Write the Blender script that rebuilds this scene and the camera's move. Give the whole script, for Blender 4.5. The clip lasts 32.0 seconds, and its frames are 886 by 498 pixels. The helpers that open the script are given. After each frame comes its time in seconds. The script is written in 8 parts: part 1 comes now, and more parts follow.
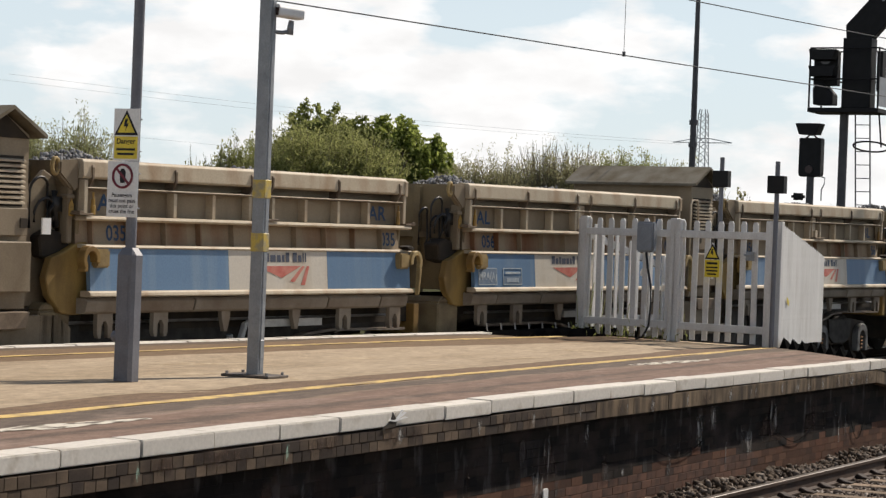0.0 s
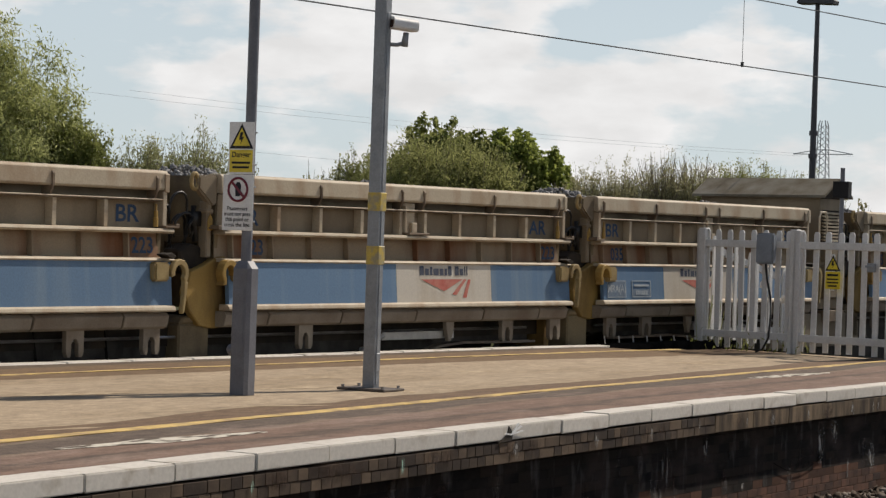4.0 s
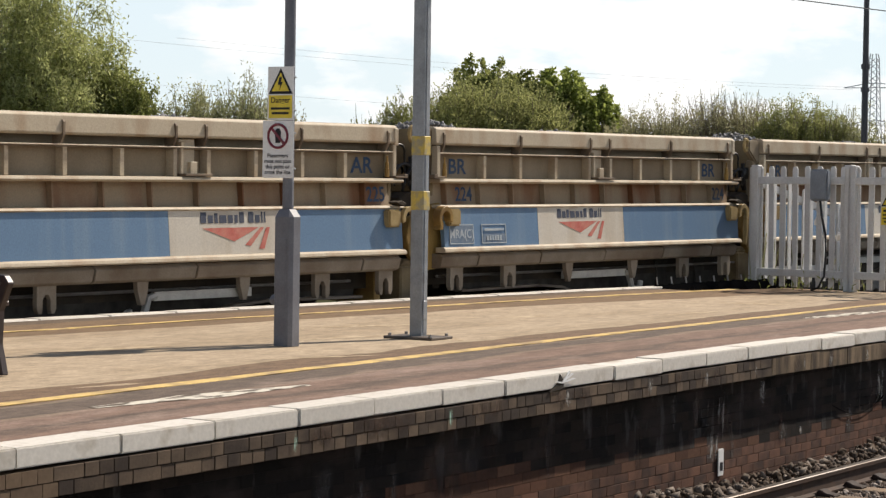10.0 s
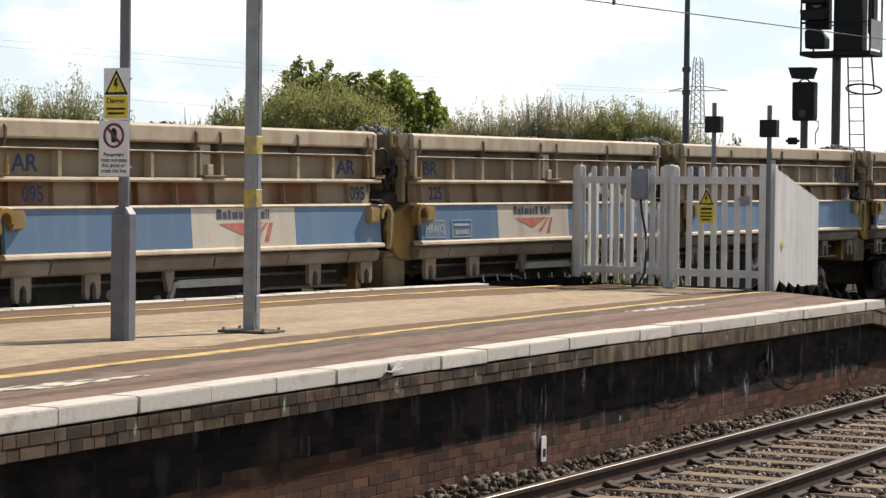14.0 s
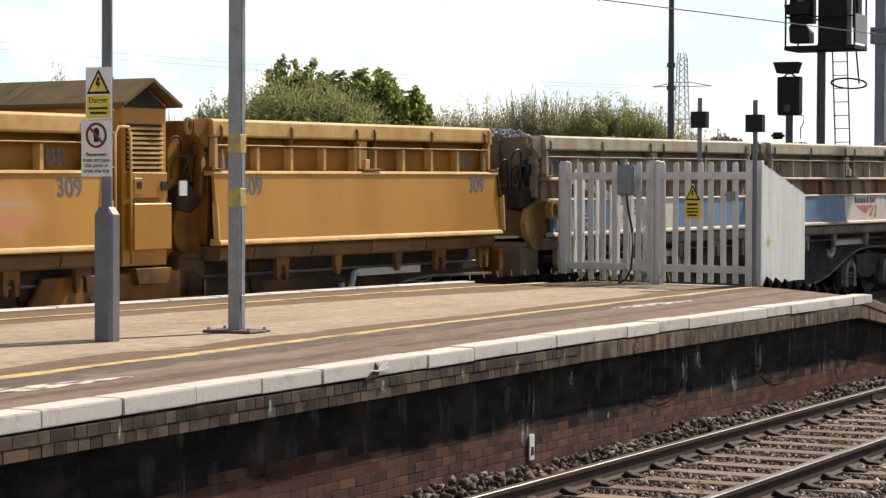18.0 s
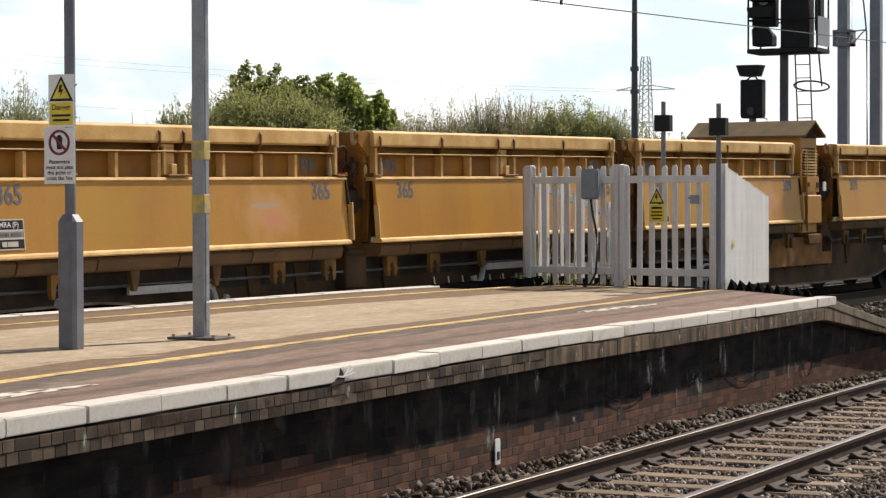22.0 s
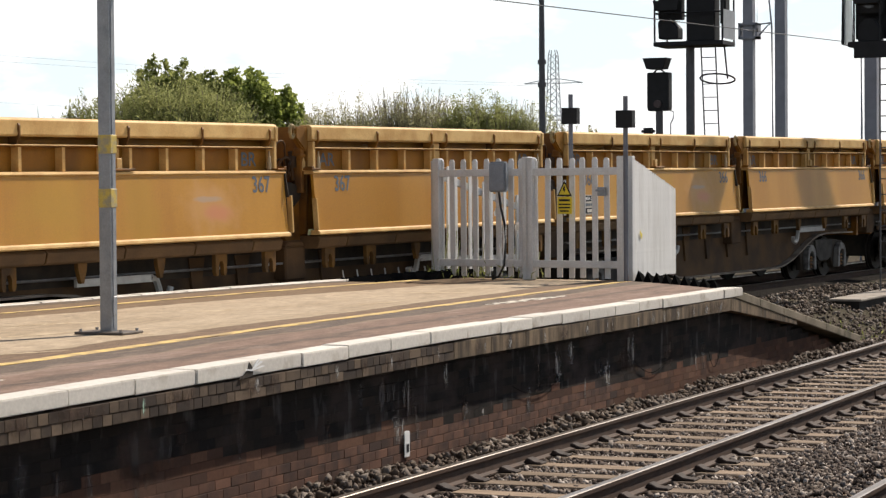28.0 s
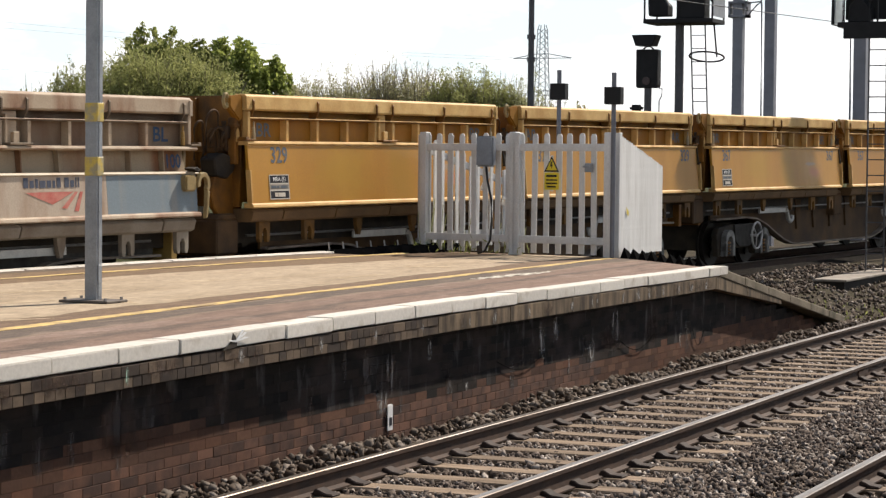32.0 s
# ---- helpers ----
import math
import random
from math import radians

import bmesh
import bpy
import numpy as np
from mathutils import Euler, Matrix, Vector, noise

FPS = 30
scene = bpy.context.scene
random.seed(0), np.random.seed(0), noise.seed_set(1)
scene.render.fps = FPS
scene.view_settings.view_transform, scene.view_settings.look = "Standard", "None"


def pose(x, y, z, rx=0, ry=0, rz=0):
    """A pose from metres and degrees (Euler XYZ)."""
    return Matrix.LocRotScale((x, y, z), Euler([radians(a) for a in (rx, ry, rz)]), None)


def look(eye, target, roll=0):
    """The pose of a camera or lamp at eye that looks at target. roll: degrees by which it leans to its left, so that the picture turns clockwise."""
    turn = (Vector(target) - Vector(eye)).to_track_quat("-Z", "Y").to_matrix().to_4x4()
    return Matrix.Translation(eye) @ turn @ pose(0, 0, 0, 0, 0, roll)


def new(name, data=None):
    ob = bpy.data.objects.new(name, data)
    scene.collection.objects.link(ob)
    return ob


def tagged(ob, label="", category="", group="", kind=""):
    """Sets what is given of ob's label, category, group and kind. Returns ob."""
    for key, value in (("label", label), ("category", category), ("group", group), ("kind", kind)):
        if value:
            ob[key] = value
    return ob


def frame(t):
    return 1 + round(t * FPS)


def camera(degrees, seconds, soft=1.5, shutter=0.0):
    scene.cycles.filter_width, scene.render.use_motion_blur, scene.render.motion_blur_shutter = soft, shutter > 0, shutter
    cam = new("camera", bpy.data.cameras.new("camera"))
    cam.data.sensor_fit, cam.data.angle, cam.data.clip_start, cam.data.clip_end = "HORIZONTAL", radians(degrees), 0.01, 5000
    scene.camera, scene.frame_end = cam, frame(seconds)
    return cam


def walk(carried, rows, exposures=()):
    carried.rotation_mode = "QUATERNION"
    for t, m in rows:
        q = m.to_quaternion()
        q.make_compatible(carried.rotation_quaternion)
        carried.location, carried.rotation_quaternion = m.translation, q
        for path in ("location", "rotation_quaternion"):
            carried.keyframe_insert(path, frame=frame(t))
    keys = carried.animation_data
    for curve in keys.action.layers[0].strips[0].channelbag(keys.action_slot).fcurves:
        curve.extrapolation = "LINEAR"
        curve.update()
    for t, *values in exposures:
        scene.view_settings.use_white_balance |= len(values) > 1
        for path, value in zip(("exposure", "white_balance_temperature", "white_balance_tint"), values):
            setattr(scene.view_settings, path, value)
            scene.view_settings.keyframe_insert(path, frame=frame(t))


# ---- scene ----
# ---- camera ----
cam = camera(22.24, 32.0, soft=1.35)


def aim(x, y, z, yaw, pitch, roll):
    return pose(x, y, z, 90 + pitch, 0, yaw) @ pose(0, 0, 0, 0, 0, roll)


PATH = (
    (0, -0.116, -0.012, 2.184, -62.835, -0.121, 2.174),
    (0.5, -0.113, 0.000, 2.180, -63.856, 0.266, 2.288),
    (1, -0.099, -0.005, 2.180, -63.462, 0.627, 2.077),
    (1.5, -0.090, -0.006, 2.181, -62.235, 0.930, 1.991),
    (2, -0.081, -0.019, 2.177, -60.861, 1.258, 1.806),
    (2.5, -0.062, 0.002, 2.175, -59.761, 1.480, 1.946),
    (3, -0.049, 0.009, 2.169, -59.275, 1.291, 1.923),
    (3.5, -0.027, 0.019, 2.175, -59.503, 0.718, 1.994),
    (5.5, 0.097, 0.046, 2.168, -59.879, -0.906, 1.513),
    (6, 0.144, 0.069, 2.165, -59.622, -1.144, 1.485),
    (6.5, 0.197, 0.094, 2.173, -59.369, -1.344, 1.453),
    (7, 0.247, 0.112, 2.174, -59.085, -1.481, 1.318),
    (7.5, 0.284, 0.128, 2.174, -58.829, -1.557, 1.247),
    (8, 0.301, 0.177, 2.187, -58.678, -1.625, 1.167),
    (8.5, 0.333, 0.201, 2.190, -58.479, -1.610, 1.083),
    (9, 0.371, 0.215, 2.201, -58.375, -1.559, 0.907),
    (9.5, 0.389, 0.232, 2.198, -58.439, -1.478, 0.924),
    (10, 0.409, 0.224, 2.196, -58.551, -1.392, 0.837),
    (10.5, 0.296, 0.143, 2.193, -58.870, -1.295, 0.862),
    (11, 0.094, 0.038, 2.172, -59.608, -1.080, 0.895),
    (11.5, -0.057, -0.025, 2.159, -60.374, -0.983, 0.915),
    (12, -0.156, -0.071, 2.147, -61.078, -0.961, 0.845),
    (12.5, -0.188, -0.090, 2.157, -61.643, -1.004, 0.828),
    (13, -0.187, -0.093, 2.156, -62.205, -1.056, 0.829),
    (13.5, -0.169, -0.088, 2.154, -62.611, -1.140, 0.747),
    (14, -0.150, -0.084, 2.151, -62.896, -1.262, 0.677),
    (14.5, -0.133, -0.073, 2.154, -63.036, -1.415, 0.679),
    (16.5, -0.073, -0.044, 2.150, -63.175, -1.549, 0.464),
    (17, -0.070, -0.044, 2.152, -63.199, -1.473, 0.388),
    (17.5, -0.058, -0.039, 2.154, -63.226, -1.403, 0.329),
    (18, -0.046, -0.029, 2.150, -63.261, -1.319, 0.223),
    (18.5, -0.036, -0.031, 2.156, -63.273, -1.288, 0.119),
    (19, -0.036, -0.027, 2.157, -63.308, -1.255, 0.040),
    (19.5, -0.030, -0.027, 2.152, -63.323, -1.227, -0.079),
    (20, -0.035, -0.019, 2.150, -63.373, -1.228, -0.178),
    (20.5, -0.031, -0.027, 2.147, -63.370, -1.230, -0.290),
    (21, -0.029, -0.025, 2.147, -63.465, -1.227, -0.335),
    (21.5, -0.036, -0.028, 2.153, -63.712, -1.231, -0.249),
    (22, -0.044, -0.032, 2.156, -64.149, -1.206, -0.128),
    (22.5, -0.046, -0.036, 2.156, -64.684, -1.164, 0.046),
    (23, -0.048, -0.046, 2.155, -65.434, -1.111, 0.213),
    (23.5, -0.052, -0.053, 2.158, -66.270, -1.095, 0.211),
    (24, -0.056, -0.056, 2.150, -66.665, -1.109, 0.043),
    (24.5, -0.064, -0.060, 2.145, -66.626, -1.188, -0.213),
    (25, -0.070, -0.059, 2.144, -66.586, -1.305, -0.441),
    (25.5, -0.067, -0.056, 2.147, -66.543, -1.397, -0.583),
    (27.5, -0.049, -0.045, 2.149, -66.471, -1.369, -0.437),
    (28, -0.055, -0.044, 2.145, -66.461, -1.368, -0.408),
    (28.5, -0.051, -0.042, 2.144, -66.428, -1.423, -0.346),
    (29, -0.048, -0.043, 2.149, -66.347, -1.592, -0.340),
    (29.5, -0.049, -0.040, 2.147, -66.284, -1.766, -0.327),
    (30, -0.048, -0.035, 2.153, -66.312, -1.959, -0.168),
    (30.5, -0.035, -0.035, 2.151, -66.424, -2.092, 0.001),
    (31, -0.035, -0.040, 2.156, -66.597, -2.153, 0.230),
    (31.5, -0.038, -0.039, 2.150, -66.738, -2.099, 0.375),
    (32, -0.038, -0.036, 2.151, -66.820, -2.046, 0.569),
)
EXPOSURES = ((0, 0.22), (1, 0.08), (2, -0.10), (3, -0.21), (3.5, -0.16), (5.5, 0.28), (6, 0.35), (7.5, 0.44), (9, 0.46), (10, 0.41), (11, 0.37), (14, 0.45), (17, 0.53), (20, 0.47), (22.5, 0.47), (24, 0.40), (25, 0.50), (28, 0.54), (32, 0.60))
walk(cam, [(r[0], aim(*r[1:])) for r in PATH], EXPOSURES)

# ---- world and sun ----
SUN = Vector((0.675, -0.212, 0.707))
world = bpy.data.worlds.new("sky")
scene.world = world
world.use_nodes = True
wn, wl = world.node_tree.nodes, world.node_tree.links
wn.clear()
w_out = wn.new("ShaderNodeOutputWorld")
w_bg = wn.new("ShaderNodeBackground")
w_sky = wn.new("ShaderNodeTexSky")
w_sky.sky_type = "NISHITA"
w_sky.sun_disc = False
w_sky.sun_elevation = math.asin(SUN.z / SUN.length)
w_sky.sun_rotation = math.atan2(SUN.x, SUN.y)
w_sky.dust_density = 0.6
w_sky.ozone_density = 2.0
w_tc = wn.new("ShaderNodeTexCoord")
w_map = wn.new("ShaderNodeMapping")
w_map.inputs["Scale"].default_value = (1.0, 1.0, 2.5)
w_map.inputs["Location"].default_value = (0.35, 0.1, 0.0)
w_noise = wn.new("ShaderNodeTexNoise")
w_noise.inputs["Scale"].default_value = 12.0
w_noise.inputs["Detail"].default_value = 8.0
w_noise.inputs["Roughness"].default_value = 0.52
w_ramp = wn.new("ShaderNodeValToRGB")
w_ramp.color_ramp.elements[0].position = 0.44
w_ramp.color_ramp.elements[1].position = 0.545
w_mix = wn.new("ShaderNodeMix")
w_mix.data_type = "RGBA"
w_haze = wn.new("ShaderNodeMix")
w_haze.data_type = "RGBA"
w_haze.inputs["B"].default_value = (11.6, 13.0, 13.85, 1)
wl.new(w_tc.outputs["Generated"], w_map.inputs["Vector"])
wl.new(w_map.outputs["Vector"], w_noise.inputs["Vector"])
# the cloud cover thins out, and the haze clears, towards the zenith
w_sep = wn.new("ShaderNodeSeparateXYZ")
w_cover = wn.new("ShaderNodeMapRange")
w_cover.inputs["From Min"].default_value = 0.18
w_cover.inputs["From Max"].default_value = 0.55
w_cover.inputs["To Min"].default_value = 0.0
w_cover.inputs["To Max"].default_value = 0.14
w_sub = wn.new("ShaderNodeMath")
w_sub.operation = "SUBTRACT"
w_clear = wn.new("ShaderNodeMapRange")
w_clear.inputs["From Min"].default_value = 0.1
w_clear.inputs["From Max"].default_value = 0.5
w_clear.inputs["To Min"].default_value = 0.72
w_clear.inputs["To Max"].default_value = 0.0
wl.new(w_tc.outputs["Generated"], w_sep.inputs["Vector"])
wl.new(w_sep.outputs["Z"], w_cover.inputs["Value"])
wl.new(w_sep.outputs["Z"], w_clear.inputs["Value"])
wl.new(w_noise.outputs["Fac"], w_sub.inputs[0])
wl.new(w_cover.outputs["Result"], w_sub.inputs[1])
wl.new(w_sub.outputs["Value"], w_ramp.inputs["Fac"])
wl.new(w_clear.outputs["Result"], w_haze.inputs["Factor"])
wl.new(w_ramp.outputs["Color"], w_mix.inputs["Factor"])
wl.new(w_sky.outputs["Color"], w_haze.inputs["A"])
wl.new(w_haze.outputs["Result"], w_mix.inputs["A"])
# soft grey shading inside the clouds
w_soft = wn.new("ShaderNodeTexNoise")
w_soft.inputs["Scale"].default_value = 26.0
w_soft.inputs["Detail"].default_value = 5.0
w_tone = wn.new("ShaderNodeMapRange")
w_tone.inputs["From Min"].default_value, w_tone.inputs["From Max"].default_value = 0.35, 0.65
w_tone.inputs["To Min"].default_value, w_tone.inputs["To Max"].default_value = 0.91, 1.06
w_body = wn.new("ShaderNodeMix")
w_body.data_type = "RGBA"
w_body.blend_type = "MULTIPLY"
w_body.inputs["Factor"].default_value = 1.0
w_body.inputs["A"].default_value = (14.0, 13.85, 13.75, 1)
wl.new(w_map.outputs["Vector"], w_soft.inputs["Vector"])
wl.new(w_soft.outputs["Fac"], w_tone.inputs["Value"])
wl.new(w_tone.outputs["Result"], w_body.inputs["B"])
wl.new(w_body.outputs["Result"], w_mix.inputs["B"])
wl.new(w_mix.outputs["Result"], w_bg.inputs["Color"])
w_bg.inputs["Strength"].default_value = 0.062
wl.new(w_bg.outputs["Background"], w_out.inputs["Surface"])
sun_data = bpy.data.lights.new("sun", "SUN")
sun_data.energy = 5.0
sun_data.angle = radians(0.6)
sun_data.color = (1.0, 0.898, 0.78)
sun = new("sun", sun_data)
sun.matrix_world = look(SUN * 60, (0, 0, 0))


# ---- materials ----
def mat(name, base, rough=0.7, metal=0.0, dark=None, scale=6.0, spread=(0.35, 0.7), fine=60.0, bump=0.15, streak=None, vary=0.0, detail=0.12, distance=0.01):
    """A surface of one base colour with stains towards a second one, grain at two sizes, and relief."""
    m = bpy.data.materials.new(name)
    m.use_nodes = True
    n, l = m.node_tree.nodes, m.node_tree.links
    b = n["Principled BSDF"]
    b.inputs["Roughness"].default_value = rough
    b.inputs["Metallic"].default_value = metal
    b.inputs["Specular IOR Level"].default_value = 0.5 if rough < 0.6 else (0.02 if rough >= 0.95 else 0.22)
    tc = n.new("ShaderNodeTexCoord")
    src = tc.outputs["Object"]
    if streak:
        mp = n.new("ShaderNodeMapping")
        mp.inputs["Scale"].default_value = streak
        l.new(src, mp.inputs["Vector"])
        src = mp.outputs["Vector"]
    if vary:
        info = n.new("ShaderNodeObjectInfo")
        add = n.new("ShaderNodeVectorMath")
        add.operation = "MULTIPLY_ADD"
        l.new(info.outputs["Random"], add.inputs[0])
        add.inputs[1].default_value = (37, 23, 11)
        l.new(src, add.inputs[2])
        src = add.outputs["Vector"]
    big = n.new("ShaderNodeTexNoise")
    big.inputs["Scale"].default_value = scale
    big.inputs["Detail"].default_value = 5
    l.new(src, big.inputs["Vector"])
    ramp = n.new("ShaderNodeValToRGB")
    ramp.color_ramp.elements[0].position, ramp.color_ramp.elements[1].position = spread
    l.new(big.outputs["Fac"], ramp.inputs["Fac"])
    mix = n.new("ShaderNodeMix")
    mix.data_type = "RGBA"
    mix.inputs["A"].default_value = (*base, 1)
    mix.inputs["B"].default_value = (*(dark or [c * 0.7 for c in base]), 1)
    l.new(ramp.outputs["Color"], mix.inputs["Factor"])
    small = n.new("ShaderNodeTexNoise")
    small.inputs["Scale"].default_value = fine
    small.inputs["Detail"].default_value = 3
    l.new(tc.outputs["Object"], small.inputs["Vector"])
    hsv = n.new("ShaderNodeHueSaturation")
    val = n.new("ShaderNodeMapRange")
    val.inputs["To Min"].default_value = 1 - detail * 2
    val.inputs["To Max"].default_value = 1 + detail * 2
    l.new(small.outputs["Fac"], val.inputs["Value"])
    value = val.outputs["Result"]
    if vary:
        v2 = n.new("ShaderNodeMath")
        v2.operation = "MULTIPLY_ADD"
        l.new(info.outputs["Random"], v2.inputs[0])
        v2.inputs[1].default_value = vary * 2
        v2.inputs[2].default_value = 1 - vary
        v3 = n.new("ShaderNodeMath")
        v3.operation = "MULTIPLY"
        l.new(value, v3.inputs[0])
        l.new(v2.outputs["Value"], v3.inputs[1])
        value = v3.outputs["Value"]
    l.new(value, hsv.inputs["Value"])
    l.new(mix.outputs["Result"], hsv.inputs["Color"])
    l.new(hsv.outputs["Color"], b.inputs["Base Color"])
    if bump:
        bp = n.new("ShaderNodeBump")
        bp.inputs["Strength"].default_value = bump
        bp.inputs["Distance"].default_value = distance
        l.new(small.outputs["Fac"], bp.inputs["Height"])
        l.new(bp.outputs["Normal"], b.inputs["Normal"])
    return m


def island_mat(name, colors, rough=0.9, fine=30.0):
    """For joined pieces: each island takes its own colour between the given ones."""
    m = bpy.data.materials.new(name)
    m.use_nodes = True
    n, l = m.node_tree.nodes, m.node_tree.links
    b = n["Principled BSDF"]
    b.inputs["Roughness"].default_value = rough
    b.inputs["Specular IOR Level"].default_value = 0.08
    geo = n.new("ShaderNodeNewGeometry")
    ramp = n.new("ShaderNodeValToRGB")
    while len(ramp.color_ramp.elements) < len(colors):
        ramp.color_ramp.elements.new(0.5)
    for k, c in enumerate(colors):
        ramp.color_ramp.elements[k].position = k / (len(colors) - 1)
        ramp.color_ramp.elements[k].color = (*c, 1)
    l.new(geo.outputs["Random Per Island"], ramp.inputs["Fac"])
    tc = n.new("ShaderNodeTexCoord")
    small = n.new("ShaderNodeTexNoise")
    small.inputs["Scale"].default_value = fine
    l.new(tc.outputs["Object"], small.inputs["Vector"])
    val = n.new("ShaderNodeMapRange")
    val.inputs["To Min"].default_value = 0.75
    val.inputs["To Max"].default_value = 1.25
    l.new(small.outputs["Fac"], val.inputs["Value"])
    hsv = n.new("ShaderNodeHueSaturation")
    l.new(ramp.outputs["Color"], hsv.inputs["Color"])
    l.new(val.outputs["Result"], hsv.inputs["Value"])
    l.new(hsv.outputs["Color"], b.inputs["Base Color"])
    return m


ORANGE = mat("orange paint", (0.435, 0.21, 0.018), 0.5, dark=(0.37, 0.165, 0.008), scale=0.75, spread=(0.40, 0.60), streak=(1.6, 1, 0.22), vary=0.06, bump=0.05)
ORANGE_DARK = mat("grimy and shaded orange paint", (0.25, 0.105, 0.014), 0.65, dark=(0.07, 0.036, 0.014), scale=2.2, spread=(0.35, 0.68), vary=0.08)
# the door orange made darker: shade below the rim is mixed into the colour
ORANGE_WALL = mat("orange wall paint darkened for shade", (0.29, 0.13, 0.014), 0.6, dark=(0.18, 0.08, 0.012), scale=1.6, spread=(0.40, 0.66), streak=(1.0, 1, 0.4), vary=0.06)
SILL_ORANGE = mat("dusty brown orange sill", (0.155, 0.09, 0.04), 0.75, dark=(0.09, 0.055, 0.028), scale=2.2, vary=0.08)
HANGER = mat("grimy orange brown hanger", (0.19, 0.092, 0.018), 0.7, dark=(0.06, 0.035, 0.016), scale=3.0, vary=0.15)
PIN_PALE = mat("pale dusty pin", (0.38, 0.31, 0.2), 0.6, scale=6)
ORANGE_RIM = mat("dusty orange rim paint", (0.59, 0.385, 0.15), 0.6, dark=(0.42, 0.235, 0.07), scale=3.0, vary=0.05)
CREAM = mat("weathered cream steel", (0.257, 0.21, 0.147), 0.65, dark=(0.15, 0.115, 0.075), scale=1.6, spread=(0.38, 0.7), streak=(1, 1, 0.4), vary=0.08, bump=0.05)
CREAM_RIM = mat("pale rust-streaked rim steel", (0.425, 0.362, 0.268), 0.6, dark=(0.31, 0.225, 0.145), scale=3.0, spread=(0.46, 0.72), streak=(1.2, 1, 0.5), vary=0.06)
SILL_CREAM = mat("dusty grey brown sill", (0.25, 0.215, 0.17), 0.75, dark=(0.16, 0.12, 0.085), scale=2.2, vary=0.08)
OCHRE_GREY = mat("dusty drab ochre end steel", (0.21, 0.165, 0.095), 0.75, dark=(0.09, 0.068, 0.045), scale=1.8, spread=(0.38, 0.66), vary=0.08)
OCHRE_YELLOW = mat("worn yellow plate", (0.42, 0.26, 0.05), 0.6, dark=(0.25, 0.16, 0.06), scale=14)
DATA_GREY = mat("worn blue grey stencil field", (0.17, 0.215, 0.27), 0.6, dark=(0.12, 0.17, 0.24), scale=12, bump=0)
LETTER_LOGO = mat("faded navy print", (0.055, 0.065, 0.095), 0.6, dark=(0.10, 0.11, 0.13), scale=9, spread=(0.5, 0.9), bump=0)
CREAM_DARK = mat("brown grimy steel", (0.215, 0.165, 0.115), 0.75, dark=(0.075, 0.053, 0.038), scale=2.5, vary=0.1)
RUST = mat("rust brown steel", (0.27, 0.215, 0.15), 0.75, dark=(0.165, 0.078, 0.04), scale=0.9, spread=(0.46, 0.62), streak=(1.3, 1, 0.4), vary=0.10)
BLUE = mat("faded blue panel", (0.092, 0.172, 0.285), 0.55, dark=(0.15, 0.225, 0.31), scale=2.0, spread=(0.48, 0.75), streak=(2.2, 1, 0.12), vary=0.06, bump=0.04)
WHITE_PANEL = mat("dusty white panel", (0.52, 0.48, 0.41), 0.55, dark=(0.38, 0.31, 0.22), scale=2.0, spread=(0.48, 0.8), streak=(1.6, 1, 0.2), vary=0.05, bump=0.04)
BLUE_WORN = mat("bleached grey blue panel", (0.19, 0.235, 0.265), 0.6, dark=(0.25, 0.26, 0.25), scale=2.0, spread=(0.45, 0.7), streak=(2.2, 1, 0.12), vary=0.06, bump=0.04)
WHITE_WORN = mat("rust-stained white panel", (0.45, 0.37, 0.29), 0.6, dark=(0.27, 0.165, 0.10), scale=1.6, spread=(0.46, 0.68), streak=(1.6, 1, 0.3), vary=0.05, bump=0.04)
CREAM_WORN = mat("rust-stained cream steel", (0.22, 0.165, 0.115), 0.7, dark=(0.13, 0.078, 0.05), scale=1.6, spread=(0.40, 0.66), streak=(1, 1, 0.4), vary=0.08, bump=0.05)
RIM_WORN = mat("rust-stained rim steel", (0.38, 0.30, 0.215), 0.65, dark=(0.22, 0.125, 0.075), scale=2.2, spread=(0.44, 0.68), streak=(1.2, 1, 0.5), vary=0.06)
OCHRE = mat("ochre steel", (0.33, 0.215, 0.062), 0.6, dark=(0.17, 0.10, 0.035), scale=2.2, spread=(0.35, 0.7), vary=0.08)
OCHRE_GRIMY = mat("grimy ochre steel", (0.34, 0.225, 0.07), 0.65, dark=(0.17, 0.11, 0.04), scale=1.8, spread=(0.36, 0.62), streak=(1.5, 1, 0.6), vary=0.08)
OCHRE_PALE = mat("pale ochre steel", (0.36, 0.27, 0.125), 0.6, dark=(0.23, 0.165, 0.075), scale=4, vary=0.06)
BLACK = mat("black grime", (0.022, 0.019, 0.016), 0.8, dark=(0.05, 0.038, 0.026), scale=4, vary=0.1)
GUIDE = mat("pale dusty axle guide", (0.17, 0.165, 0.155), 0.6, dark=(0.05, 0.046, 0.042), scale=5, spread=(0.4, 0.6), vary=0.15)
SPRING = mat("rusty ochre spring", (0.24, 0.115, 0.035), 0.7, dark=(0.10, 0.05, 0.022), scale=6)
BOGIE = mat("grey bogie dust", (0.055, 0.05, 0.044), 0.8, dark=(0.02, 0.018, 0.016), scale=5, vary=0.1)
HOSE = mat("black rubber hose", (0.012, 0.012, 0.012), 0.5, bump=0)
STEEL = mat("worn steel", (0.30, 0.29, 0.28), 0.4, 0.8, scale=8)
LETTER_BLUE = mat("faded blue lettering", (0.028, 0.06, 0.125), 0.6, dark=(0.07, 0.085, 0.11), scale=9, spread=(0.5, 0.9), bump=0)
LETTER_GREY = mat("grey blue lettering", (0.10, 0.12, 0.145), 0.6, dark=(0.2, 0.17, 0.12), scale=9, spread=(0.5, 0.9), bump=0)
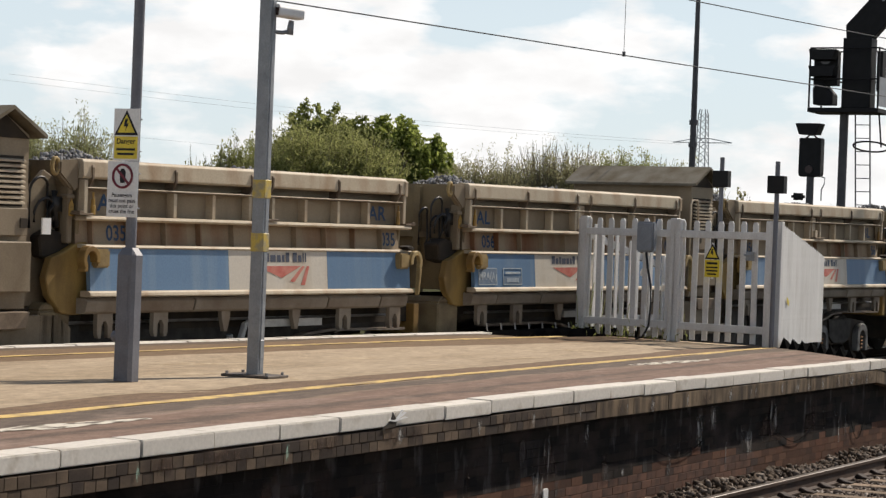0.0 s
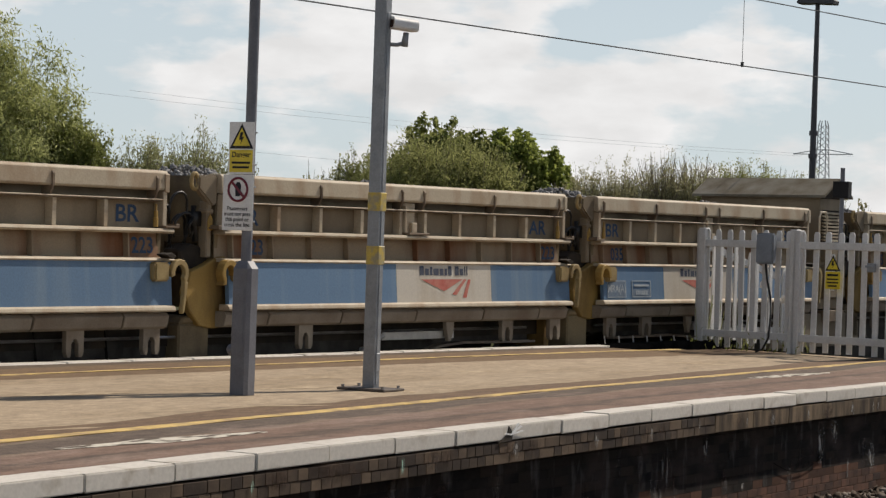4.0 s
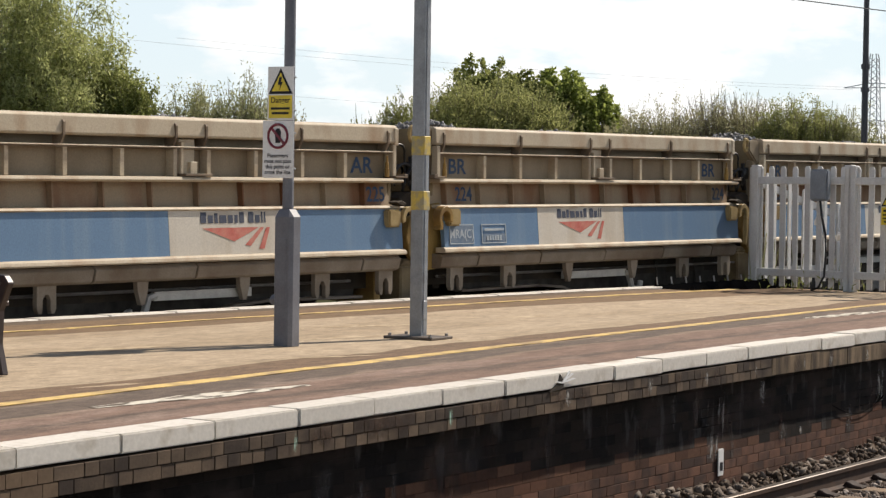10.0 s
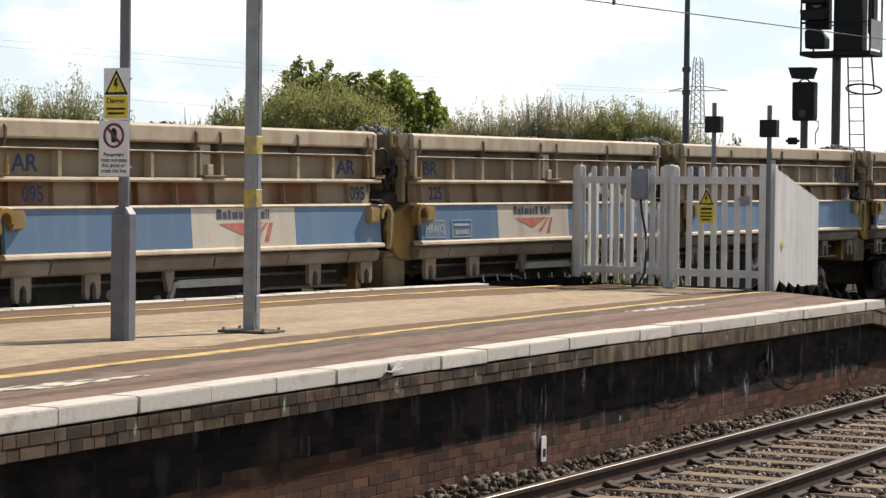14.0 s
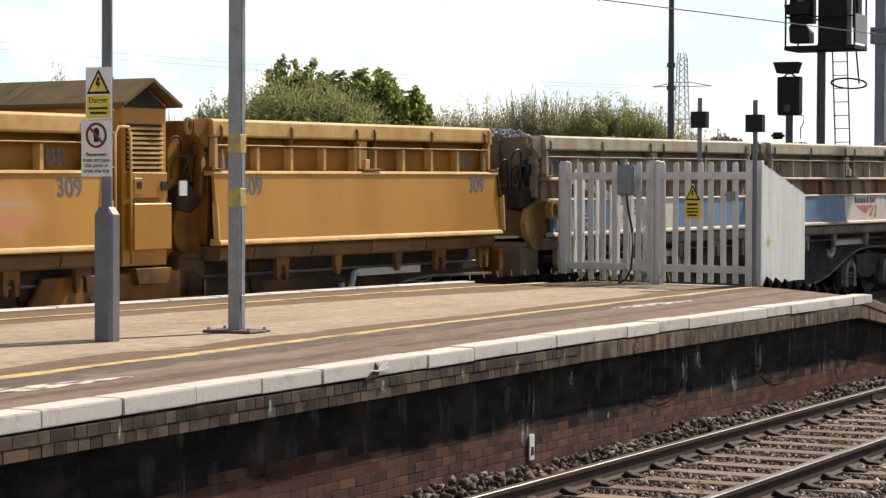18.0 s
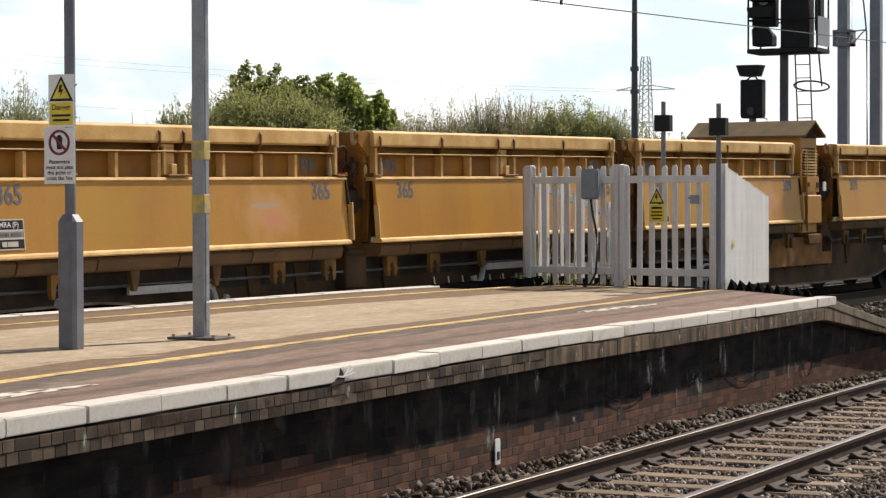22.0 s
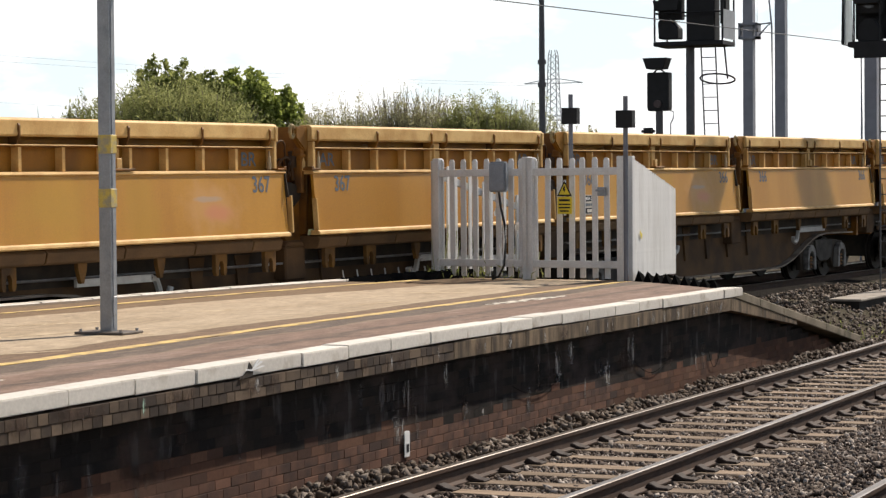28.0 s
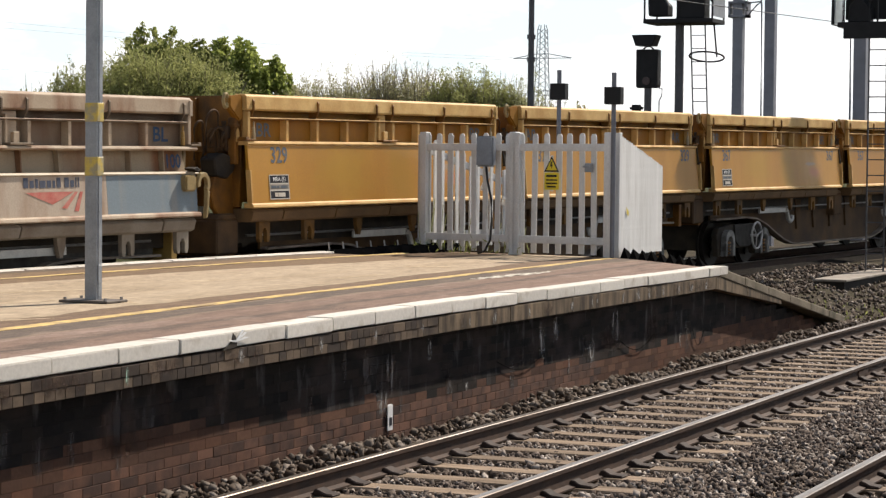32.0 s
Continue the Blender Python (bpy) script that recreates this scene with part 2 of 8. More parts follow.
LETTER_WHITE = mat("white lettering", (0.70, 0.70, 0.68), 0.6, bump=0)
LETTER_FADED = mat("faded white lettering", (0.44, 0.47, 0.48), 0.6, dark=(0.28, 0.34, 0.4), scale=9, bump=0)
LETTER_BLACK = mat("black lettering", (0.02, 0.02, 0.025), 0.6, bump=0)
LOGO_RED = mat("faded red paint", (0.44, 0.11, 0.085), 0.6, dark=(0.5, 0.22, 0.17), scale=7, bump=0)
GALV = mat("galvanised grey steel", (0.27, 0.285, 0.30), 0.5, 0.35, dark=(0.20, 0.21, 0.225), scale=7)
GREY_PAINT = mat("grey paint", (0.14, 0.145, 0.165), 0.5, dark=(0.11, 0.11, 0.125), scale=5)
DARK_POLE = mat("dark grey pole", (0.06, 0.06, 0.068), 0.5, scale=6)
YELLOW = mat("worn yellow paint", (0.50, 0.36, 0.06), 0.55, dark=(0.30, 0.26, 0.15), scale=14, spread=(0.42, 0.62))
SIGN_WHITE = mat("white sign plate", (0.72, 0.72, 0.71), 0.4, dark=(0.66, 0.65, 0.63), scale=6, bump=0)
SIGN_YELLOW = mat("yellow sign plate", (0.75, 0.58, 0.03), 0.4, bump=0)
SIGN_RED = mat("dark red print", (0.17, 0.012, 0.03), 0.5, bump=0)
FENCE_WHITE = mat("weathered white fence paint", (0.62, 0.61, 0.59), 0.6, dark=(0.48, 0.46, 0.43), scale=5, spread=(0.45, 0.85), streak=(1, 1, 0.3), vary=0.05)
WHITE_COPING = mat("worn white coping paint", (0.56, 0.525, 0.47), 0.75, dark=(0.34, 0.29, 0.225), scale=5, spread=(0.56, 0.78), vary=0.07, fine=30, detail=0.10, bump=0.1)
MORTAR = mat("sooty mortar", (0.07, 0.044, 0.032), 0.95, dark=(0.03, 0.02, 0.016), scale=4)
# upper wall bricks: the coping's shadow is painted into their soot black
SHADE_SOOT = island_mat("bricks blackened by soot and painted shade", ((0.009, 0.008, 0.008), (0.018, 0.015, 0.013), (0.011, 0.010, 0.010), (0.028, 0.021, 0.017), (0.010, 0.009, 0.009)))


def streaked(m, color, scale=(3.0, 1.0, 0.9), lo=0.57, hi=0.80):
    """Pale thin vertical runs over a joined-brick material."""
    n, l = m.node_tree.nodes, m.node_tree.links
    b = n["Principled BSDF"]
    old = b.inputs["Base Color"].links[0].from_socket
    tc = n.new("ShaderNodeTexCoord")
    mp = n.new("ShaderNodeMapping")
    mp.inputs["Scale"].default_value = scale
    runs = n.new("ShaderNodeTexNoise")
    runs.inputs["Scale"].default_value = 2.2
    runs.inputs["Detail"].default_value = 6
    ramp = n.new("ShaderNodeMapRange")
    ramp.inputs["From Min"].default_value, ramp.inputs["From Max"].default_value = lo, hi
    mix = n.new("ShaderNodeMix")
    mix.data_type = "RGBA"
    mix.inputs["B"].default_value = (*color, 1)
    l.new(tc.outputs["Object"], mp.inputs["Vector"])
    l.new(mp.outputs["Vector"], runs.inputs["Vector"])
    l.new(runs.outputs["Fac"], ramp.inputs["Value"])
    l.new(ramp.outputs["Result"], mix.inputs["Factor"])
    l.new(old, mix.inputs["A"])
    l.new(mix.outputs["Result"], b.inputs["Base Color"])


streaked(SHADE_SOOT, (0.045, 0.034, 0.030), (0.8, 1.0, 1.3), 0.50, 0.72)
streaked(SHADE_SOOT, (0.10, 0.094, 0.09), (3.0, 1.0, 1.1), 0.59, 0.80)
BRICK = mat("worn red brick", (0.118, 0.057, 0.036), 0.9, dark=(0.042, 0.023, 0.017), scale=2.6, spread=(0.38, 0.62), vary=0.22, fine=50, bump=0.2)
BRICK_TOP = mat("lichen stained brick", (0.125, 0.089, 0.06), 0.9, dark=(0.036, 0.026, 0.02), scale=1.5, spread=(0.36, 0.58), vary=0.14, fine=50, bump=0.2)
BRICKS_JOINED = island_mat("worn red bricks", ((0.115, 0.056, 0.036), (0.07, 0.038, 0.026), (0.13, 0.07, 0.046), (0.055, 0.032, 0.024), (0.09, 0.047, 0.031)))
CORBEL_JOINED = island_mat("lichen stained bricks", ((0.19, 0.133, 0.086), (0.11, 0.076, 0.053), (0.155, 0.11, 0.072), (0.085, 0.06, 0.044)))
BAND = mat("stained concrete band", (0.155, 0.112, 0.07), 0.9, dark=(0.042, 0.03, 0.02), scale=2.2, spread=(0.38, 0.64), streak=(3.5, 1, 0.7), vary=0.15, fine=40, bump=0.25)
RAIL_SIDE = mat("rusty rail steel", (0.06, 0.034, 0.022), 0.75, dark=(0.035, 0.022, 0.016), scale=8)
RAIL_TOP = mat("polished rail head", (0.36, 0.32, 0.28), 0.32, 0.85, dark=(0.20, 0.15, 0.11), scale=3, streak=(0.3, 8, 1), bump=0)
SLEEPER = mat("bleached timber sleeper", (0.245, 0.18, 0.125), 0.9, dark=(0.12, 0.085, 0.055), scale=2.5, streak=(6, 0.8, 6), vary=0.18, fine=40, bump=0.4)
CHAIR = mat("brown iron rail chair", (0.045, 0.03, 0.023), 0.8, dark=(0.025, 0.018, 0.015), vary=0.2)
STONES = island_mat("grey brown ballast stones", ((0.042, 0.030, 0.024), (0.13, 0.104, 0.088), (0.07, 0.051, 0.042), (0.38, 0.335, 0.295), (0.047, 0.034, 0.027), (0.18, 0.145, 0.12), (0.035, 0.026, 0.021)))
LOAD = island_mat("grey granite ballast", ((0.13, 0.13, 0.132), (0.30, 0.30, 0.305), (0.18, 0.18, 0.183), (0.24, 0.238, 0.235)))
RUBBLE = island_mat("earthy rubble stones", ((0.05, 0.037, 0.028), (0.10, 0.077, 0.06), (0.065, 0.049, 0.038), (0.21, 0.18, 0.155), (0.05, 0.038, 0.028)))
OILY = mat("oil-blackened ballast", (0.016, 0.014, 0.012), 0.95, dark=(0.009, 0.008, 0.007), scale=6, fine=25, bump=0.8, distance=0.04, detail=0.3)
OILY_STONES = island_mat("oil-blackened stones", ((0.012, 0.011, 0.010), (0.03, 0.026, 0.022), (0.018, 0.015, 0.013), (0.05, 0.043, 0.036)))
BALLAST_BED = mat("ballast bed", (0.045, 0.035, 0.028), 0.95, dark=(0.025, 0.02, 0.016), scale=14, fine=25, bump=0.8, distance=0.04, detail=0.3)
WOOD_DARK = mat("dark stained bench timber", (0.05, 0.022, 0.016), 0.45, dark=(0.03, 0.014, 0.01), scale=4, streak=(1, 6, 6))
IRON = mat("black cast iron", (0.025, 0.012, 0.01), 0.45)
SIGNAL_BLACK = mat("matt black signal steel", (0.012, 0.012, 0.013), 0.6)
WIRE = mat("dull copper wire", (0.10, 0.10, 0.10), 0.5, 0.5, bump=0)
GLASS_DARK = mat("dark lens glass", (0.02, 0.02, 0.025), 0.12, bump=0)
TRESPASS = mat("black anti-trespass board", (0.009, 0.009, 0.009), 0.8)
TRESPASS.node_tree.nodes["Principled BSDF"].inputs["Specular IOR Level"].default_value = 0.0


# ---- mesh tools ----
class Shape:
    """Collects vertices and faces of one mesh."""

    def __init__(self):
        self.v, self.f = [], []

    def face_set(self, verts, faces):
        k = len(self.v)
        self.v += [tuple(p) for p in verts]
        self.f += [tuple(i + k for i in f) for f in faces]
        return self

    def box(self, x0, x1, y0, y1, z0, z1):
        return self.face_set([(x0, y0, z0), (x1, y0, z0), (x1, y1, z0), (x0, y1, z0), (x0, y0, z1), (x1, y0, z1), (x1, y1, z1), (x0, y1, z1)],
                             [(0, 3, 2, 1), (4, 5, 6, 7), (0, 1, 5, 4), (1, 2, 6, 5), (2, 3, 7, 6), (3, 0, 4, 7)])

    def prism(self, outline, axis, a, b):
        """An outline in the two other axes, in their order, drawn out along the axis from a to b."""
        def put(p, q):
            return {"x": (q, p[0], p[1]), "y": (p[0], q, p[1]), "z": (p[0], p[1], q)}[axis]
        n = len(outline)
        faces = [(i, (i + 1) % n, n + (i + 1) % n, n + i) for i in range(n)]
        return self.face_set([put(p, a) for p in outline] + [put(p, b) for p in outline], faces + [tuple(range(n))[::-1], tuple(range(n, 2 * n))])

    def disc(self, cx, cy, cz, r, axis, a, b, n=20, sx=1.0):
        """A cylinder about an axis through the centre, from offset a to b."""
        ring = [(math.cos(2 * math.pi * i / n) * r * sx, math.sin(2 * math.pi * i / n) * r) for i in range(n)]
        c = {"x": (cy, cz), "y": (cx, cz), "z": (cx, cy)}[axis]
        o = {"x": cx, "y": cy, "z": cz}[axis]
        return self.prism([(p + c[0], q + c[1]) for p, q in ring], axis, o + a, o + b)

    def tube(self, points, r, n=6, closed=False):
        pts = [Vector(p) for p in points]
        rings = []
        for i, p in enumerate(pts):
            if closed:
                d = pts[(i + 1) % len(pts)] - pts[i - 1]
            else:
                d = pts[min(i + 1, len(pts) - 1)] - pts[max(i - 1, 0)]
            q = d.to_track_quat("Z", "Y")
            rr = r[i] if isinstance(r, (list, tuple)) else r
            rings.append([p + q @ Vector((math.cos(2 * math.pi * k / n) * rr, math.sin(2 * math.pi * k / n) * rr, 0)) for k in range(n)])
        verts = [v for ring in rings for v in ring]
        faces = []
        m = len(rings)
        for i in range(m if closed else m - 1):
            j = (i + 1) % m
            faces += [(i * n + k, i * n + (k + 1) % n, j * n + (k + 1) % n, j * n + k) for k in range(n)]
        if not closed:
            faces += [tuple(range(n))[::-1], tuple(range((m - 1) * n, m * n))]
        return self.face_set(verts, faces)

    def mesh(self, name, material, bevel=0.0, smooth=False, segments=1):
        me = bpy.data.meshes.new(name)
        me.from_pydata(self.v, [], self.f)
        bm = bmesh.new()
        bm.from_mesh(me)
        bmesh.ops.recalc_face_normals(bm, faces=bm.faces)
        if bevel:
            bmesh.ops.bevel(bm, geom=bm.edges, offset=bevel, segments=segments, affect="EDGES", clamp_overlap=True)
        bm.to_mesh(me)
        bm.free()
        if smooth:
            me.polygons.foreach_set("use_smooth", [True] * len(me.polygons))
        me.materials.append(material)
        return me


def part(name, mesh, parent, label="", at=None):
    ob = new(name, mesh)
    ob.parent = parent
    if at is not None:
        ob.matrix_local = at
    if label:
        ob["label"] = label
    return ob


def thing(name, label, category, at=None, mesh=None, group="", kind=""):
    ob = new(name, mesh)
    if at is not None:
        ob.matrix_world = at
    return tagged(ob, label, category, group, kind)


TEXTS = {}


def words(text, size, material, spacing=1.0, wide=1.0):
    """A flat mesh of the text, in the xz plane, its middle at the origin, facing -y."""
    key = (text, size, material.name, spacing, wide)
    if key not in TEXTS:
        cu = bpy.data.curves.new("text", "FONT")
        cu.body, cu.size, cu.align_x, cu.align_y, cu.space_line = text, size, "CENTER", "CENTER", spacing
        cu.resolution_u = 3
        cu.offset = size * 0.018
        ob = bpy.data.objects.new("text", cu)
        me = bpy.data.meshes.new_from_object(ob)
        me.transform(Matrix.Rotation(math.pi / 2, 4, "X") @ Matrix.Diagonal((wide, 1, 1, 1)))
        me.materials.clear()
        me.materials.append(material)
        bpy.data.objects.remove(ob)
        TEXTS[key] = me
    return TEXTS[key]


# ---- ground, tracks and platforms ----
ZP = 0.98            # platform height over the near rails
BEND = 0.0115        # slope that the goods line gains beyond the platform
EDGE = 7.68          # near platform edge
WALL = 7.83          # recessed platform wall


def line_y(x):
    """The middle of the goods line: straight along the platform, then bending a little towards the near tracks."""
    u = x - 30.5
    bend = 0.0 if u < -4 else (u if u > 4 else (u + 4) ** 2 / 16)
    return 17.557 - 0.1 * x - BEND * bend


def far_edge(x):
    return 16.05 - 0.1 * x


def clamp(v, lo, hi):
    return max(lo, min(hi, v))


def dip(x, y):
    """How far the platform has settled along its near side, less its rise along the far side."""
    rise = 0.045 * clamp((x - 15) / 10, 0, 1) * clamp((31.5 - x) / 2.5, 0, 1) * clamp((y - 11.2) / 1.6, 0, 1)
    return 0.05 * clamp((18 - x) / 8.5, 0, 1.8) * clamp((11 - y) / 3.3, 0, 1) - rise


def rail_height(x):
    return 0.10 + 0.0095 * (x - 20)


def ground_material():
    m = mat("trodden earth and ballast", (0.075, 0.06, 0.047), 0.95, dark=(0.045, 0.04, 0.026), scale=1.1, fine=18, bump=0.9, distance=0.05, detail=0.35)
    n, l = m.node_tree.nodes, m.node_tree.links
    b = n["Principled BSDF"]
    old = b.inputs["Base Color"].links[0].from_socket
    tc = n.new("ShaderNodeTexCoord")
    sep = n.new("ShaderNodeSeparateXYZ")
    l.new(tc.outputs["Object"], sep.inputs["Vector"])
    far = n.new("ShaderNodeMapRange")
    far.inputs["From Min"].default_value, far.inputs["From Max"].default_value = 18, 30
    l.new(sep.outputs["Y"], far.inputs["Value"])
    mix = n.new("ShaderNodeMix")
    mix.data_type = "RGBA"
    mix.inputs["B"].default_value = (0.05, 0.052, 0.025, 1)
    l.new(far.outputs["Result"], mix.inputs["Factor"])
    l.new(old, mix.inputs["A"])
    l.new(mix.outputs["Result"], b.inputs["Base Color"])
    return m


thing("ground", "brown earth and ballast ground with weeds", "ground",
      mesh=Shape().face_set([(-1500, -1500, -0.34), (2500, -1500, -0.34), (2500, 2500, -0.34), (-1500, 2500, -0.34)], [(0, 1, 2, 3)]).mesh("ground", ground_material()), kind="structure")

# ballast beds with shoulders
bed = Shape().prism([(0.2, -0.34), (0.9, -0.20), (7.5, -0.20), (7.79, -0.23), (7.79, -0.34)], "x", -30, 120)
thing("ballast_bed", "brown stone ballast bed under the two near tracks", "ballast", mesh=bed.mesh("ballast_bed", BALLAST_BED), kind="structure")
far_bed = Shape()
far_bed.face_set([(-40, far_edge(-40) + 0.1, -0.3), (160, far_edge(160) + 0.1, 0.9), (160, far_edge(160) + 4.2, 0.9), (-40, far_edge(-40) + 4.2, -0.3),
                  (-40, far_edge(-40) - 0.6, -0.34), (160, far_edge(160) - 3.5, -0.34), (160, far_edge(160) + 8, -0.34), (-40, far_edge(-40) + 6, -0.34)],
                 [(0, 1, 2, 3), (4, 5, 1, 0), (3, 2, 6, 7), (4, 0, 3, 7), (5, 6, 2, 1), (4, 7, 6, 5)])
for i in range(4):
    x, y, z = far_bed.v[i]
    far_bed.v[i] = (x, y, rail_height(x) - 0.22)
thing("ballast_bank", "dark ballast bank under the goods line", "ballast", mesh=far_bed.mesh("ballast_bank", OILY), kind="structure")

RAIL = [(-0.07, -0.16), (-0.07, -0.148), (-0.02, -0.135), (-0.012, -0.05), (-0.035, -0.036), (-0.035, -0.006), (-0.028, 0.0),
        (0.028, 0.0), (0.035, -0.006), (0.035, -0.036), (0.012, -0.05), (0.02, -0.135), (0.07, -0.148), (0.07, -0.16)]


def rail_mesh(name, x0, x1):
    s = Shape().prism(RAIL, "x", x0, x1)
    me = s.mesh(name, RAIL_SIDE)
    me.materials.append(RAIL_TOP)
    for p in me.polygons:
        if p.normal.z > 0.5 and p.center.z > -0.01:
            p.material_index = 1
    return me


near_rail = rail_mesh("rail_length", 0, 18.288)
plate_mesh = Shape().box(-0.23, 0.23, -0.028, -0.014, -0.125, -0.045).mesh("fishplate", RAIL_SIDE, 0.004)
for row, y in enumerate((7.05, 5.545, 3.63, 2.125)):
    line = thing("rail", "brown rusty steel running rail with a worn head", "rail", pose(0, y, 0), group="near rails")
    for k in range(9):
        x = -30 + 18.3 * k + (row // 2) * 5
        part("rail_length", near_rail, line, at=pose(x, 0, 0))
        part("fishplate", plate_mesh, line, at=pose(x, 0, 0))
TURN = math.degrees(math.atan(-0.1))
LATE_TURN = math.degrees(math.atan(-0.1 - BEND))
GRADE = -math.degrees(math.atan(0.0095 / math.sqrt(1.01)))


def track_pose(x, side=0.0, z=0.0):
    """A pose on the goods line, x metres along the world's x, beside its middle."""
    p = Vector((x, line_y(x), rail_height(x) + z))
    m = Matrix.Translation(p) @ pose(0, 0, 0, 0, GRADE, TURN if x < 30.5 else LATE_TURN)
    return m @ Matrix.Translation((0, side, 0))


def wagon_pose(x):
    """A wagon with its left end at x, both bogies on the line."""
    a, b = x + 2.4, x + 12.5
    turn = math.atan2(line_y(b) - line_y(a), b - a)
    m = Matrix.Translation((a, line_y(a), rail_height(a))) @ pose(0, 0, 0, 0, GRADE, math.degrees(turn))
    return m @ Matrix.Translation((-(a - x) / math.cos(turn), 0, 0))


for side in (-0.7525, 0.7525):
    thing("rail", "dark rusty rail of the goods line", "rail", track_pose(20, side), rail_mesh("rail", -50, 10.55), group="goods line rails")

for side in (-0.7525, 0.7525):
    thing("rail", "dark rusty rail of the goods line", "rail", track_pose(30.55, side), rail_mesh("rail", 0, 110), group="goods line rails")

# sleepers with iron chairs
sleeper_mesh = Shape().box(-0.125, 0.125, -1.3, 1.3, -0.14, 0.0).mesh("sleeper", SLEEPER, 0.012)
chair_shape = Shape().prism([(-0.22, 0), (-0.22, 0.018), (-0.12, 0.026), (-0.075, 0.055), (-0.05, 0.055), (-0.03, 0.02), (0.03, 0.02), (0.05, 0.055), (0.075, 0.05), (0.12, 0.026), (0.19, 0.018), (0.19, 0)], "x", -0.07, 0.07)
chair_mesh = chair_shape.mesh("rail_chair", CHAIR, 0.008)
for row, (yc, x0, x1) in enumerate(((6.2975, 9.2, 64), (2.8775, 9.5, 34))):
    x = x0
    k = 0
    while x < x1:
        s = thing("sleeper", "bleached timber sleeper bedded in stone ballast", "sleeper", pose(x + random.uniform(-0.015, 0.015), yc + random.uniform(-0.03, 0.03), -0.158, 0, 0, random.uniform(-0.8, 0.8)), sleeper_mesh, group="near track sleepers")
        for y in (-0.7525, 0.7525):
            part("rail_chair", chair_mesh, s, at=pose(0, y, 0, 0, 0, 0 if y < 0 else 180))
        x += 0.62
        k += 1
dark_sleeper = Shape().box(-0.125, 0.125, -1.3, 1.3, -0.14, 0.0).mesh("sleeper", OILY, 0.012)
x = 27.0
while x < 60:
    thing("sleeper", "dark timber sleeper of the goods line", "sleeper", track_pose(x, 0, -0.175), dark_sleeper, group="goods line sleepers")
    x += 0.7


def stones(name, label, material, spots, size, seed, category="ballast", parent=None):
    """One mesh of many small angular stones; spots: rows of x, y, z."""
    rng = np.random.default_rng(seed)
    base = np.array([(x, y, z) for z in (-0.62, 0.62) for y in (-0.62, 0.62) for x in (-0.62, 0.62)])
    tri = np.array([(0, 2, 1), (1, 2, 3), (4, 5, 6), (5, 7, 6), (0, 1, 4), (1, 5, 4), (2, 6, 3), (3, 6, 7), (0, 4, 2), (2, 4, 6), (1, 3, 5), (3, 7, 5)])
    spots = np.asarray(spots, float)
    n = len(spots)
    q = rng.normal(size=(n, 4))
    q /= np.linalg.norm(q, axis=1, keepdims=True)
    w, x, y, z = q.T
    rot = np.stack([1 - 2 * (y * y + z * z), 2 * (x * y - z * w), 2 * (x * z + y * w), 2 * (x * y + z * w), 1 - 2 * (x * x + z * z), 2 * (y * z - x * w),
                    2 * (x * z - y * w), 2 * (y * z + x * w), 1 - 2 * (x * x + y * y)], -1).reshape(n, 3, 3)
    sc = size * rng.uniform(0.55, 1.25, (n, 1)) * rng.uniform(0.55, 1.45, (n, 3))
    v = (base[None] + rng.uniform(-0.36, 0.36, (n, 8, 3))) * sc[:, None]
    v = np.einsum("nij,nkj->nki", rot, v) + spots[:, None]
    f = (tri[None] + 8 * np.arange(n)[:, None, None]).reshape(-1, 3)
    me = bpy.data.meshes.new(name)
    me.vertices.add(8 * n)
    me.vertices.foreach_set("co", v.ravel())
    me.loops.add(f.size)
    me.loops.foreach_set("vertex_index", f.ravel())
    me.polygons.add(len(f))
    me.polygons.foreach_set("loop_start", np.arange(0, f.size, 3))
    me.update(calc_edges=True)
    me.materials.append(material)
    if parent is not None:
        return part(name, me, parent, label)
    return thing(name, label, category, mesh=me, kind="stuff")


def near_stones():
    rng = np.random.default_rng(3)
    rows = []
    for x0, x1, per in ((11, 24, 720), (24, 34, 360), (34, 60, 80)):
        n = int((x1 - x0) * 6.2 * per)
        xs, ys = rng.uniform(x0, x1, n), rng.uniform(1.4, 7.74, n)
        keep = np.ones(n, bool)
        between = (np.abs(ys - 6.2975) < 1.32) | (np.abs(ys - 2.8775) < 1.32)
        phase = np.abs((xs - 9.2 + 0.31) % 0.62 - 0.31)
        keep &= ~(between & (phase < 0.125) & (rng.uniform(size=n) < 0.97))
        for y in (7.05, 5.545, 3.63, 2.125):
            keep &= np.abs(ys - y) > 0.09
        heap = np.clip((ys - 7.2) / 0.5, 0, 1) * 0.03 + 0.02 * np.sin(xs * 1.7) * (ys > 7.15)
        six = np.where((ys > 3.8) & (ys < 4.9), 0.035, 0)
        zs = np.where(between, -0.190, -0.175) + heap + six + rng.uniform(-0.015, 0.02, n)
        rows.append(np.stack([xs, ys, zs], 1)[keep])
    return np.concatenate(rows)


stones("ballast_stones", "loose brown and grey ballast stones round the near tracks", STONES, near_stones(), 0.025, 5)
rng_wall = np.random.default_rng(17)
n_wall = 2200
wx, wy = rng_wall.uniform(11, 34, n_wall), 7.76 - np.abs(rng_wall.normal(size=n_wall)) * 0.20
wz = -0.14 + np.clip((wy - 7.2) / 0.5, 0, 1) * 0.02 + 0.04 * np.sin(wx * 1.9) * np.sin(wx * 0.7) + rng_wall.uniform(-0.02, 0.04, n_wall)
stones("shoulder_stones", "larger tumbled ballast stones along the platform wall", RUBBLE, np.stack([wx, wy, wz], 1)[wy > 7.16], 0.033, 18)


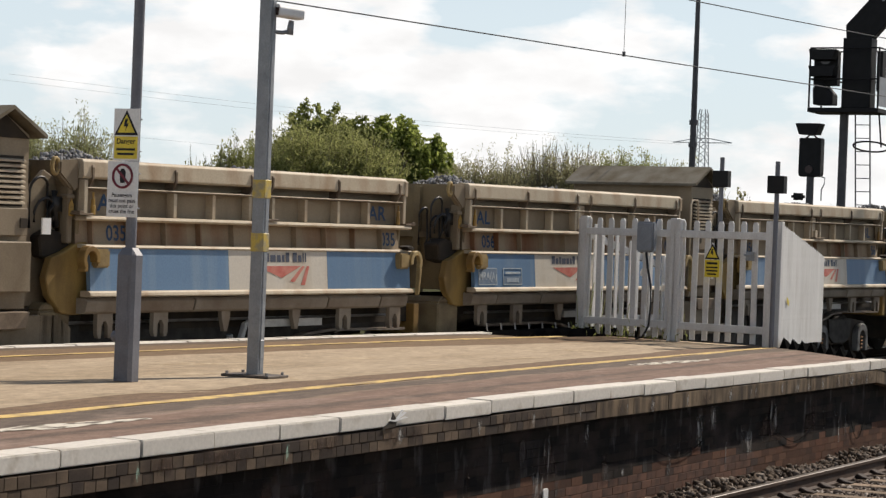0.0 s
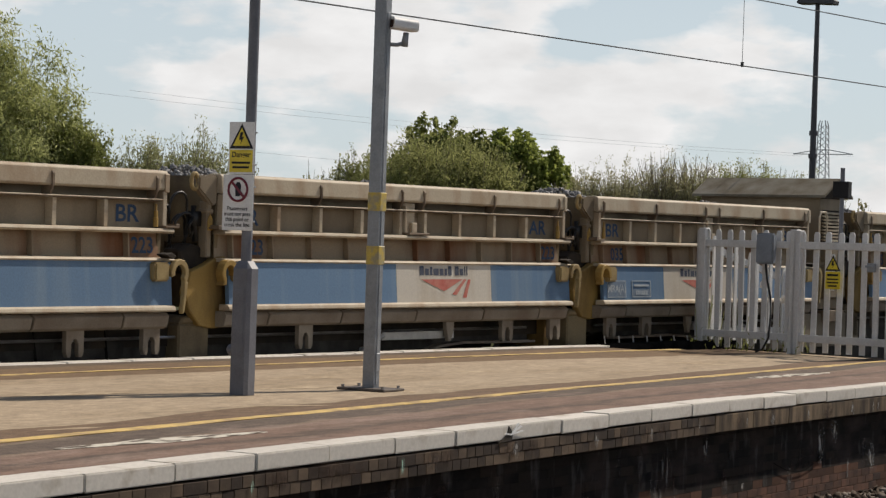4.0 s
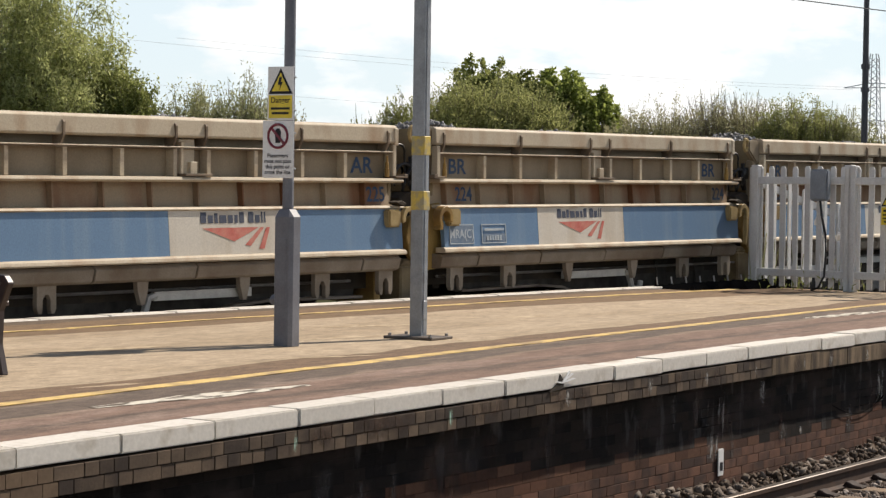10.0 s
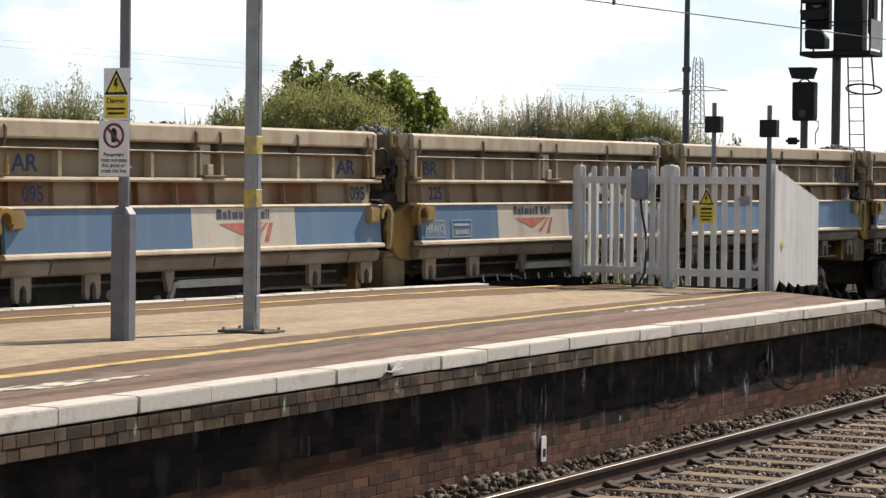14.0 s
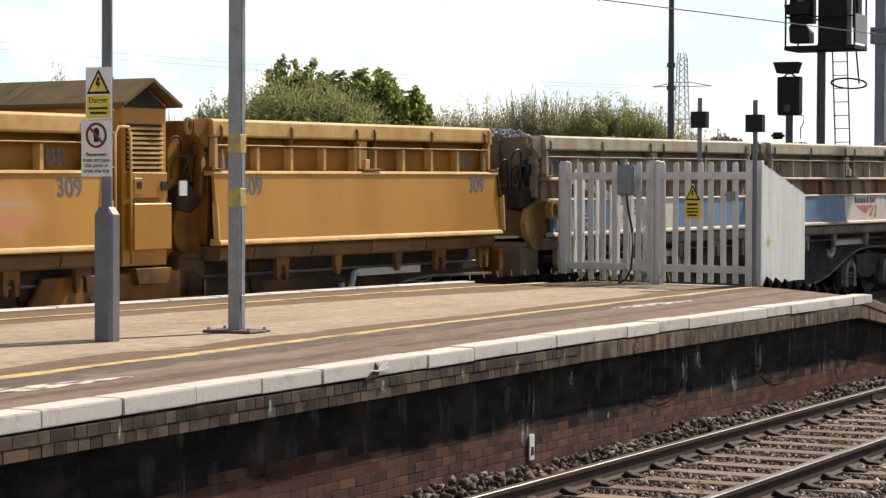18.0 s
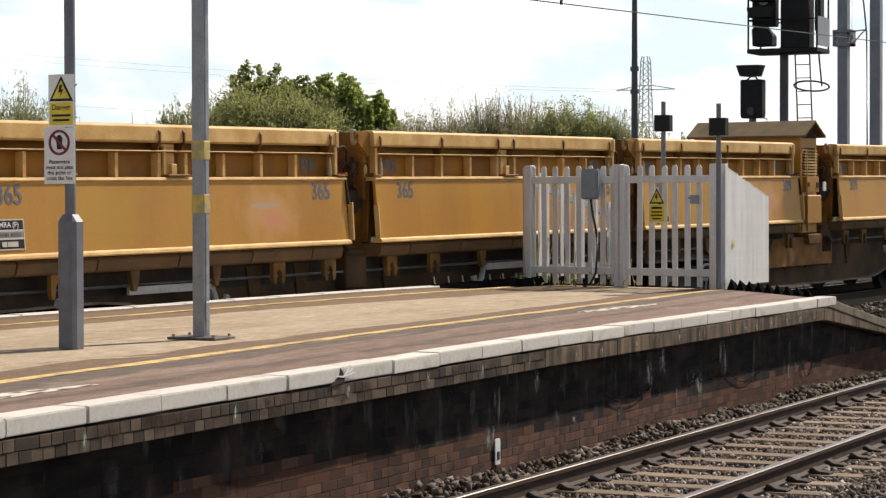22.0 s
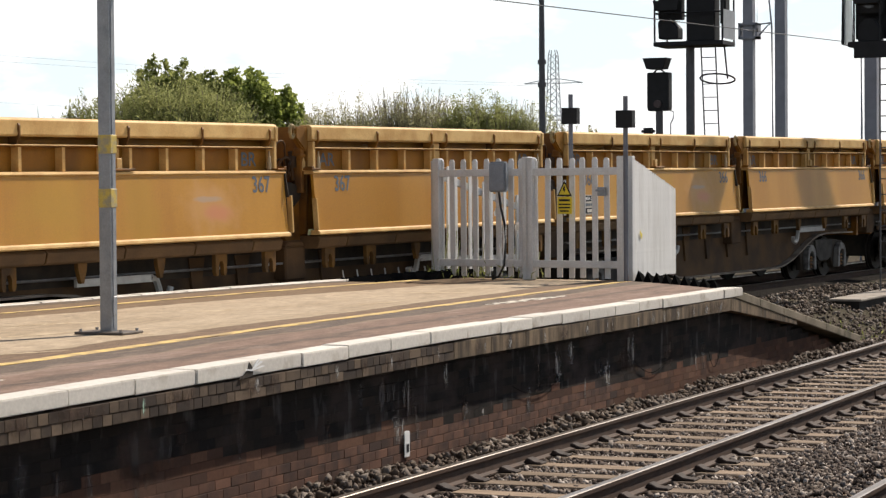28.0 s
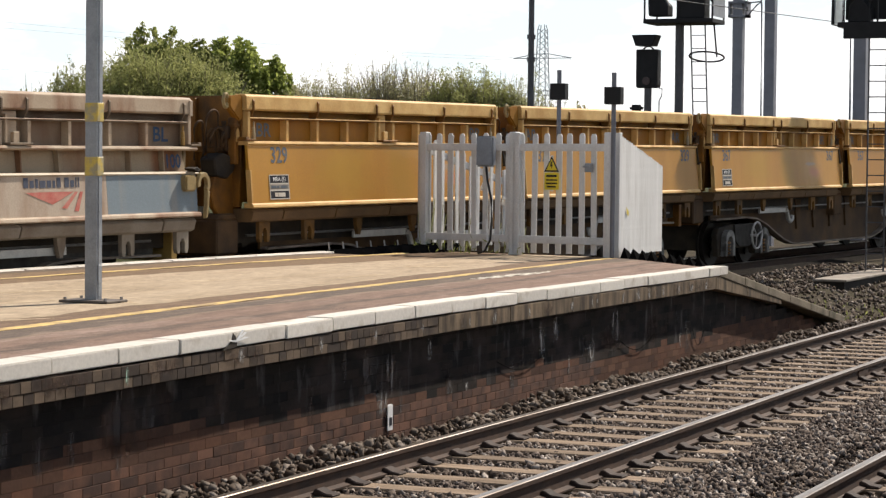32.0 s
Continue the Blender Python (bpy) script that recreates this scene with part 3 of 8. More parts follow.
# ---- island platform ----
def platform_material():
    m = mat("worn platform tarmac", (0.35, 0.275, 0.19), 0.92, dark=(0.30, 0.232, 0.155), scale=0.8, spread=(0.46, 0.60), streak=(0.45, 1.5, 1), fine=45, bump=0.3, detail=0.2)
    n, l = m.node_tree.nodes, m.node_tree.links
    b = n["Principled BSDF"]
    tc = n.new("ShaderNodeTexCoord")
    sep = n.new("ShaderNodeSeparateXYZ")
    l.new(tc.outputs["Object"], sep.inputs["Vector"])
    wob = n.new("ShaderNodeTexNoise")
    wob.inputs["Scale"].default_value = 1.1
    wob.inputs["Detail"].default_value = 4
    mp = n.new("ShaderNodeMapping")
    mp.inputs["Scale"].default_value = (0.5, 1.6, 1)
    l.new(tc.outputs["Object"], mp.inputs["Vector"])
    l.new(mp.outputs["Vector"], wob.inputs["Vector"])

    def math_node(op, a, c):
        q = n.new("ShaderNodeMath")
        q.operation = op
        for s, v in zip(q.inputs, (a, c)):
            if isinstance(v, (int, float)):
                s.default_value = v
            else:
                l.new(v, s)
        return q.outputs["Value"]

    wobble = math_node("MULTIPLY", math_node("SUBTRACT", wob.outputs["Fac"], 0.5), 0.5)
    # distance from the near warning line, and from the far edge
    from_line = math_node("SUBTRACT", sep.outputs["Y"], math_node("MULTIPLY_ADD", sep.outputs["X"], 0.033))
    n_line = from_line.node
    n_line.inputs[1].links[0].from_node.inputs[2].default_value = 8.75
    from_far = math_node("SUBTRACT", math_node("MULTIPLY_ADD", sep.outputs["X"], -0.1), sep.outputs["Y"])
    from_far.node.inputs[0].links[0].from_node.inputs[2].default_value = 16.05

    def band(value, lo, hi, soft, color, previous):
        v = math_node("ADD", value, wobble)
        up, down = n.new("ShaderNodeMapRange"), n.new("ShaderNodeMapRange")
        up.inputs["From Min"].default_value, up.inputs["From Max"].default_value = lo - soft, lo + soft
        down.inputs["From Min"].default_value, down.inputs["From Max"].default_value = hi + soft, hi - soft
        l.new(v, up.inputs["Value"])
        l.new(v, down.inputs["Value"])
        f = math_node("MULTIPLY", up.outputs["Result"], down.outputs["Result"])
        mix = n.new("ShaderNodeMix")
        mix.data_type = "RGBA"
        l.new(f, mix.inputs["Factor"])
        l.new(previous, mix.inputs["A"])
        mix.inputs["B"].default_value = (*color, 1)
        return mix.outputs["Result"]

    hsv = b.inputs["Base Color"].links[0].from_node
    col = hsv.inputs["Color"].links[0].from_socket
    col = band(from_line, -0.02, 0.46, 0.012, (0.15, 0.10, 0.064), col)
    col = band(from_line, -0.46, -0.02, 0.06, (0.112, 0.085, 0.066), col)
    col = band(from_line, -3.0, -0.46, 0.05, (0.178, 0.118, 0.089), col)
    col = band(from_line, -0.98, -0.84, 0.06, (0.105, 0.076, 0.058), col)
    col = band(from_far, -1.0, 1.75, 0.015, (0.16, 0.107, 0.063), col)
    col = band(from_far, -1.0, 0.62, 0.04, (0.112, 0.083, 0.060), col)
    # the red strip: pale scuffs worn through it, and dark oily patches

    def scuffs(size, stretch, lo, hi, most, color, previous):
        tex, mpp = n.new("ShaderNodeTexNoise"), n.new("ShaderNodeMapping")
        tex.inputs["Scale"].default_value = size
        tex.inputs["Detail"].default_value = 8
        tex.inputs["Roughness"].default_value = 0.68
        mpp.inputs["Scale"].default_value = stretch
        l.new(tc.outputs["Object"], mpp.inputs["Vector"])
        l.new(mpp.outputs["Vector"], tex.inputs["Vector"])
        cut, side = n.new("ShaderNodeMapRange"), n.new("ShaderNodeMapRange")
        cut.inputs["From Min"].default_value, cut.inputs["From Max"].default_value = lo, hi
        cut.inputs["To Max"].default_value = most
        l.new(tex.outputs["Fac"], cut.inputs["Value"])
        side.inputs["From Min"].default_value, side.inputs["From Max"].default_value = -0.02, -0.12
        l.new(from_line, side.inputs["Value"])
        mix = n.new("ShaderNodeMix")
        mix.data_type = "RGBA"
        l.new(math_node("MULTIPLY", cut.outputs["Result"], side.outputs["Result"]), mix.inputs["Factor"])
        l.new(previous, mix.inputs["A"])
        mix.inputs["B"].default_value = (*color, 1)
        return mix.outputs["Result"]
    col = scuffs(1.6, (0.45, 1.7, 1), 0.54, 0.66, 0.6, (0.25, 0.185, 0.15), col)
    col = scuffs(2.3, (0.40, 2.2, 1), 0.55, 0.68, 0.65, (0.075, 0.056, 0.044), col)
    # worn patches and grit over all of it
    grit = n.new("ShaderNodeTexNoise")
    grit.inputs["Scale"].default_value = 6.5
    grit.inputs["Detail"].default_value = 9
    grit.inputs["Roughness"].default_value = 0.72
    gm = n.new("ShaderNodeMapping")
    gm.inputs["Scale"].default_value = (0.7, 1.8, 1)
    l.new(tc.outputs["Object"], gm.inputs["Vector"])
    l.new(gm.outputs["Vector"], grit.inputs["Vector"])
    gr = n.new("ShaderNodeMapRange")
    gr.inputs["From Min"].default_value, gr.inputs["From Max"].default_value = 0.3, 0.7
    gr.inputs["To Min"].default_value, gr.inputs["To Max"].default_value = 0.68, 1.32
    l.new(grit.outputs["Fac"], gr.inputs["Value"])
    worn = n.new("ShaderNodeMix")
    worn.data_type = "RGBA"
    worn.blend_type = "MULTIPLY"
    worn.inputs["Factor"].default_value = 1.0
    l.new(col, worn.inputs["A"])
    l.new(gr.outputs["Result"], worn.inputs["B"])
    col = worn.outputs["Result"]
    l.new(col, hsv.inputs["Color"])
    return m


def slab_from(outline, z0, z1):
    return Shape().prism(outline, "z", z0, z1)


top = Shape()
cols, rows = 81, 14
for i in range(cols + 1):
    px = -14 + 40.5 * i / cols
    for j in range(rows + 1):
        py = EDGE + 0.2 + (far_edge(px) - 0.3 - EDGE - 0.2) * (j / rows) ** 1.4
        top.v.append((px, py, ZP - dip(px, py)))
step = rows + 1
top.f = [(i * step + j, (i + 1) * step + j, (i + 1) * step + j + 1, i * step + j + 1) for i in range(cols) for j in range(rows)]
for j in (0, rows):
    edge_row = [top.v[i * step + j] for i in range(cols + 1)]
    top.face_set(edge_row + [(p[0], p[1], 0.6) for p in edge_row], [(i, i + 1, cols + 2 + i, cols + 1 + i) for i in range(cols)])
top.prism([(26.5, EDGE + 0.2), (28.6, 9.62), (29.3, far_edge(29.3) - 0.3), (26.5, far_edge(26.5) - 0.3)], "z", 0.6, ZP)
platform = thing("platform", "worn tan and brown tarmac island platform", "platform", mesh=top.mesh("platform", platform_material()), kind="structure")
wall_core = Shape().box(-14, 26.5, WALL + 0.012, EDGE + 0.34, -0.34, 0.598)
wall_core.box(-14, 26.5, EDGE + 0.02, WALL + 0.012, 0.735, 0.79)
wall_near = thing("wall_near", "recessed brick wall with soot and painted shade under the platform edge", "wall", mesh=wall_core.mesh("wall_near", MORTAR), kind="structure")
core = slab_from([(-14, EDGE + 0.345), (26.5, EDGE + 0.345), (28.6, 9.66), (29.2, far_edge(29.2) - 0.35), (-14, far_edge(-14) - 0.35)], -0.34, 0.597)
thing("platform_core", "dark masonry core under the platform", "platform", mesh=core.mesh("platform_core", MORTAR), kind="structure")

# painted coping slabs
slab_mesh = Shape().box(0.002, 0.793, 0, 0.24, -0.105, 0).mesh("coping_slab", WHITE_COPING, 0.008, segments=2)
coping = thing("coping", "white painted coping slabs with stained faces along the platform edge", "coping", pose(0, 0, 0), kind="structure")
x = 11.835 - 0.795 * 22
while x < 26.3:
    part("coping_slab", slab_mesh, coping, at=pose(x, EDGE + random.uniform(-0.006, 0.006), ZP + 0.004 - dip(x + 0.4, EDGE) + random.uniform(-0.004, 0.004), 0, math.degrees(dip(x + 0.8, EDGE) - dip(x, EDGE)) / 0.8, random.uniform(-0.15, 0.15)))
    x += 0.795
far_slab = Shape().box(0.004, 0.896, -0.22, 0, -0.12, 0).mesh("coping_slab", WHITE_COPING, 0.012)
far_coping = thing("coping_far", "white edged coping along the goods line side", "coping", pose(0, 0, 0), kind="structure")
x = -13.5
while x < 28.8:
    part("coping_slab", far_slab, far_coping, at=pose(x, far_edge(x), ZP + 0.006 - dip(x + 0.4, far_edge(x)), 0, 0, TURN))
    x += 0.9
wall_far = Shape().face_set([(-14, far_edge(-14) - 0.1, -0.34), (29.3, far_edge(29.3) - 0.1, -0.34), (29.3, far_edge(29.3) - 0.1, 0.86), (-14, far_edge(-14) - 0.1, 0.86),
                             (-14, far_edge(-14) - 0.36, -0.34), (29.3, far_edge(29.3) - 0.36, -0.34), (29.3, far_edge(29.3) - 0.36, 0.86), (-14, far_edge(-14) - 0.36, 0.86)],
                            [(0, 1, 2, 3), (5, 4, 7, 6), (3, 2, 6, 7), (1, 5, 6, 2), (0, 3, 7, 4), (0, 4, 5, 1)])
thing("wall_far", "dark platform wall along the goods line", "wall", mesh=wall_far.mesh("wall_far", MORTAR), kind="structure")


def strip(name, label, f, x0, x1, width, material, z=0.006, steps=84):
    s = Shape()
    pts = [x0 + (x1 - x0) * i / steps for i in range(steps + 1)]
    v = [(x, f(x) + d + random.uniform(-0.006, 0.006), ZP + h - dip(x, f(x) + d)) for x in pts for d, h in ((-width / 2, z), (width / 2, z), (-width / 2, z - 0.005), (width / 2, z - 0.005))]
    faces = []
    for i in range(steps):
        a, b = 4 * i, 4 * i + 4
        faces += [(a, b, b + 1, a + 1), (a, a + 2, b + 2, b), (a + 1, b + 1, b + 3, a + 3)]
    s.face_set(v, faces)
    return thing(name, label, "road marking", mesh=s.mesh(name, material), kind="structure")


LINE = mat("worn yellow line paint", (0.57, 0.405, 0.155), 0.85, dark=(0.32, 0.23, 0.125), scale=5, spread=(0.42, 0.66), fine=40, detail=0.2)
strip("yellow_line", "worn yellow warning line along the near edge", lambda x: 8.75 + 0.033 * x, -13.9, 28.4, 0.115, LINE)
strip("yellow_line", "worn yellow warning line along the goods line side", lambda x: 14.35 - 0.075 * x, -13.9, 27.5, 0.095, LINE)
WORN_WHITE = mat("worn white stencil paint", (0.56, 0.52, 0.44), 0.9, dark=(0.10, 0.08, 0.06), scale=5, spread=(0.48, 0.58), streak=(1, 3, 1), fine=50)


def worn_letters(x0, x1, y0, y1, seed):
    """A patch of stencil paint worn through to the tarmac."""
    rng = random.Random(seed)
    s = Shape()
    n = 14
    pts = []
    for k in range(n + 1):
        x = x0 + (x1 - x0) * k / n
        y = y0 + (y1 - y0) * k / n
        w = 0.11 * (0.35 + 0.65 * math.sin(math.pi * (k + 0.6) / (n + 1.2))) * rng.uniform(0.6, 1.15)
        pts += [(x, y - w, ZP + 0.003 - dip(x, y - w)), (x + 0.03, y + w, ZP + 0.003 - dip(x, y + w))]
    s.face_set(pts, [(2 * k, 2 * k + 2, 2 * k + 3, 2 * k + 1) for k in range(n)])
    thing("worn_stencil", "worn white stencil marks on the tarmac", "road marking", mesh=s.mesh("worn_stencil", WORN_WHITE), kind="structure")


worn_letters(10.3, 12.3, 8.62, 8.50, 4)
worn_letters(22.0, 24.2, 9.06, 8.98, 5)

PALE = mat("pale worn tarmac", (0.44, 0.35, 0.24), 0.92, dark=(0.33, 0.25, 0.16), scale=6, spread=(0.42, 0.56), streak=(1, 2, 1), fine=50, detail=0.2)


def pale_patch(a, b, width, seed):
    """A thin worn-pale smear of the surfacing between two spots."""
    rng = random.Random(seed)
    a, b = Vector(a), Vector(b)
    side = Vector((-(b - a).y, (b - a).x)).normalized() * width
    pts, n = [], 10
    for k in range(n + 1):
        c = a + (b - a) * k / n
        w = math.sin(math.pi * (k + 0.3) / (n + 0.6)) * rng.uniform(0.5, 1.2)
        for s in (-1, 1):
            q = c + side * w * s
            pts.append((q.x, q.y, ZP + 0.002 - dip(q.x, q.y)))
    thing("worn_patch", "pale worn smear on the platform tarmac", "patch", mesh=Shape().face_set(pts, [(2 * k, 2 * k + 2, 2 * k + 3, 2 * k + 1) for k in range(n)]).mesh("worn_patch", PALE), kind="structure")


for seed, (a, b, w) in enumerate((((17.0, 11.75), (18.2, 11.3), 0.12), ((16.9, 10.45), (16.45, 9.8), 0.10), ((19.6, 11.35), (20.5, 11.2), 0.10), ((24.5, 11.2), (24.6, 10.2), 0.25), ((11.1, 9.44), (11.7, 9.34), 0.05),
                                  ((14.0, 9.8), (14.7, 9.5), 0.04), ((15.6, 10.9), (16.6, 10.7), 0.10), ((13.1, 11.4), (14.4, 11.2), 0.12), ((21.5, 10.4), (22.6, 10.3), 0.09))):
    pale_patch(a, b, w, seed)

# ramp at the platform end
RAMP = 33.4


def ramp_z(x):
    return ZP - (x - 26.5) / (RAMP - 26.5) * (ZP + 0.02)


ramp = Shape().prism([(26.5, -0.34), (RAMP, -0.34), (RAMP, ramp_z(RAMP) - 0.02), (26.5, ZP - 0.02)], "y", EDGE + 0.3, 9.7)
thing("platform_ramp", "earth and weeds platform end ramp", "ramp", mesh=ramp.mesh("platform_ramp", mat("mossy ramp earth", (0.075, 0.06, 0.045), 0.95, dark=(0.045, 0.045, 0.022), scale=1.8, fine=25, bump=0.6)), kind="structure")
ramp_wall = thing("ramp_wall", "sooty brick ramp wall with a sloping stone coping", "wall",
                  mesh=Shape().prism([(26.5, -0.34), (RAMP - 0.6, -0.34), (RAMP - 0.6, ramp_z(RAMP - 0.6) - 0.2), (26.5, 0.73)], "y", WALL + 0.012, EDGE + 0.3).mesh("ramp_wall", MORTAR), kind="structure")
RAMP_STONE = mat("weathered ramp coping stone", (0.18, 0.148, 0.106), 0.9, dark=(0.08, 0.07, 0.046), scale=2.5, spread=(0.4, 0.66), vary=0.12, bump=0.3)
edges = [26.62, 27.75, 28.9, 30.05, 31.2, 32.3, 33.3]
for a, b in zip(edges, edges[1:]):
    part("ramp_coping", Shape().prism([(a, ramp_z(a) - 0.10), (b - 0.012, ramp_z(b) - 0.10), (b - 0.012, ramp_z(b) + 0.01), (a, ramp_z(a) + 0.01)], "y", EDGE, EDGE + 0.3).mesh("ramp_coping", RAMP_STONE, 0.01), ramp_wall, "pale sloping coping stone")
for a, b in ((26.47, 27.9), (27.91, 29.6)):
    low_a, low_b = 0.715 - (a - 26.47) * 0.11, 0.715 - (b - 26.47) * 0.11
    part("ramp_facing", Shape().prism([(a, min(low_a, ramp_z(a) - 0.12)), (b - 0.01, min(low_b, ramp_z(b) - 0.12)), (b - 0.01, ramp_z(b) - 0.103), (a, ramp_z(a) - 0.103)], "y", EDGE + 0.008, WALL + 0.02).mesh("ramp_facing", BAND, 0.006), ramp_wall, "brown stained facing block")

bank = Shape()
nx, ny = 40, 10
for i in range(nx + 1):
    for j in range(ny + 1):
        bx, by = 30.5 + i * 0.9, 7.86 + j * 0.36
        rise = min(1, max(0, (by - 7.9) / 1.5)) * (0.42 + 0.012 * (bx - 34)) * min(1, (bx - 30.0) / 2.5)
        bank.v.append((bx, by, -0.33 + rise + 0.05 * noise.noise(Vector((bx * 0.9, by * 1.3, 0)))))
bank.f = [(i * (ny + 1) + j, (i + 1) * (ny + 1) + j, (i + 1) * (ny + 1) + j + 1, i * (ny + 1) + j + 1) for i in range(nx) for j in range(ny)]
thing("earth_bank", "low rubble and earth bank beyond the ramp", "bank", mesh=bank.mesh("earth_bank", mat("rubble earth", (0.075, 0.062, 0.048), 0.95, dark=(0.042, 0.04, 0.024), scale=1.8, fine=20, bump=0.8, distance=0.05, detail=0.3)), kind="structure")

# opposite platform, on which the camera stands
own = Shape().box(-30, 60, -8, 1.25, -0.34, 0.9)
thing("platform_opposite", "plain tarmac platform across the tracks", "platform", mesh=own.mesh("platform_opposite", mat("plain tarmac", (0.07, 0.067, 0.063), 0.9, fine=40)), kind="structure")


# ---- ballast wagons ----
UNDERSIDE = mat("grimy brown underframe", (0.095, 0.053, 0.023), 0.8, dark=(0.035, 0.022, 0.014), scale=2.0, vary=0.1)
START = 0.05         # the bodies' left ends stand in from the lettering datum
LONG, SHORT, PITCH, GEN_PITCH = 6.80, 6.14, 7.64, 8.22

# where the white field of a side begins, ends and carries its mark
WHITE_FIELD = {(0, LONG): (0.296, 0.579, 0.434), (1, LONG): (0.456, 0.744, 0.60), (0, SHORT): (0.276, 0.596, 0.436), (1, SHORT): (0.403, 0.716, 0.569)}


def tipper_meshes(orange, LB, worn=False):
    """The pieces of one tipping body, with the heights of a loaded one; an empty body rides higher."""
    rim_paint = ORANGE_RIM if orange else (RIM_WORN if worn else CREAM_RIM)
    dark = ORANGE_DARK if orange else CREAM_DARK
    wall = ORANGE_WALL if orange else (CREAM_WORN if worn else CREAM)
    blue, white = (BLUE_WORN, WHITE_WORN) if worn else (BLUE, WHITE_PANEL)
    d = {}
    A, B = START, LB + 0.06
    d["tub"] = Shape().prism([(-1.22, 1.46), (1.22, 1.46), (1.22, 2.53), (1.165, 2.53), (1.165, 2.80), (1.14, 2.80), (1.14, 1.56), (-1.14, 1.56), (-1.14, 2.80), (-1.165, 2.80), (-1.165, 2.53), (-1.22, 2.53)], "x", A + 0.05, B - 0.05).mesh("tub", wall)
    end = Shape().prism([(-1.24, 1.40), (1.24, 1.40), (1.28, 2.5), (1.28, 2.83), (-1.28, 2.83), (-1.28, 2.5)], "x", 0, 0.06)
    for y in (-0.55, 0.15, 0.75):
        end.box(-0.07, 0.0, y - 0.05, y + 0.05, 1.45, 2.8)
    end.box(-0.06, 0, -1.2, 1.2, 2.10, 2.18)
    d["end_wall"] = end.mesh("end_wall", ORANGE_DARK if orange else OCHRE_GREY, 0.006)
    rim = [(-1.23, 2.64), (-1.345, 2.64), (-1.362, 2.66), (-1.352, 2.822), (-1.325, 2.846), (-1.18, 2.856), (-1.15, 2.835), (-1.17, 2.80), (-1.23, 2.78)]
    d["rim"] = Shape().prism(rim, "x", A, B).mesh("rim", rim_paint, 0.006)
    d["rim_end"] = Shape().box(-0.035, 0.035, -1.372, -1.20, 2.62, 2.815).mesh("rim_end_plate", rim_paint, 0.008)
    d["post"] = Shape().box(-0.03, 0.03, -1.36, -1.225, 2.26, 2.63).mesh("end_post", rim_paint, 0.006)
    d["foot"] = Shape().box(-0.05, 0.16, -1.425, -1.225, 2.252, 2.276).box(0.10, 0.16, -1.425, -1.30, 2.276, 2.298).mesh("post_foot", dark, 0.004)
    d["gusset"] = Shape().prism([(-1.22, 2.548), (-1.33, 2.548), (-1.378, 2.64), (-1.380, 2.76), (-1.362, 2.785), (-1.22, 2.785)], "x", -0.013, 0.013).mesh("gusset", dark)
    d["shelf"] = Shape().box(A + 0.06, B - 0.06, -1.33, -1.22, 2.525, 2.536).mesh("shelf_angle", CREAM_DARK if not orange else ORANGE_DARK)
    d["rod"] = Shape().tube([(A + 0.06, -1.350, 2.546), (B - 0.06, -1.350, 2.546)], 0.008, 6).mesh("locking_rod", rim_paint)
    d["rib"] = Shape().box(-0.028, 0.028, -1.325, -1.215, 2.25, 2.53).mesh("rib", rim_paint, 0.004)
    lug = Shape().box(-0.12, 0.12, -1.30, -1.215, 2.27, 2.63).box(-0.12, -0.085, -1.345, -1.215, 2.27, 2.60).box(0.02, 0.12, -1.345, -1.215, 2.28, 2.40)
    d["lug"] = lug.mesh("centre_lug", rim_paint, 0.006)
    d["lug_foot"] = Shape().box(-0.14, 0.26, -1.43, -1.215, 2.252, 2.28).mesh("lug_foot", dark, 0.006)
    led = [(-1.20, 2.195), (-1.40, 2.195), (-1.425, 2.215), (-1.41, 2.245), (-1.20, 2.252)]
    d["ledge"] = Shape().prism(led, "x", A - (0.07 if orange else 0.0), LB + (0.16 if orange else 0.10)).mesh("ledge", rim_paint, 0.004)
    if orange:
        pan = [(-1.36, 2.20), (-1.405, 2.20), (-1.470, 1.45), (-1.425, 1.45)]
        d["panel"] = Shape().prism(pan, "x", A - 0.06, LB + 0.13).mesh("side_door", ORANGE, 0.004)
        d["panel_marked"] = Shape().prism(pan, "x", A - 0.06, LB + 0.13).mesh("side_door", marked_paint(LB), 0.004)
        d["seal"] = Shape().prism([(-1.37, 2.22), (-1.42, 2.22), (-1.475, 1.90), (-1.425, 1.90)], "x", LB + 0.135, LB + 0.15).mesh("door_seal", BLACK)
        d["edge"] = Shape().prism([(-1.40, 1.88), (-1.475, 1.88), (-1.505, 1.46), (-1.43, 1.46)], "x", A - 0.09, A - 0.064).mesh("edge_strip", rim_paint)
    else:
        d["band"] = Shape().prism([(-1.22, 1.93), (-1.275, 1.93), (-1.25, 2.20), (-1.22, 2.20)], "x", A, LB + 0.02).mesh("rusty_band", RUST)
        d["rib2"] = Shape().prism([(-1.24, 1.935), (-1.345, 1.935), (-1.325, 2.197), (-1.24, 2.197)], "x", -0.010, 0.010).mesh("fin", RUST)
        led2 = [(-1.22, 1.905), (-1.425, 1.905), (-1.438, 1.918), (-1.42, 1.94), (-1.22, 1.948)]
        d["ledge2"] = Shape().prism(led2, "x", A, LB + 0.10).mesh("ledge", CREAM_RIM, 0.003)
        pan = [(-1.36, 1.91), (-1.415, 1.91), (-1.452, 1.45), (-1.40, 1.45)]
        for flip in (0, 1):
            lo, hi = WHITE_FIELD[(flip, LB)][:2]
            for key, a, b, m in (("blue_l", 0.0, lo, blue), ("white", lo, hi, white), ("blue_r", hi, 1.0, blue)):
                d[key + str(flip)] = Shape().prism(pan, "x", a * LB if a else A + 0.06, b * LB - 0.004 + (0.06 if b == 1.0 else 0)).mesh("side_panel", m)
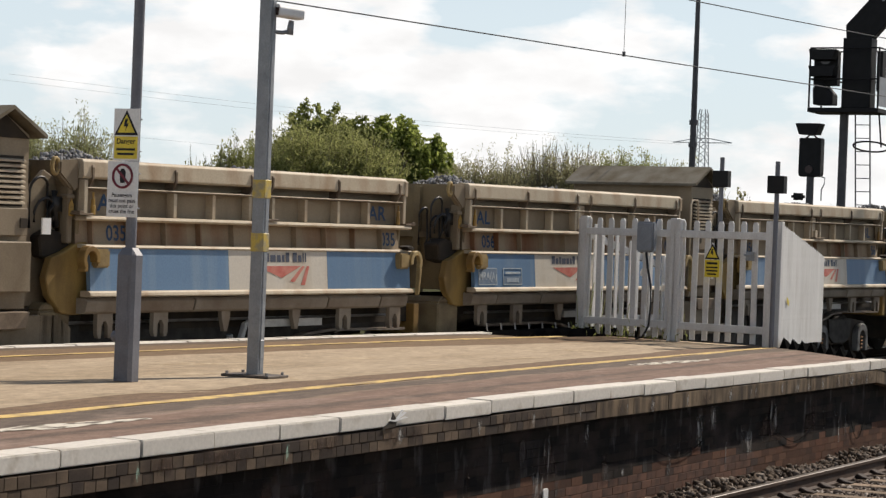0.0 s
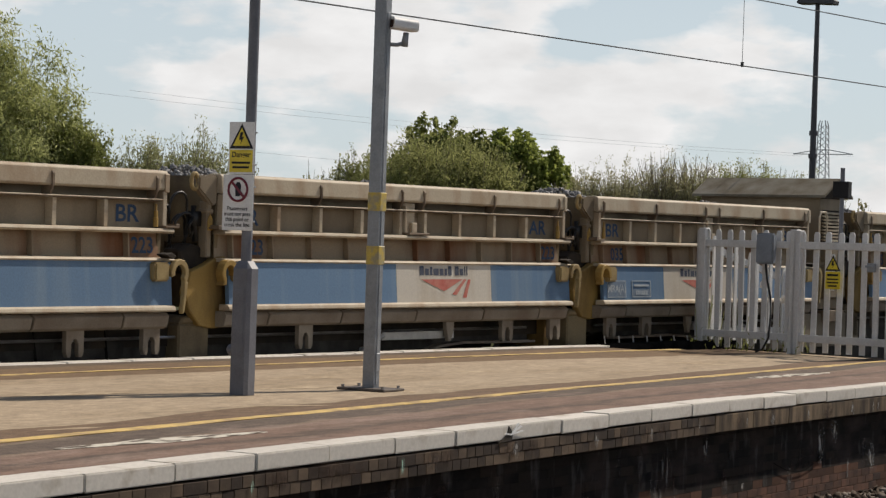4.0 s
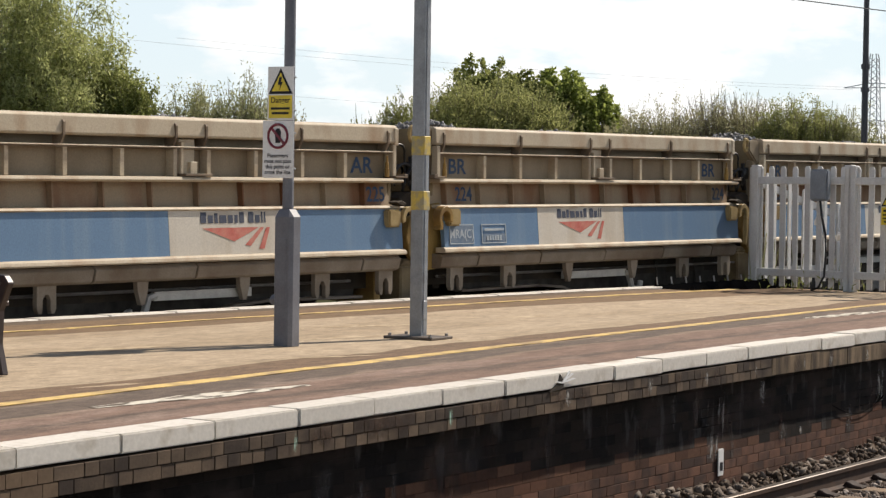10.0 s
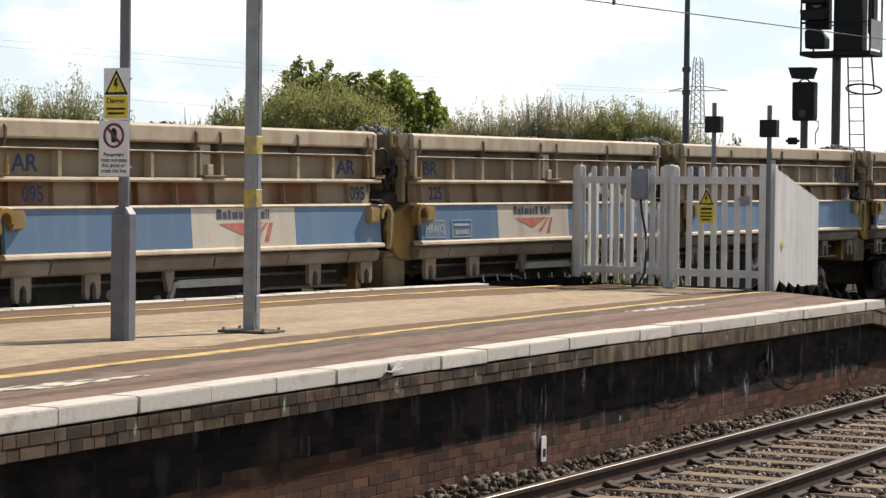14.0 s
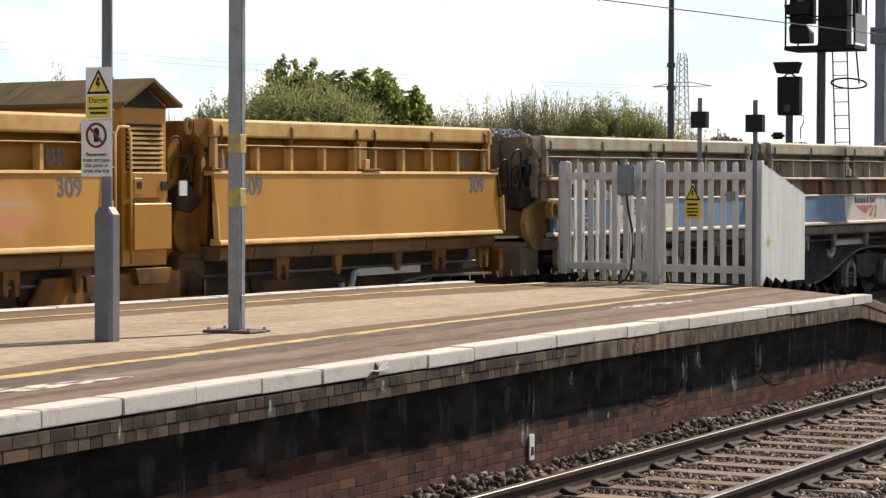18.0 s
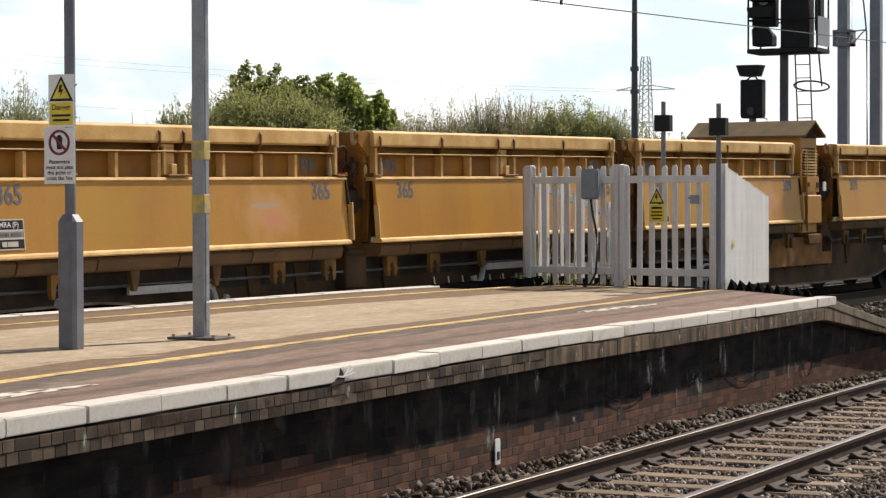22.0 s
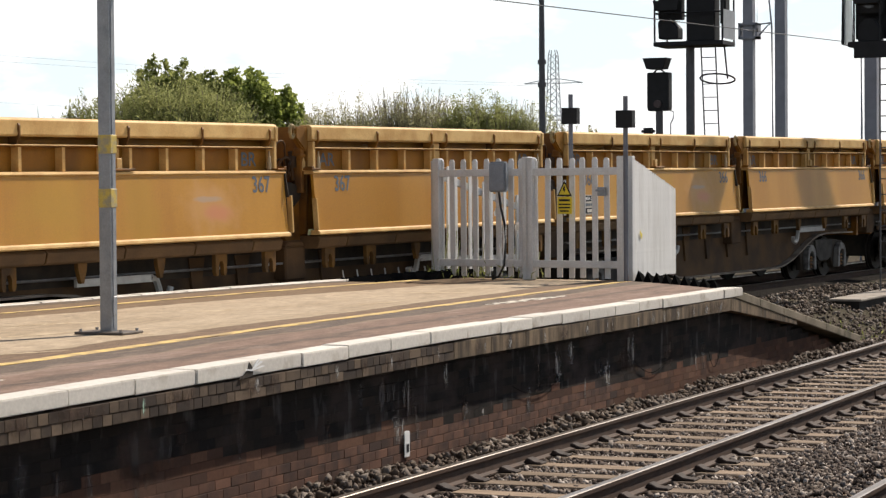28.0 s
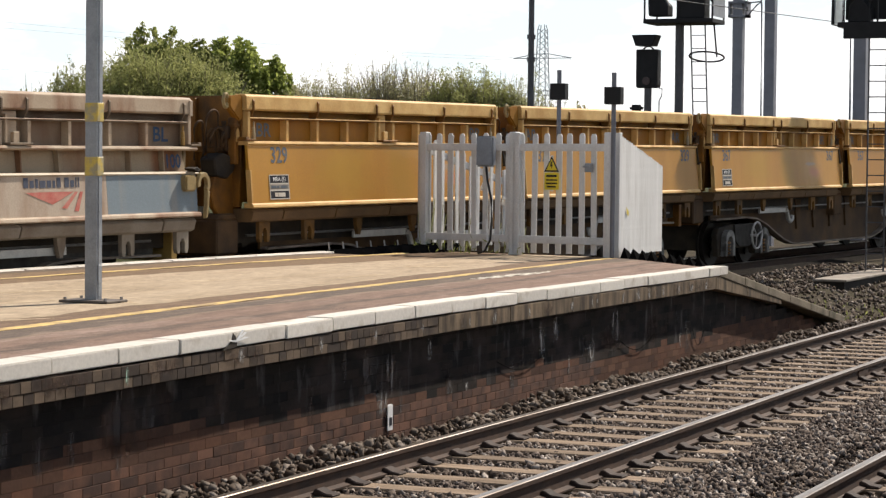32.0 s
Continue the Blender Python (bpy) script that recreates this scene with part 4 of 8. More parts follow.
    lip = [(-1.36, 1.388), (-1.50, 1.388), (-1.512, 1.402), (-1.50, 1.435), (-1.475, 1.452), (-1.36, 1.452)]
    d["lip"] = Shape().prism(lip, "x", A - (0.06 if orange else 0.0), LB + (0.14 if orange else 0.06)).mesh("lower_lip", rim_paint, 0.003)
    sill = [(-1.10, 1.205), (-1.38, 1.205), (-1.43, 1.23), (-1.46, 1.34), (-1.42, 1.378), (-1.10, 1.378)]
    joints = [A + 0.01] + [x * LB / LONG for x in (0.79, 2.08, 3.51, 4.91, 6.16)] + [LB + 0.04]
    d["sills"] = len(joints) - 1
    for k in range(len(joints) - 1):
        d["sill%d" % k] = Shape().prism(sill, "x", joints[k], joints[k + 1] - 0.025).mesh("sill_panel", SILL_ORANGE if orange else SILL_CREAM, 0.006)
    hang = Shape().prism([(-0.125, 1.23), (0.125, 1.23), (0.125, 0.99), (0.10, 0.94), (0.06, 0.94), (0.05, 0.98), (0.05, 1.07), (0.02, 1.12), (-0.02, 1.12), (-0.05, 1.07), (-0.05, 0.98), (-0.06, 0.94), (-0.10, 0.94), (-0.125, 0.99)], "y", -1.37, -1.31)
    d["hanger"] = hang.mesh("hanger", HANGER if orange else SILL_CREAM, 0.004)
    d["tie"] = Shape().prism([(-0.085, 1.24), (0.085, 1.24), (0.075, 1.12), (0.025, 0.97), (-0.025, 0.97), (-0.075, 1.12)], "y", -1.37, -1.31).mesh("tie_lug", HANGER if orange else SILL_CREAM, 0.004)
    d["block"] = Shape().box(-0.11, 0.11, -1.505, -1.38, 1.70, 1.90).mesh("lock_block", OCHRE_PALE, 0.02, segments=2)
    # the crank blade: a hooked arc that narrows downwards
    arc = [math.pi * (1.10 - 1.32 * k / 9) for k in range(10)]
    outer = [(0.02 + 0.135 * math.cos(q), 1.79 + 0.145 * math.sin(q)) for q in arc]
    inner = [(0.02 + 0.075 * math.cos(q), 1.79 + 0.085 * math.sin(q)) for q in arc]
    blade = outer + [(0.145, 1.70), (0.125, 1.55), (0.10, 1.38), (0.07, 1.36), (0.065, 1.40), (0.085, 1.55), (0.09, 1.72)] + inner[::-1]
    d["arm"] = Shape().prism(blade, "y", -1.52, -1.46).mesh("crank_arm", OCHRE_PALE, 0.008)
    hook = outer + [(0.15, 1.66), (0.08, 1.66)] + inner[::-1]
    d["hook"] = Shape().prism(hook, "y", -1.53, -1.42).mesh("crank_hook", OCHRE, 0.008)
    d["grease"] = Shape().prism([(-0.16, 1.98), (-0.06, 2.0), (0.02, 1.965), (-0.03, 1.93), (-0.10, 1.95)], "y", -1.50, -1.36).mesh("hinge_pin", BLACK, 0.008)
    plate = [(-0.36, 1.40), (-0.18, 1.22), (0.02, 1.19), (0.16, 1.20), (0.24, 1.30), (0.28, 1.48), (0.28, 1.86), (0.20, 1.97), (0.08, 1.96), (-0.14, 1.86), (-0.34, 1.80), (-0.42, 1.58)]
    # the orange plate is coloured dark to stand for shade between the bodies
    d["plate"] = Shape().prism(plate, "y", -1.14 if orange else -1.30, -1.06 if orange else -1.20).mesh("rocker_plate", ORANGE_DARK if orange else OCHRE_GRIMY, 0.012)
    d["socket"] = Shape().prism([(-0.34, 2.02), (-0.16, 2.10), (0.02, 2.06), (0.14, 1.98), (0.10, 1.86), (-0.05, 1.76), (-0.30, 1.80)], "y", -1.19, -0.95).mesh("greasy_pivot", BLACK, 0.02)
    d["pedestal"] = Shape().box(-0.42, 0.06, -1.24, -0.6, 0.80, 1.24).prism([(-0.42, 1.24), (0.06, 1.24), (0.0, 1.32), (-0.34, 1.32)], "y", -1.24, -0.6).mesh("pedestal", OCHRE_GREY if not orange else UNDERSIDE, 0.02)
    pocket = Shape().prism([(-0.30, 2.82), (0.0, 2.84), (0.0, 2.52), (-0.08, 2.50), (-0.15, 2.56), (-0.30, 2.68)], "y", -1.30, -1.2)
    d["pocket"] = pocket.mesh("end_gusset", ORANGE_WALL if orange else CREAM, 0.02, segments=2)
    d["stanchion"] = Shape().box(-0.13, -0.05, -1.27, -1.15, 1.95, 2.55).box(-0.15, -0.03, -1.28, -1.15, 2.42, 2.47).mesh("end_stanchion", ORANGE_DARK if orange else CREAM, 0.012)
    d["eye"] = Shape().tube([(0.05 * math.cos(q), -1.26, 2.76 + 0.085 * math.sin(q)) for q in [k * math.pi / 7 for k in range(14)]], 0.024, 6, True).mesh("lifting_eye", OCHRE_PALE, smooth=True)
    for k, (x, w, top, low, y) in enumerate(((-0.40, 0.13, 2.64, 2.10, -1.10), (-0.36, 0.15, 2.42, 2.16, -1.15), (-0.31, 0.10, 2.40, 1.95, -1.02), (-0.42, 0.09, 2.50, 2.0, -0.9))):
        pts = [(x - w, y, low)] + [(x - w * math.cos(q), y - 0.03 * math.sin(q), top - w + w * math.sin(q)) for q in [math.pi * i / 8 for i in range(9)]] + [(x + w, y - 0.02, low + 0.1), (x + w * 0.7, y, low)]
        d["hose%d" % k] = Shape().tube(pts, 0.016, 6).mesh("hose", UNDERSIDE if orange else HOSE, smooth=True)
    cock = Shape().tube([(-0.20, -1.14, 2.50), (-0.22, -1.16, 2.30), (-0.18, -1.15, 2.12)], 0.035, 7).box(-0.26, -0.14, -1.20, -1.10, 2.28, 2.44).tube([(-0.26, -1.18, 2.36), (-0.33, -1.2, 2.30), (-0.31, -1.18, 2.2)], 0.02, 6)
    d["hose4"] = cock.mesh("brake_cock", UNDERSIDE if orange else HOSE, 0.0, smooth=True)
    d["notice"] = Shape().prism([(-0.125, 2.24), (-0.055, 2.24), (-0.055, 2.36), (-0.09, 2.42), (-0.125, 2.36)], "y", -1.285, -1.275).mesh("warning_plate", OCHRE_YELLOW if not orange else ORANGE_RIM)
    d["pin"] = Shape().disc(0, -1.335, 0, 0.028, "z", 2.26, 2.36, 10).disc(0, -1.335, 0, 0.022, "z", 2.36, 2.43, 10).disc(0, -1.335, 0, 0.012, "z", 2.43, 2.5, 8).mesh("spring_pin", PIN_PALE if orange else OCHRE, 0.004)
    d["flap"] = Shape().prism([(-1.40, 1.92), (-1.475, 1.92), (-1.50, 1.44), (-1.43, 1.44)], "x", LB + 0.19, LB + 0.225).mesh("edge_flap", rim_paint, 0.006)
    return d


def load_spots(seed, low, LB):
    rng = np.random.default_rng(seed)
    n = 600 if low else 4200
    xs, ys = rng.uniform(0.3, LB - 0.15, n), rng.uniform(-1.05, 1.05, n)
    heaps = 0.08 + 0.24 * np.exp(-((xs - 1.25 - 0.3 * math.sin(seed)) / 0.62) ** 2) + 0.17 * np.exp(-((xs - 4.7 + 0.5 * math.sin(seed * 2.1)) / 0.75) ** 2)
    top = 2.63 + heaps * np.exp(-((ys / 0.62) ** 2)) - low
    return np.stack([xs, ys, top + rng.uniform(-0.03, 0.03, n)], 1)


RIBS = (1.05, 1.79, 2.55, 3.30, 3.79, 4.51, 5.26, 5.98)


def add_body(wagon, d, orange, LB, x0, kind, seed, z0):
    """One tipping body; kind 0: the white field lies towards its left end, 1: towards its right."""
    at0 = Matrix.Translation((x0, 0, z0))
    body = part("tipper_body", d["tub"], wagon, "orange tipping ballast body" if orange else "weathered cream tipping ballast body", at0)
    both = {"rim", "ledge", "panel", "panel_marked", "band", "ledge2", "lip"}
    k = LB / LONG

    def add(name, key, x=0.0, label="", turn=False):
        at = Matrix.Translation((x, 0, 0))
        part(name, d[key], body, label, at @ Matrix.Diagonal((-1, 1, 1, 1)) if turn else at)
        if key in both or key[:4] in ("blue", "whit"):
            part(name, d[key], body, label, at @ Matrix.Diagonal((1, -1, 1, 1)))

    add("end_wall", "end_wall", START)
    part("end_wall", d["end_wall"], body, "", Matrix.Translation((LB + 0.06, 0, 0)) @ Matrix.Rotation(math.pi, 4, "Z"))
    add("rim", "rim", 0, "dusty pale top rim")
    for x, turn in ((START + 0.05, True), (LB + 0.01, False)):
        add("end_post", "post", x)
        add("post_foot", "foot", x, "", turn)
    add("rim_end_plate", "rim_end", LB + 0.03)
    for x in (START + 0.14, 1.73 * k, 3.26 * k, 3.70 * k, 5.19 * k, LB - 0.12):
        add("gusset", "gusset", x)
    add("shelf_angle", "shelf")
    add("locking_rod", "rod")
    for x in RIBS:
        add("rib", "rib", x * k)
    add("centre_lug", "lug", 3.48 * k)
    add("lug_foot", "lug_foot", 3.48 * k)
    add("ledge", "ledge")
    for x in (START + 0.19, LB - 0.10):
        add("spring_pin", "pin", x, "pale spring pin" if orange else "small ochre spring pin")
    if orange:
        add("side_door", "panel" if kind else "panel_marked", 0, "smooth orange side door" if kind else "orange side door with faded pink and grey marks")
        add("door_seal", "seal")
        add("edge_strip", "edge")
        add("edge_flap", "flap")
    else:
        add("rusty_band", "band", 0, "rust-brown ribbed band")
        for n in range(10):
            add("fin", "rib2", (0.28 + 0.67 * n) * k)
        add("ledge", "ledge2")
        for key in ("blue_l", "white", "blue_r"):
            add("side_panel", key + str(kind), 0, "dusty white panel" if key == "white" else "faded blue panel")
        logo(body, LB * WHITE_FIELD[(kind, LB)][2])
        add("lock_block", "block", 0.25)
        add("lock_block", "block", LB - 0.15)
        add("crank_hook", "hook", 0.06, "", True)
        add("crank_arm", "arm", LB + 0.08)
        add("hinge_pin", "grease", LB + 0.04)
    add("lower_lip", "lip")
    for n in range(d["sills"]):
        add("sill_panel", "sill%d" % n)
    for x in (0.45, 1.52 * k, LB - 1.25, LB - 0.15):
        add("hanger", "hanger", x)
    for x in (2.80 * k, 4.30 * k):
        add("tie_lug", "tie", x)
    add("rocker_plate", "plate", 0, "worn ochre rocker plate" if not orange else "orange rocker plate darkened for shade")
    add("greasy_pivot", "socket", -0.08)
    add("pedestal", "pedestal", -0.02)
    add("end_gusset", "pocket", START)
    add("end_stanchion", "stanchion", START)
    add("lifting_eye", "eye", START - 0.33)
    for n in range(5):
        add("brake_cock" if n == 4 else "hose", "hose%d" % n, START, "grimy brake cock" if n == 4 else "looped grimy hose")
    add("warning_plate", "notice", START, "small warning plate")
    stones("ballast_load", "heaped grey stone ballast", LOAD, load_spots(seed, 0.30 if orange else 0.0, LB), 0.027, seed, parent=body)
    return body


LOGO_MESH = {}


def on_door(z):
    """How far out the orange door's face lies at a height."""
    return -1.405 - (2.20 - z) / 0.75 * 0.065


def on_panel(z):
    """How far out the coloured side panel's face lies at a height."""
    return -1.415 - (1.91 - z) / 0.46 * 0.037


def logo(body, x):
    """The operator's mark as plain shapes: a row of dark upright bars over a red triangle cut by pale stripes."""
    if not LOGO_MESH:
        def sheet(outlines, name, material):
            r = Shape()
            for pts in outlines:
                r.face_set([(px, on_panel(pz) - 0.004, pz) for px, pz in pts], [tuple(range(len(pts)))])
            return r.mesh(name, material)
        bars, at = [], -0.52
        for w, h in ((0.085, 1.0), (0.075, 0.72), (0.05, 0.9), (0.105, 0.72), (0.075, 0.72), (0.05, 0.72), (0.07, 1.0), (0, 0), (0.08, 1.0), (0.07, 0.72), (0.022, 1.0), (0.022, 1.0)):
            if w:
                bars.append([(at, 1.775), (at + w, 1.775), (at + w, 1.775 + 0.112 * h), (at, 1.775 + 0.112 * h)])
            at += w + 0.024 if w else 0.045
        LOGO_MESH["bars"] = [sheet([b], "name_bar", LETTER_LOGO) for b in bars]
        LOGO_MESH["tri"] = sheet([[(-0.50, 1.725), (-0.03, 1.585), (0.36, 1.728)], [(0.13, 1.545), (0.22, 1.535), (0.44, 1.725), (0.385, 1.728)], [(0.35, 1.505), (0.43, 1.50), (0.53, 1.725), (0.475, 1.727)]], "red_mark", LOGO_RED)
    at = Matrix.Translation((x, 0, 0))
    for bar in LOGO_MESH["bars"]:
        part("name_bar", bar, body, "worn dark blue bar", at)
    part("red_mark", LOGO_MESH["tri"], body, "faded red triangle mark", at)


def lettering(body, orange, x, z, text, size):
    m = LETTER_GREY if orange else LETTER_BLUE
    if z > 2.26:
        y, tilt = -1.227, 0
    elif orange:
        y, tilt = on_door(z) - 0.004, -5.0
    else:
        y, tilt = -1.25 - (2.20 - z) / 0.27 * 0.025 - 0.006, -5.3
    part("lettering", words(text, size, m, wide=1.2 if z > 2.26 else 0.95), body, "stencilled " + text, pose(x, y, z, tilt))


def plate_frame(w, h, t=0.012):
    return Shape().box(-w, w, -0.003, 0.001, h - t, h).box(-w, w, -0.003, 0.001, -h, -h + t).box(-w, -w + t, -0.003, 0.001, -h + t, h - t).box(w - t, w, -0.003, 0.001, -h + t, h - t)


def data_panel(body, orange, x, code):
    """Stencilled data plates: on orange doors a stack of three, on blue panels two side by side."""
    if orange:
        for k, (h, zz) in enumerate(((0.105, 1.755), (0.07, 1.655), (0.105, 1.555))):
            y = on_door(zz) - 0.0035
            part("data_plate", Shape().box(-0.215, 0.215, -0.002, 0.002, -h / 2, h / 2).mesh("data_plate", CHALKY if k == 1 else LETTER_BLACK), body, "chalky data plate" if k == 1 else "black data plate", pose(x, y, zz, -5.0))
            part("plate_border", plate_frame(0.23, h / 2 + 0.008).mesh("plate_border", WHITE_PANEL), body, "pale border", pose(x, y - 0.001, zz, -5.0))
            if k == 0:
                part("lettering", words(code, 0.078, LETTER_WHITE, wide=1.1), body, "white stencilled " + code, pose(x, y - 0.006, zz, -5.0))
                continue
            bars = Shape()
            for a, b in (((-0.19, -0.08), (-0.055, -0.01), (0.03, 0.18)) if k == 1 else ((-0.12, -0.05), (-0.04, 0.12))):
                bars.box(a, b, -0.002, 0.002, -h / 4, h / 4)
            part("data_line", bars.mesh("data_line", LETTER_GREY if k == 1 else WHITE_PANEL), body, "", pose(x, y - 0.005, zz, -5.0))
    else:
        zz = 1.60
        y = on_panel(zz) - 0.005
        for dx, w in ((0.0, 0.235), (0.64, 0.245)):
            part("plate_border", plate_frame(w, 0.115).mesh("plate_border", LETTER_FADED), body, "", pose(x + dx, y, zz, -4.6))
            part("data_plate", Shape().box(-w + 0.02, w - 0.02, -0.001, 0.001, -0.095, 0.095 if not dx else 0.0).mesh("data_plate", DATA_GREY), body, "", pose(x + dx, y, zz, -4.6))
        part("lettering", words(code, 0.145, LETTER_FADED, wide=0.95), body, "white stencilled " + code, pose(x, y - 0.004, zz, -4.6))
        lines = Shape().box(-0.19, 0.2, -0.002, 0.002, 0.035, 0.062)
        for n in range(6):
            lines.box(-0.15 + 0.052 * n, -0.115 + 0.052 * n, -0.002, 0.002, -0.08, -0.02)
        part("data_line", lines.mesh("data_line", LETTER_FADED), body, "", pose(x + 0.64, y - 0.004, zz, -4.6))


def underframe_meshes(orange, length):
    d = {}
    low = UNDERSIDE if orange else BOGIE
    s = Shape().box(0.1, length - 1.05, -0.4, 0.4, 0.80, 1.22)
    for y in (-1.08, 1.0):
        s.box(0.0, length - 0.95, y, y + 0.08, 1.0, 1.27)
    for x in (0.4, 2.6, 5.2, 7.2, 9.6, 12.0, length - 1.6):
        s.box(x, x + 0.12, -1.05, 1.05, 0.95, 1.22)
    d["frame"] = s.mesh("underframe", BLACK, 0)
    c1, c2 = 2.4, length - 2.78
    curve = [(0.0, 0.915), (0.5, 0.88), (1.0, 0.76), (1.5, 0.58), (2.0, 0.42), (2.45, 0.33), (2.8, 0.30)]
    foot = [(c1 - 1.6, 0.90)] + [(c1 + u, z) for u, z in curve] + [(c2 - u, z) for u, z in curve[::-1]] + [(c2 + 1.6, 0.90)]
    belly = [(foot[0][0], 1.26)] + foot + [(foot[-1][0], 1.26)]
    d["belly"] = Shape().prism(belly[::-1], "y", -1.06, -1.02).prism(belly[::-1], "y", 1.02, 1.06).mesh("fishbelly_plate", low)
    flange = Shape()
    for (x0, z0), (x1, z1) in zip(foot, foot[1:]):
        flange.prism([(x0, z0), (x1, z1), (x1, z1 + 0.03), (x0, z0 + 0.03)], "y", -1.19, -1.06)
    d["flange"] = flange.mesh("belly_flange", mat("dusty flange steel", (0.23, 0.19, 0.15), 0.7, dark=(0.1, 0.075, 0.055), scale=3))
    d["stiff"] = Shape().prism([(-0.17, 1.24), (0.17, 1.24), (0.12, 1.0), (0.05, 0.62), (-0.05, 0.62), (-0.12, 1.0)], "y", -1.10, -1.06).mesh("stiffener", low)
    d["end_beam"] = Shape().box(-0.06, 0.06, -1.2, 1.2, 0.84, 1.24).disc(-0.06, -0.8, 1.02, 0.16, "x", -0.25, 0, 14).disc(-0.06, 0.8, 1.02, 0.16, "x", -0.25, 0, 14).mesh("end_beam", ORANGE_DARK if orange else OCHRE, 0.01)
    lever = Shape().box(0.0, 1.45, -1.28, -1.24, 1.00, 1.09).tube([(0.03, -1.26, 1.05), (-0.07, -1.265, 1.03), (-0.11, -1.27, 0.94), (-0.15, -1.27, 0.85), (-0.24, -1.27, 0.80), (-0.33, -1.27, 0.83), (-0.36, -1.27, 0.92)], 0.042, 7)
    d["lever"] = lever.mesh("brake_lever", mat("pale brake lever", (0.42, 0.41, 0.38), 0.5), 0.0)
    d["pipe"] = Shape().tube([(0.3, -1.18, 1.10), (length - 1.4, -1.18, 1.10)], 0.018, 6).mesh("brake_pipe", STEEL)
    d["coupler"] = Shape().box(-0.55, 0.1, -0.08, 0.08, 0.92, 1.06).mesh("draw_bar", BLACK, 0.01)
    # bogie, its middle at the origin
    fr = [(-1.32, 0.60), (-1.22, 0.74), (-0.62, 0.80), (0.62, 0.80), (1.22, 0.74), (1.32, 0.60), (1.24, 0.20), (0.62, 0.20), (0.50, 0.40), (0.28, 0.33), (-0.28, 0.33), (-0.50, 0.40), (-0.62, 0.20), (-1.24, 0.20)]
    bog = Shape()
    for y in (-1.08, 0.96):
        bog.prism(fr, "y", y, y + 0.12)
    bog.box(-1.2, 1.2, -0.62, 0.62, 0.30, 0.82)
    d["bogie"] = bog.mesh("bogie_frame", BLACK, 0.012)
    d["bolster"] = Shape().prism([(-0.50, 0.80), (0.50, 0.80), (0.46, 0.48), (0.26, 0.36), (-0.26, 0.36), (-0.46, 0.48)], "y", -1.125, -1.08).mesh("bolster_plate", BOGIE, 0.01)
    # an axle guide like a horseshoe over the spring
    arch = [math.pi * k / 8 for k in range(9)]
    shoe = [(0.23 * math.cos(q), 0.50 + 0.21 * math.sin(q)) for q in arch] + [(-0.25, 0.20), (-0.13, 0.20)] + [(-0.13 * math.cos(q), 0.48 + 0.10 * math.sin(q)) for q in arch] + [(0.13, 0.20), (0.25, 0.20)]
    d["axlebox"] = Shape().prism(shoe, "y", -1.20, -1.085).mesh("axle_guide", GUIDE, 0.008)
    d["spring"] = Shape().tube([(0.075 * math.cos(k * 0.7), -1.12 + 0.06 * math.sin(k * 0.7), 0.20 + k * 0.0075) for k in range(40)], 0.017, 5).mesh("coil_spring", SPRING, smooth=True)
    wheel = Shape()
    for y in (-0.72, 0.72):
        wheel.disc(0, y, 0, 0.42, "y", -0.065, 0.065, 28).disc(0, y, 0, 0.455, "y", 0.02 if y < 0 else -0.065, 0.065 if y < 0 else -0.02, 28)
        wheel.disc(0, y, 0, 0.13, "y", -0.10, 0.10, 14)
        for k in range(4):
            wheel.box(0.2 * math.cos(k * 1.57 + 0.4) - 0.05, 0.2 * math.cos(k * 1.57 + 0.4) + 0.05, y - 0.085, y + 0.085, 0.2 * math.sin(k * 1.57 + 0.4) - 0.05, 0.2 * math.sin(k * 1.57 + 0.4) + 0.05)
    wheel.disc(0, 0, 0, 0.08, "y", -1.0, 1.0, 12)
    d["wheelset"] = wheel.mesh("wheelset", mat("black brown wheel steel", (0.022, 0.018, 0.015), 0.6, 0.3, scale=6))
    hw = Shape().tube([(0.26 * math.cos(k * math.pi / 9), -1.26, 0.62 + 0.26 * math.sin(k * math.pi / 9)) for k in range(18)], 0.022, 6, True)
    for k in range(3):
        hw.tube([(0, -1.26, 0.62), (0.26 * math.cos(k * 2.1 + 0.3), -1.26, 0.62 + 0.26 * math.sin(k * 2.1 + 0.3))], 0.014, 5)
    hw.tube([(0, -1.28, 0.62), (0, -1.08, 0.62)], 0.03, 6)
    d["handwheel"] = hw.mesh("hand_brake_wheel", mat("pale worn handwheel", (0.45, 0.44, 0.42), 0.5), smooth=True)
    return d


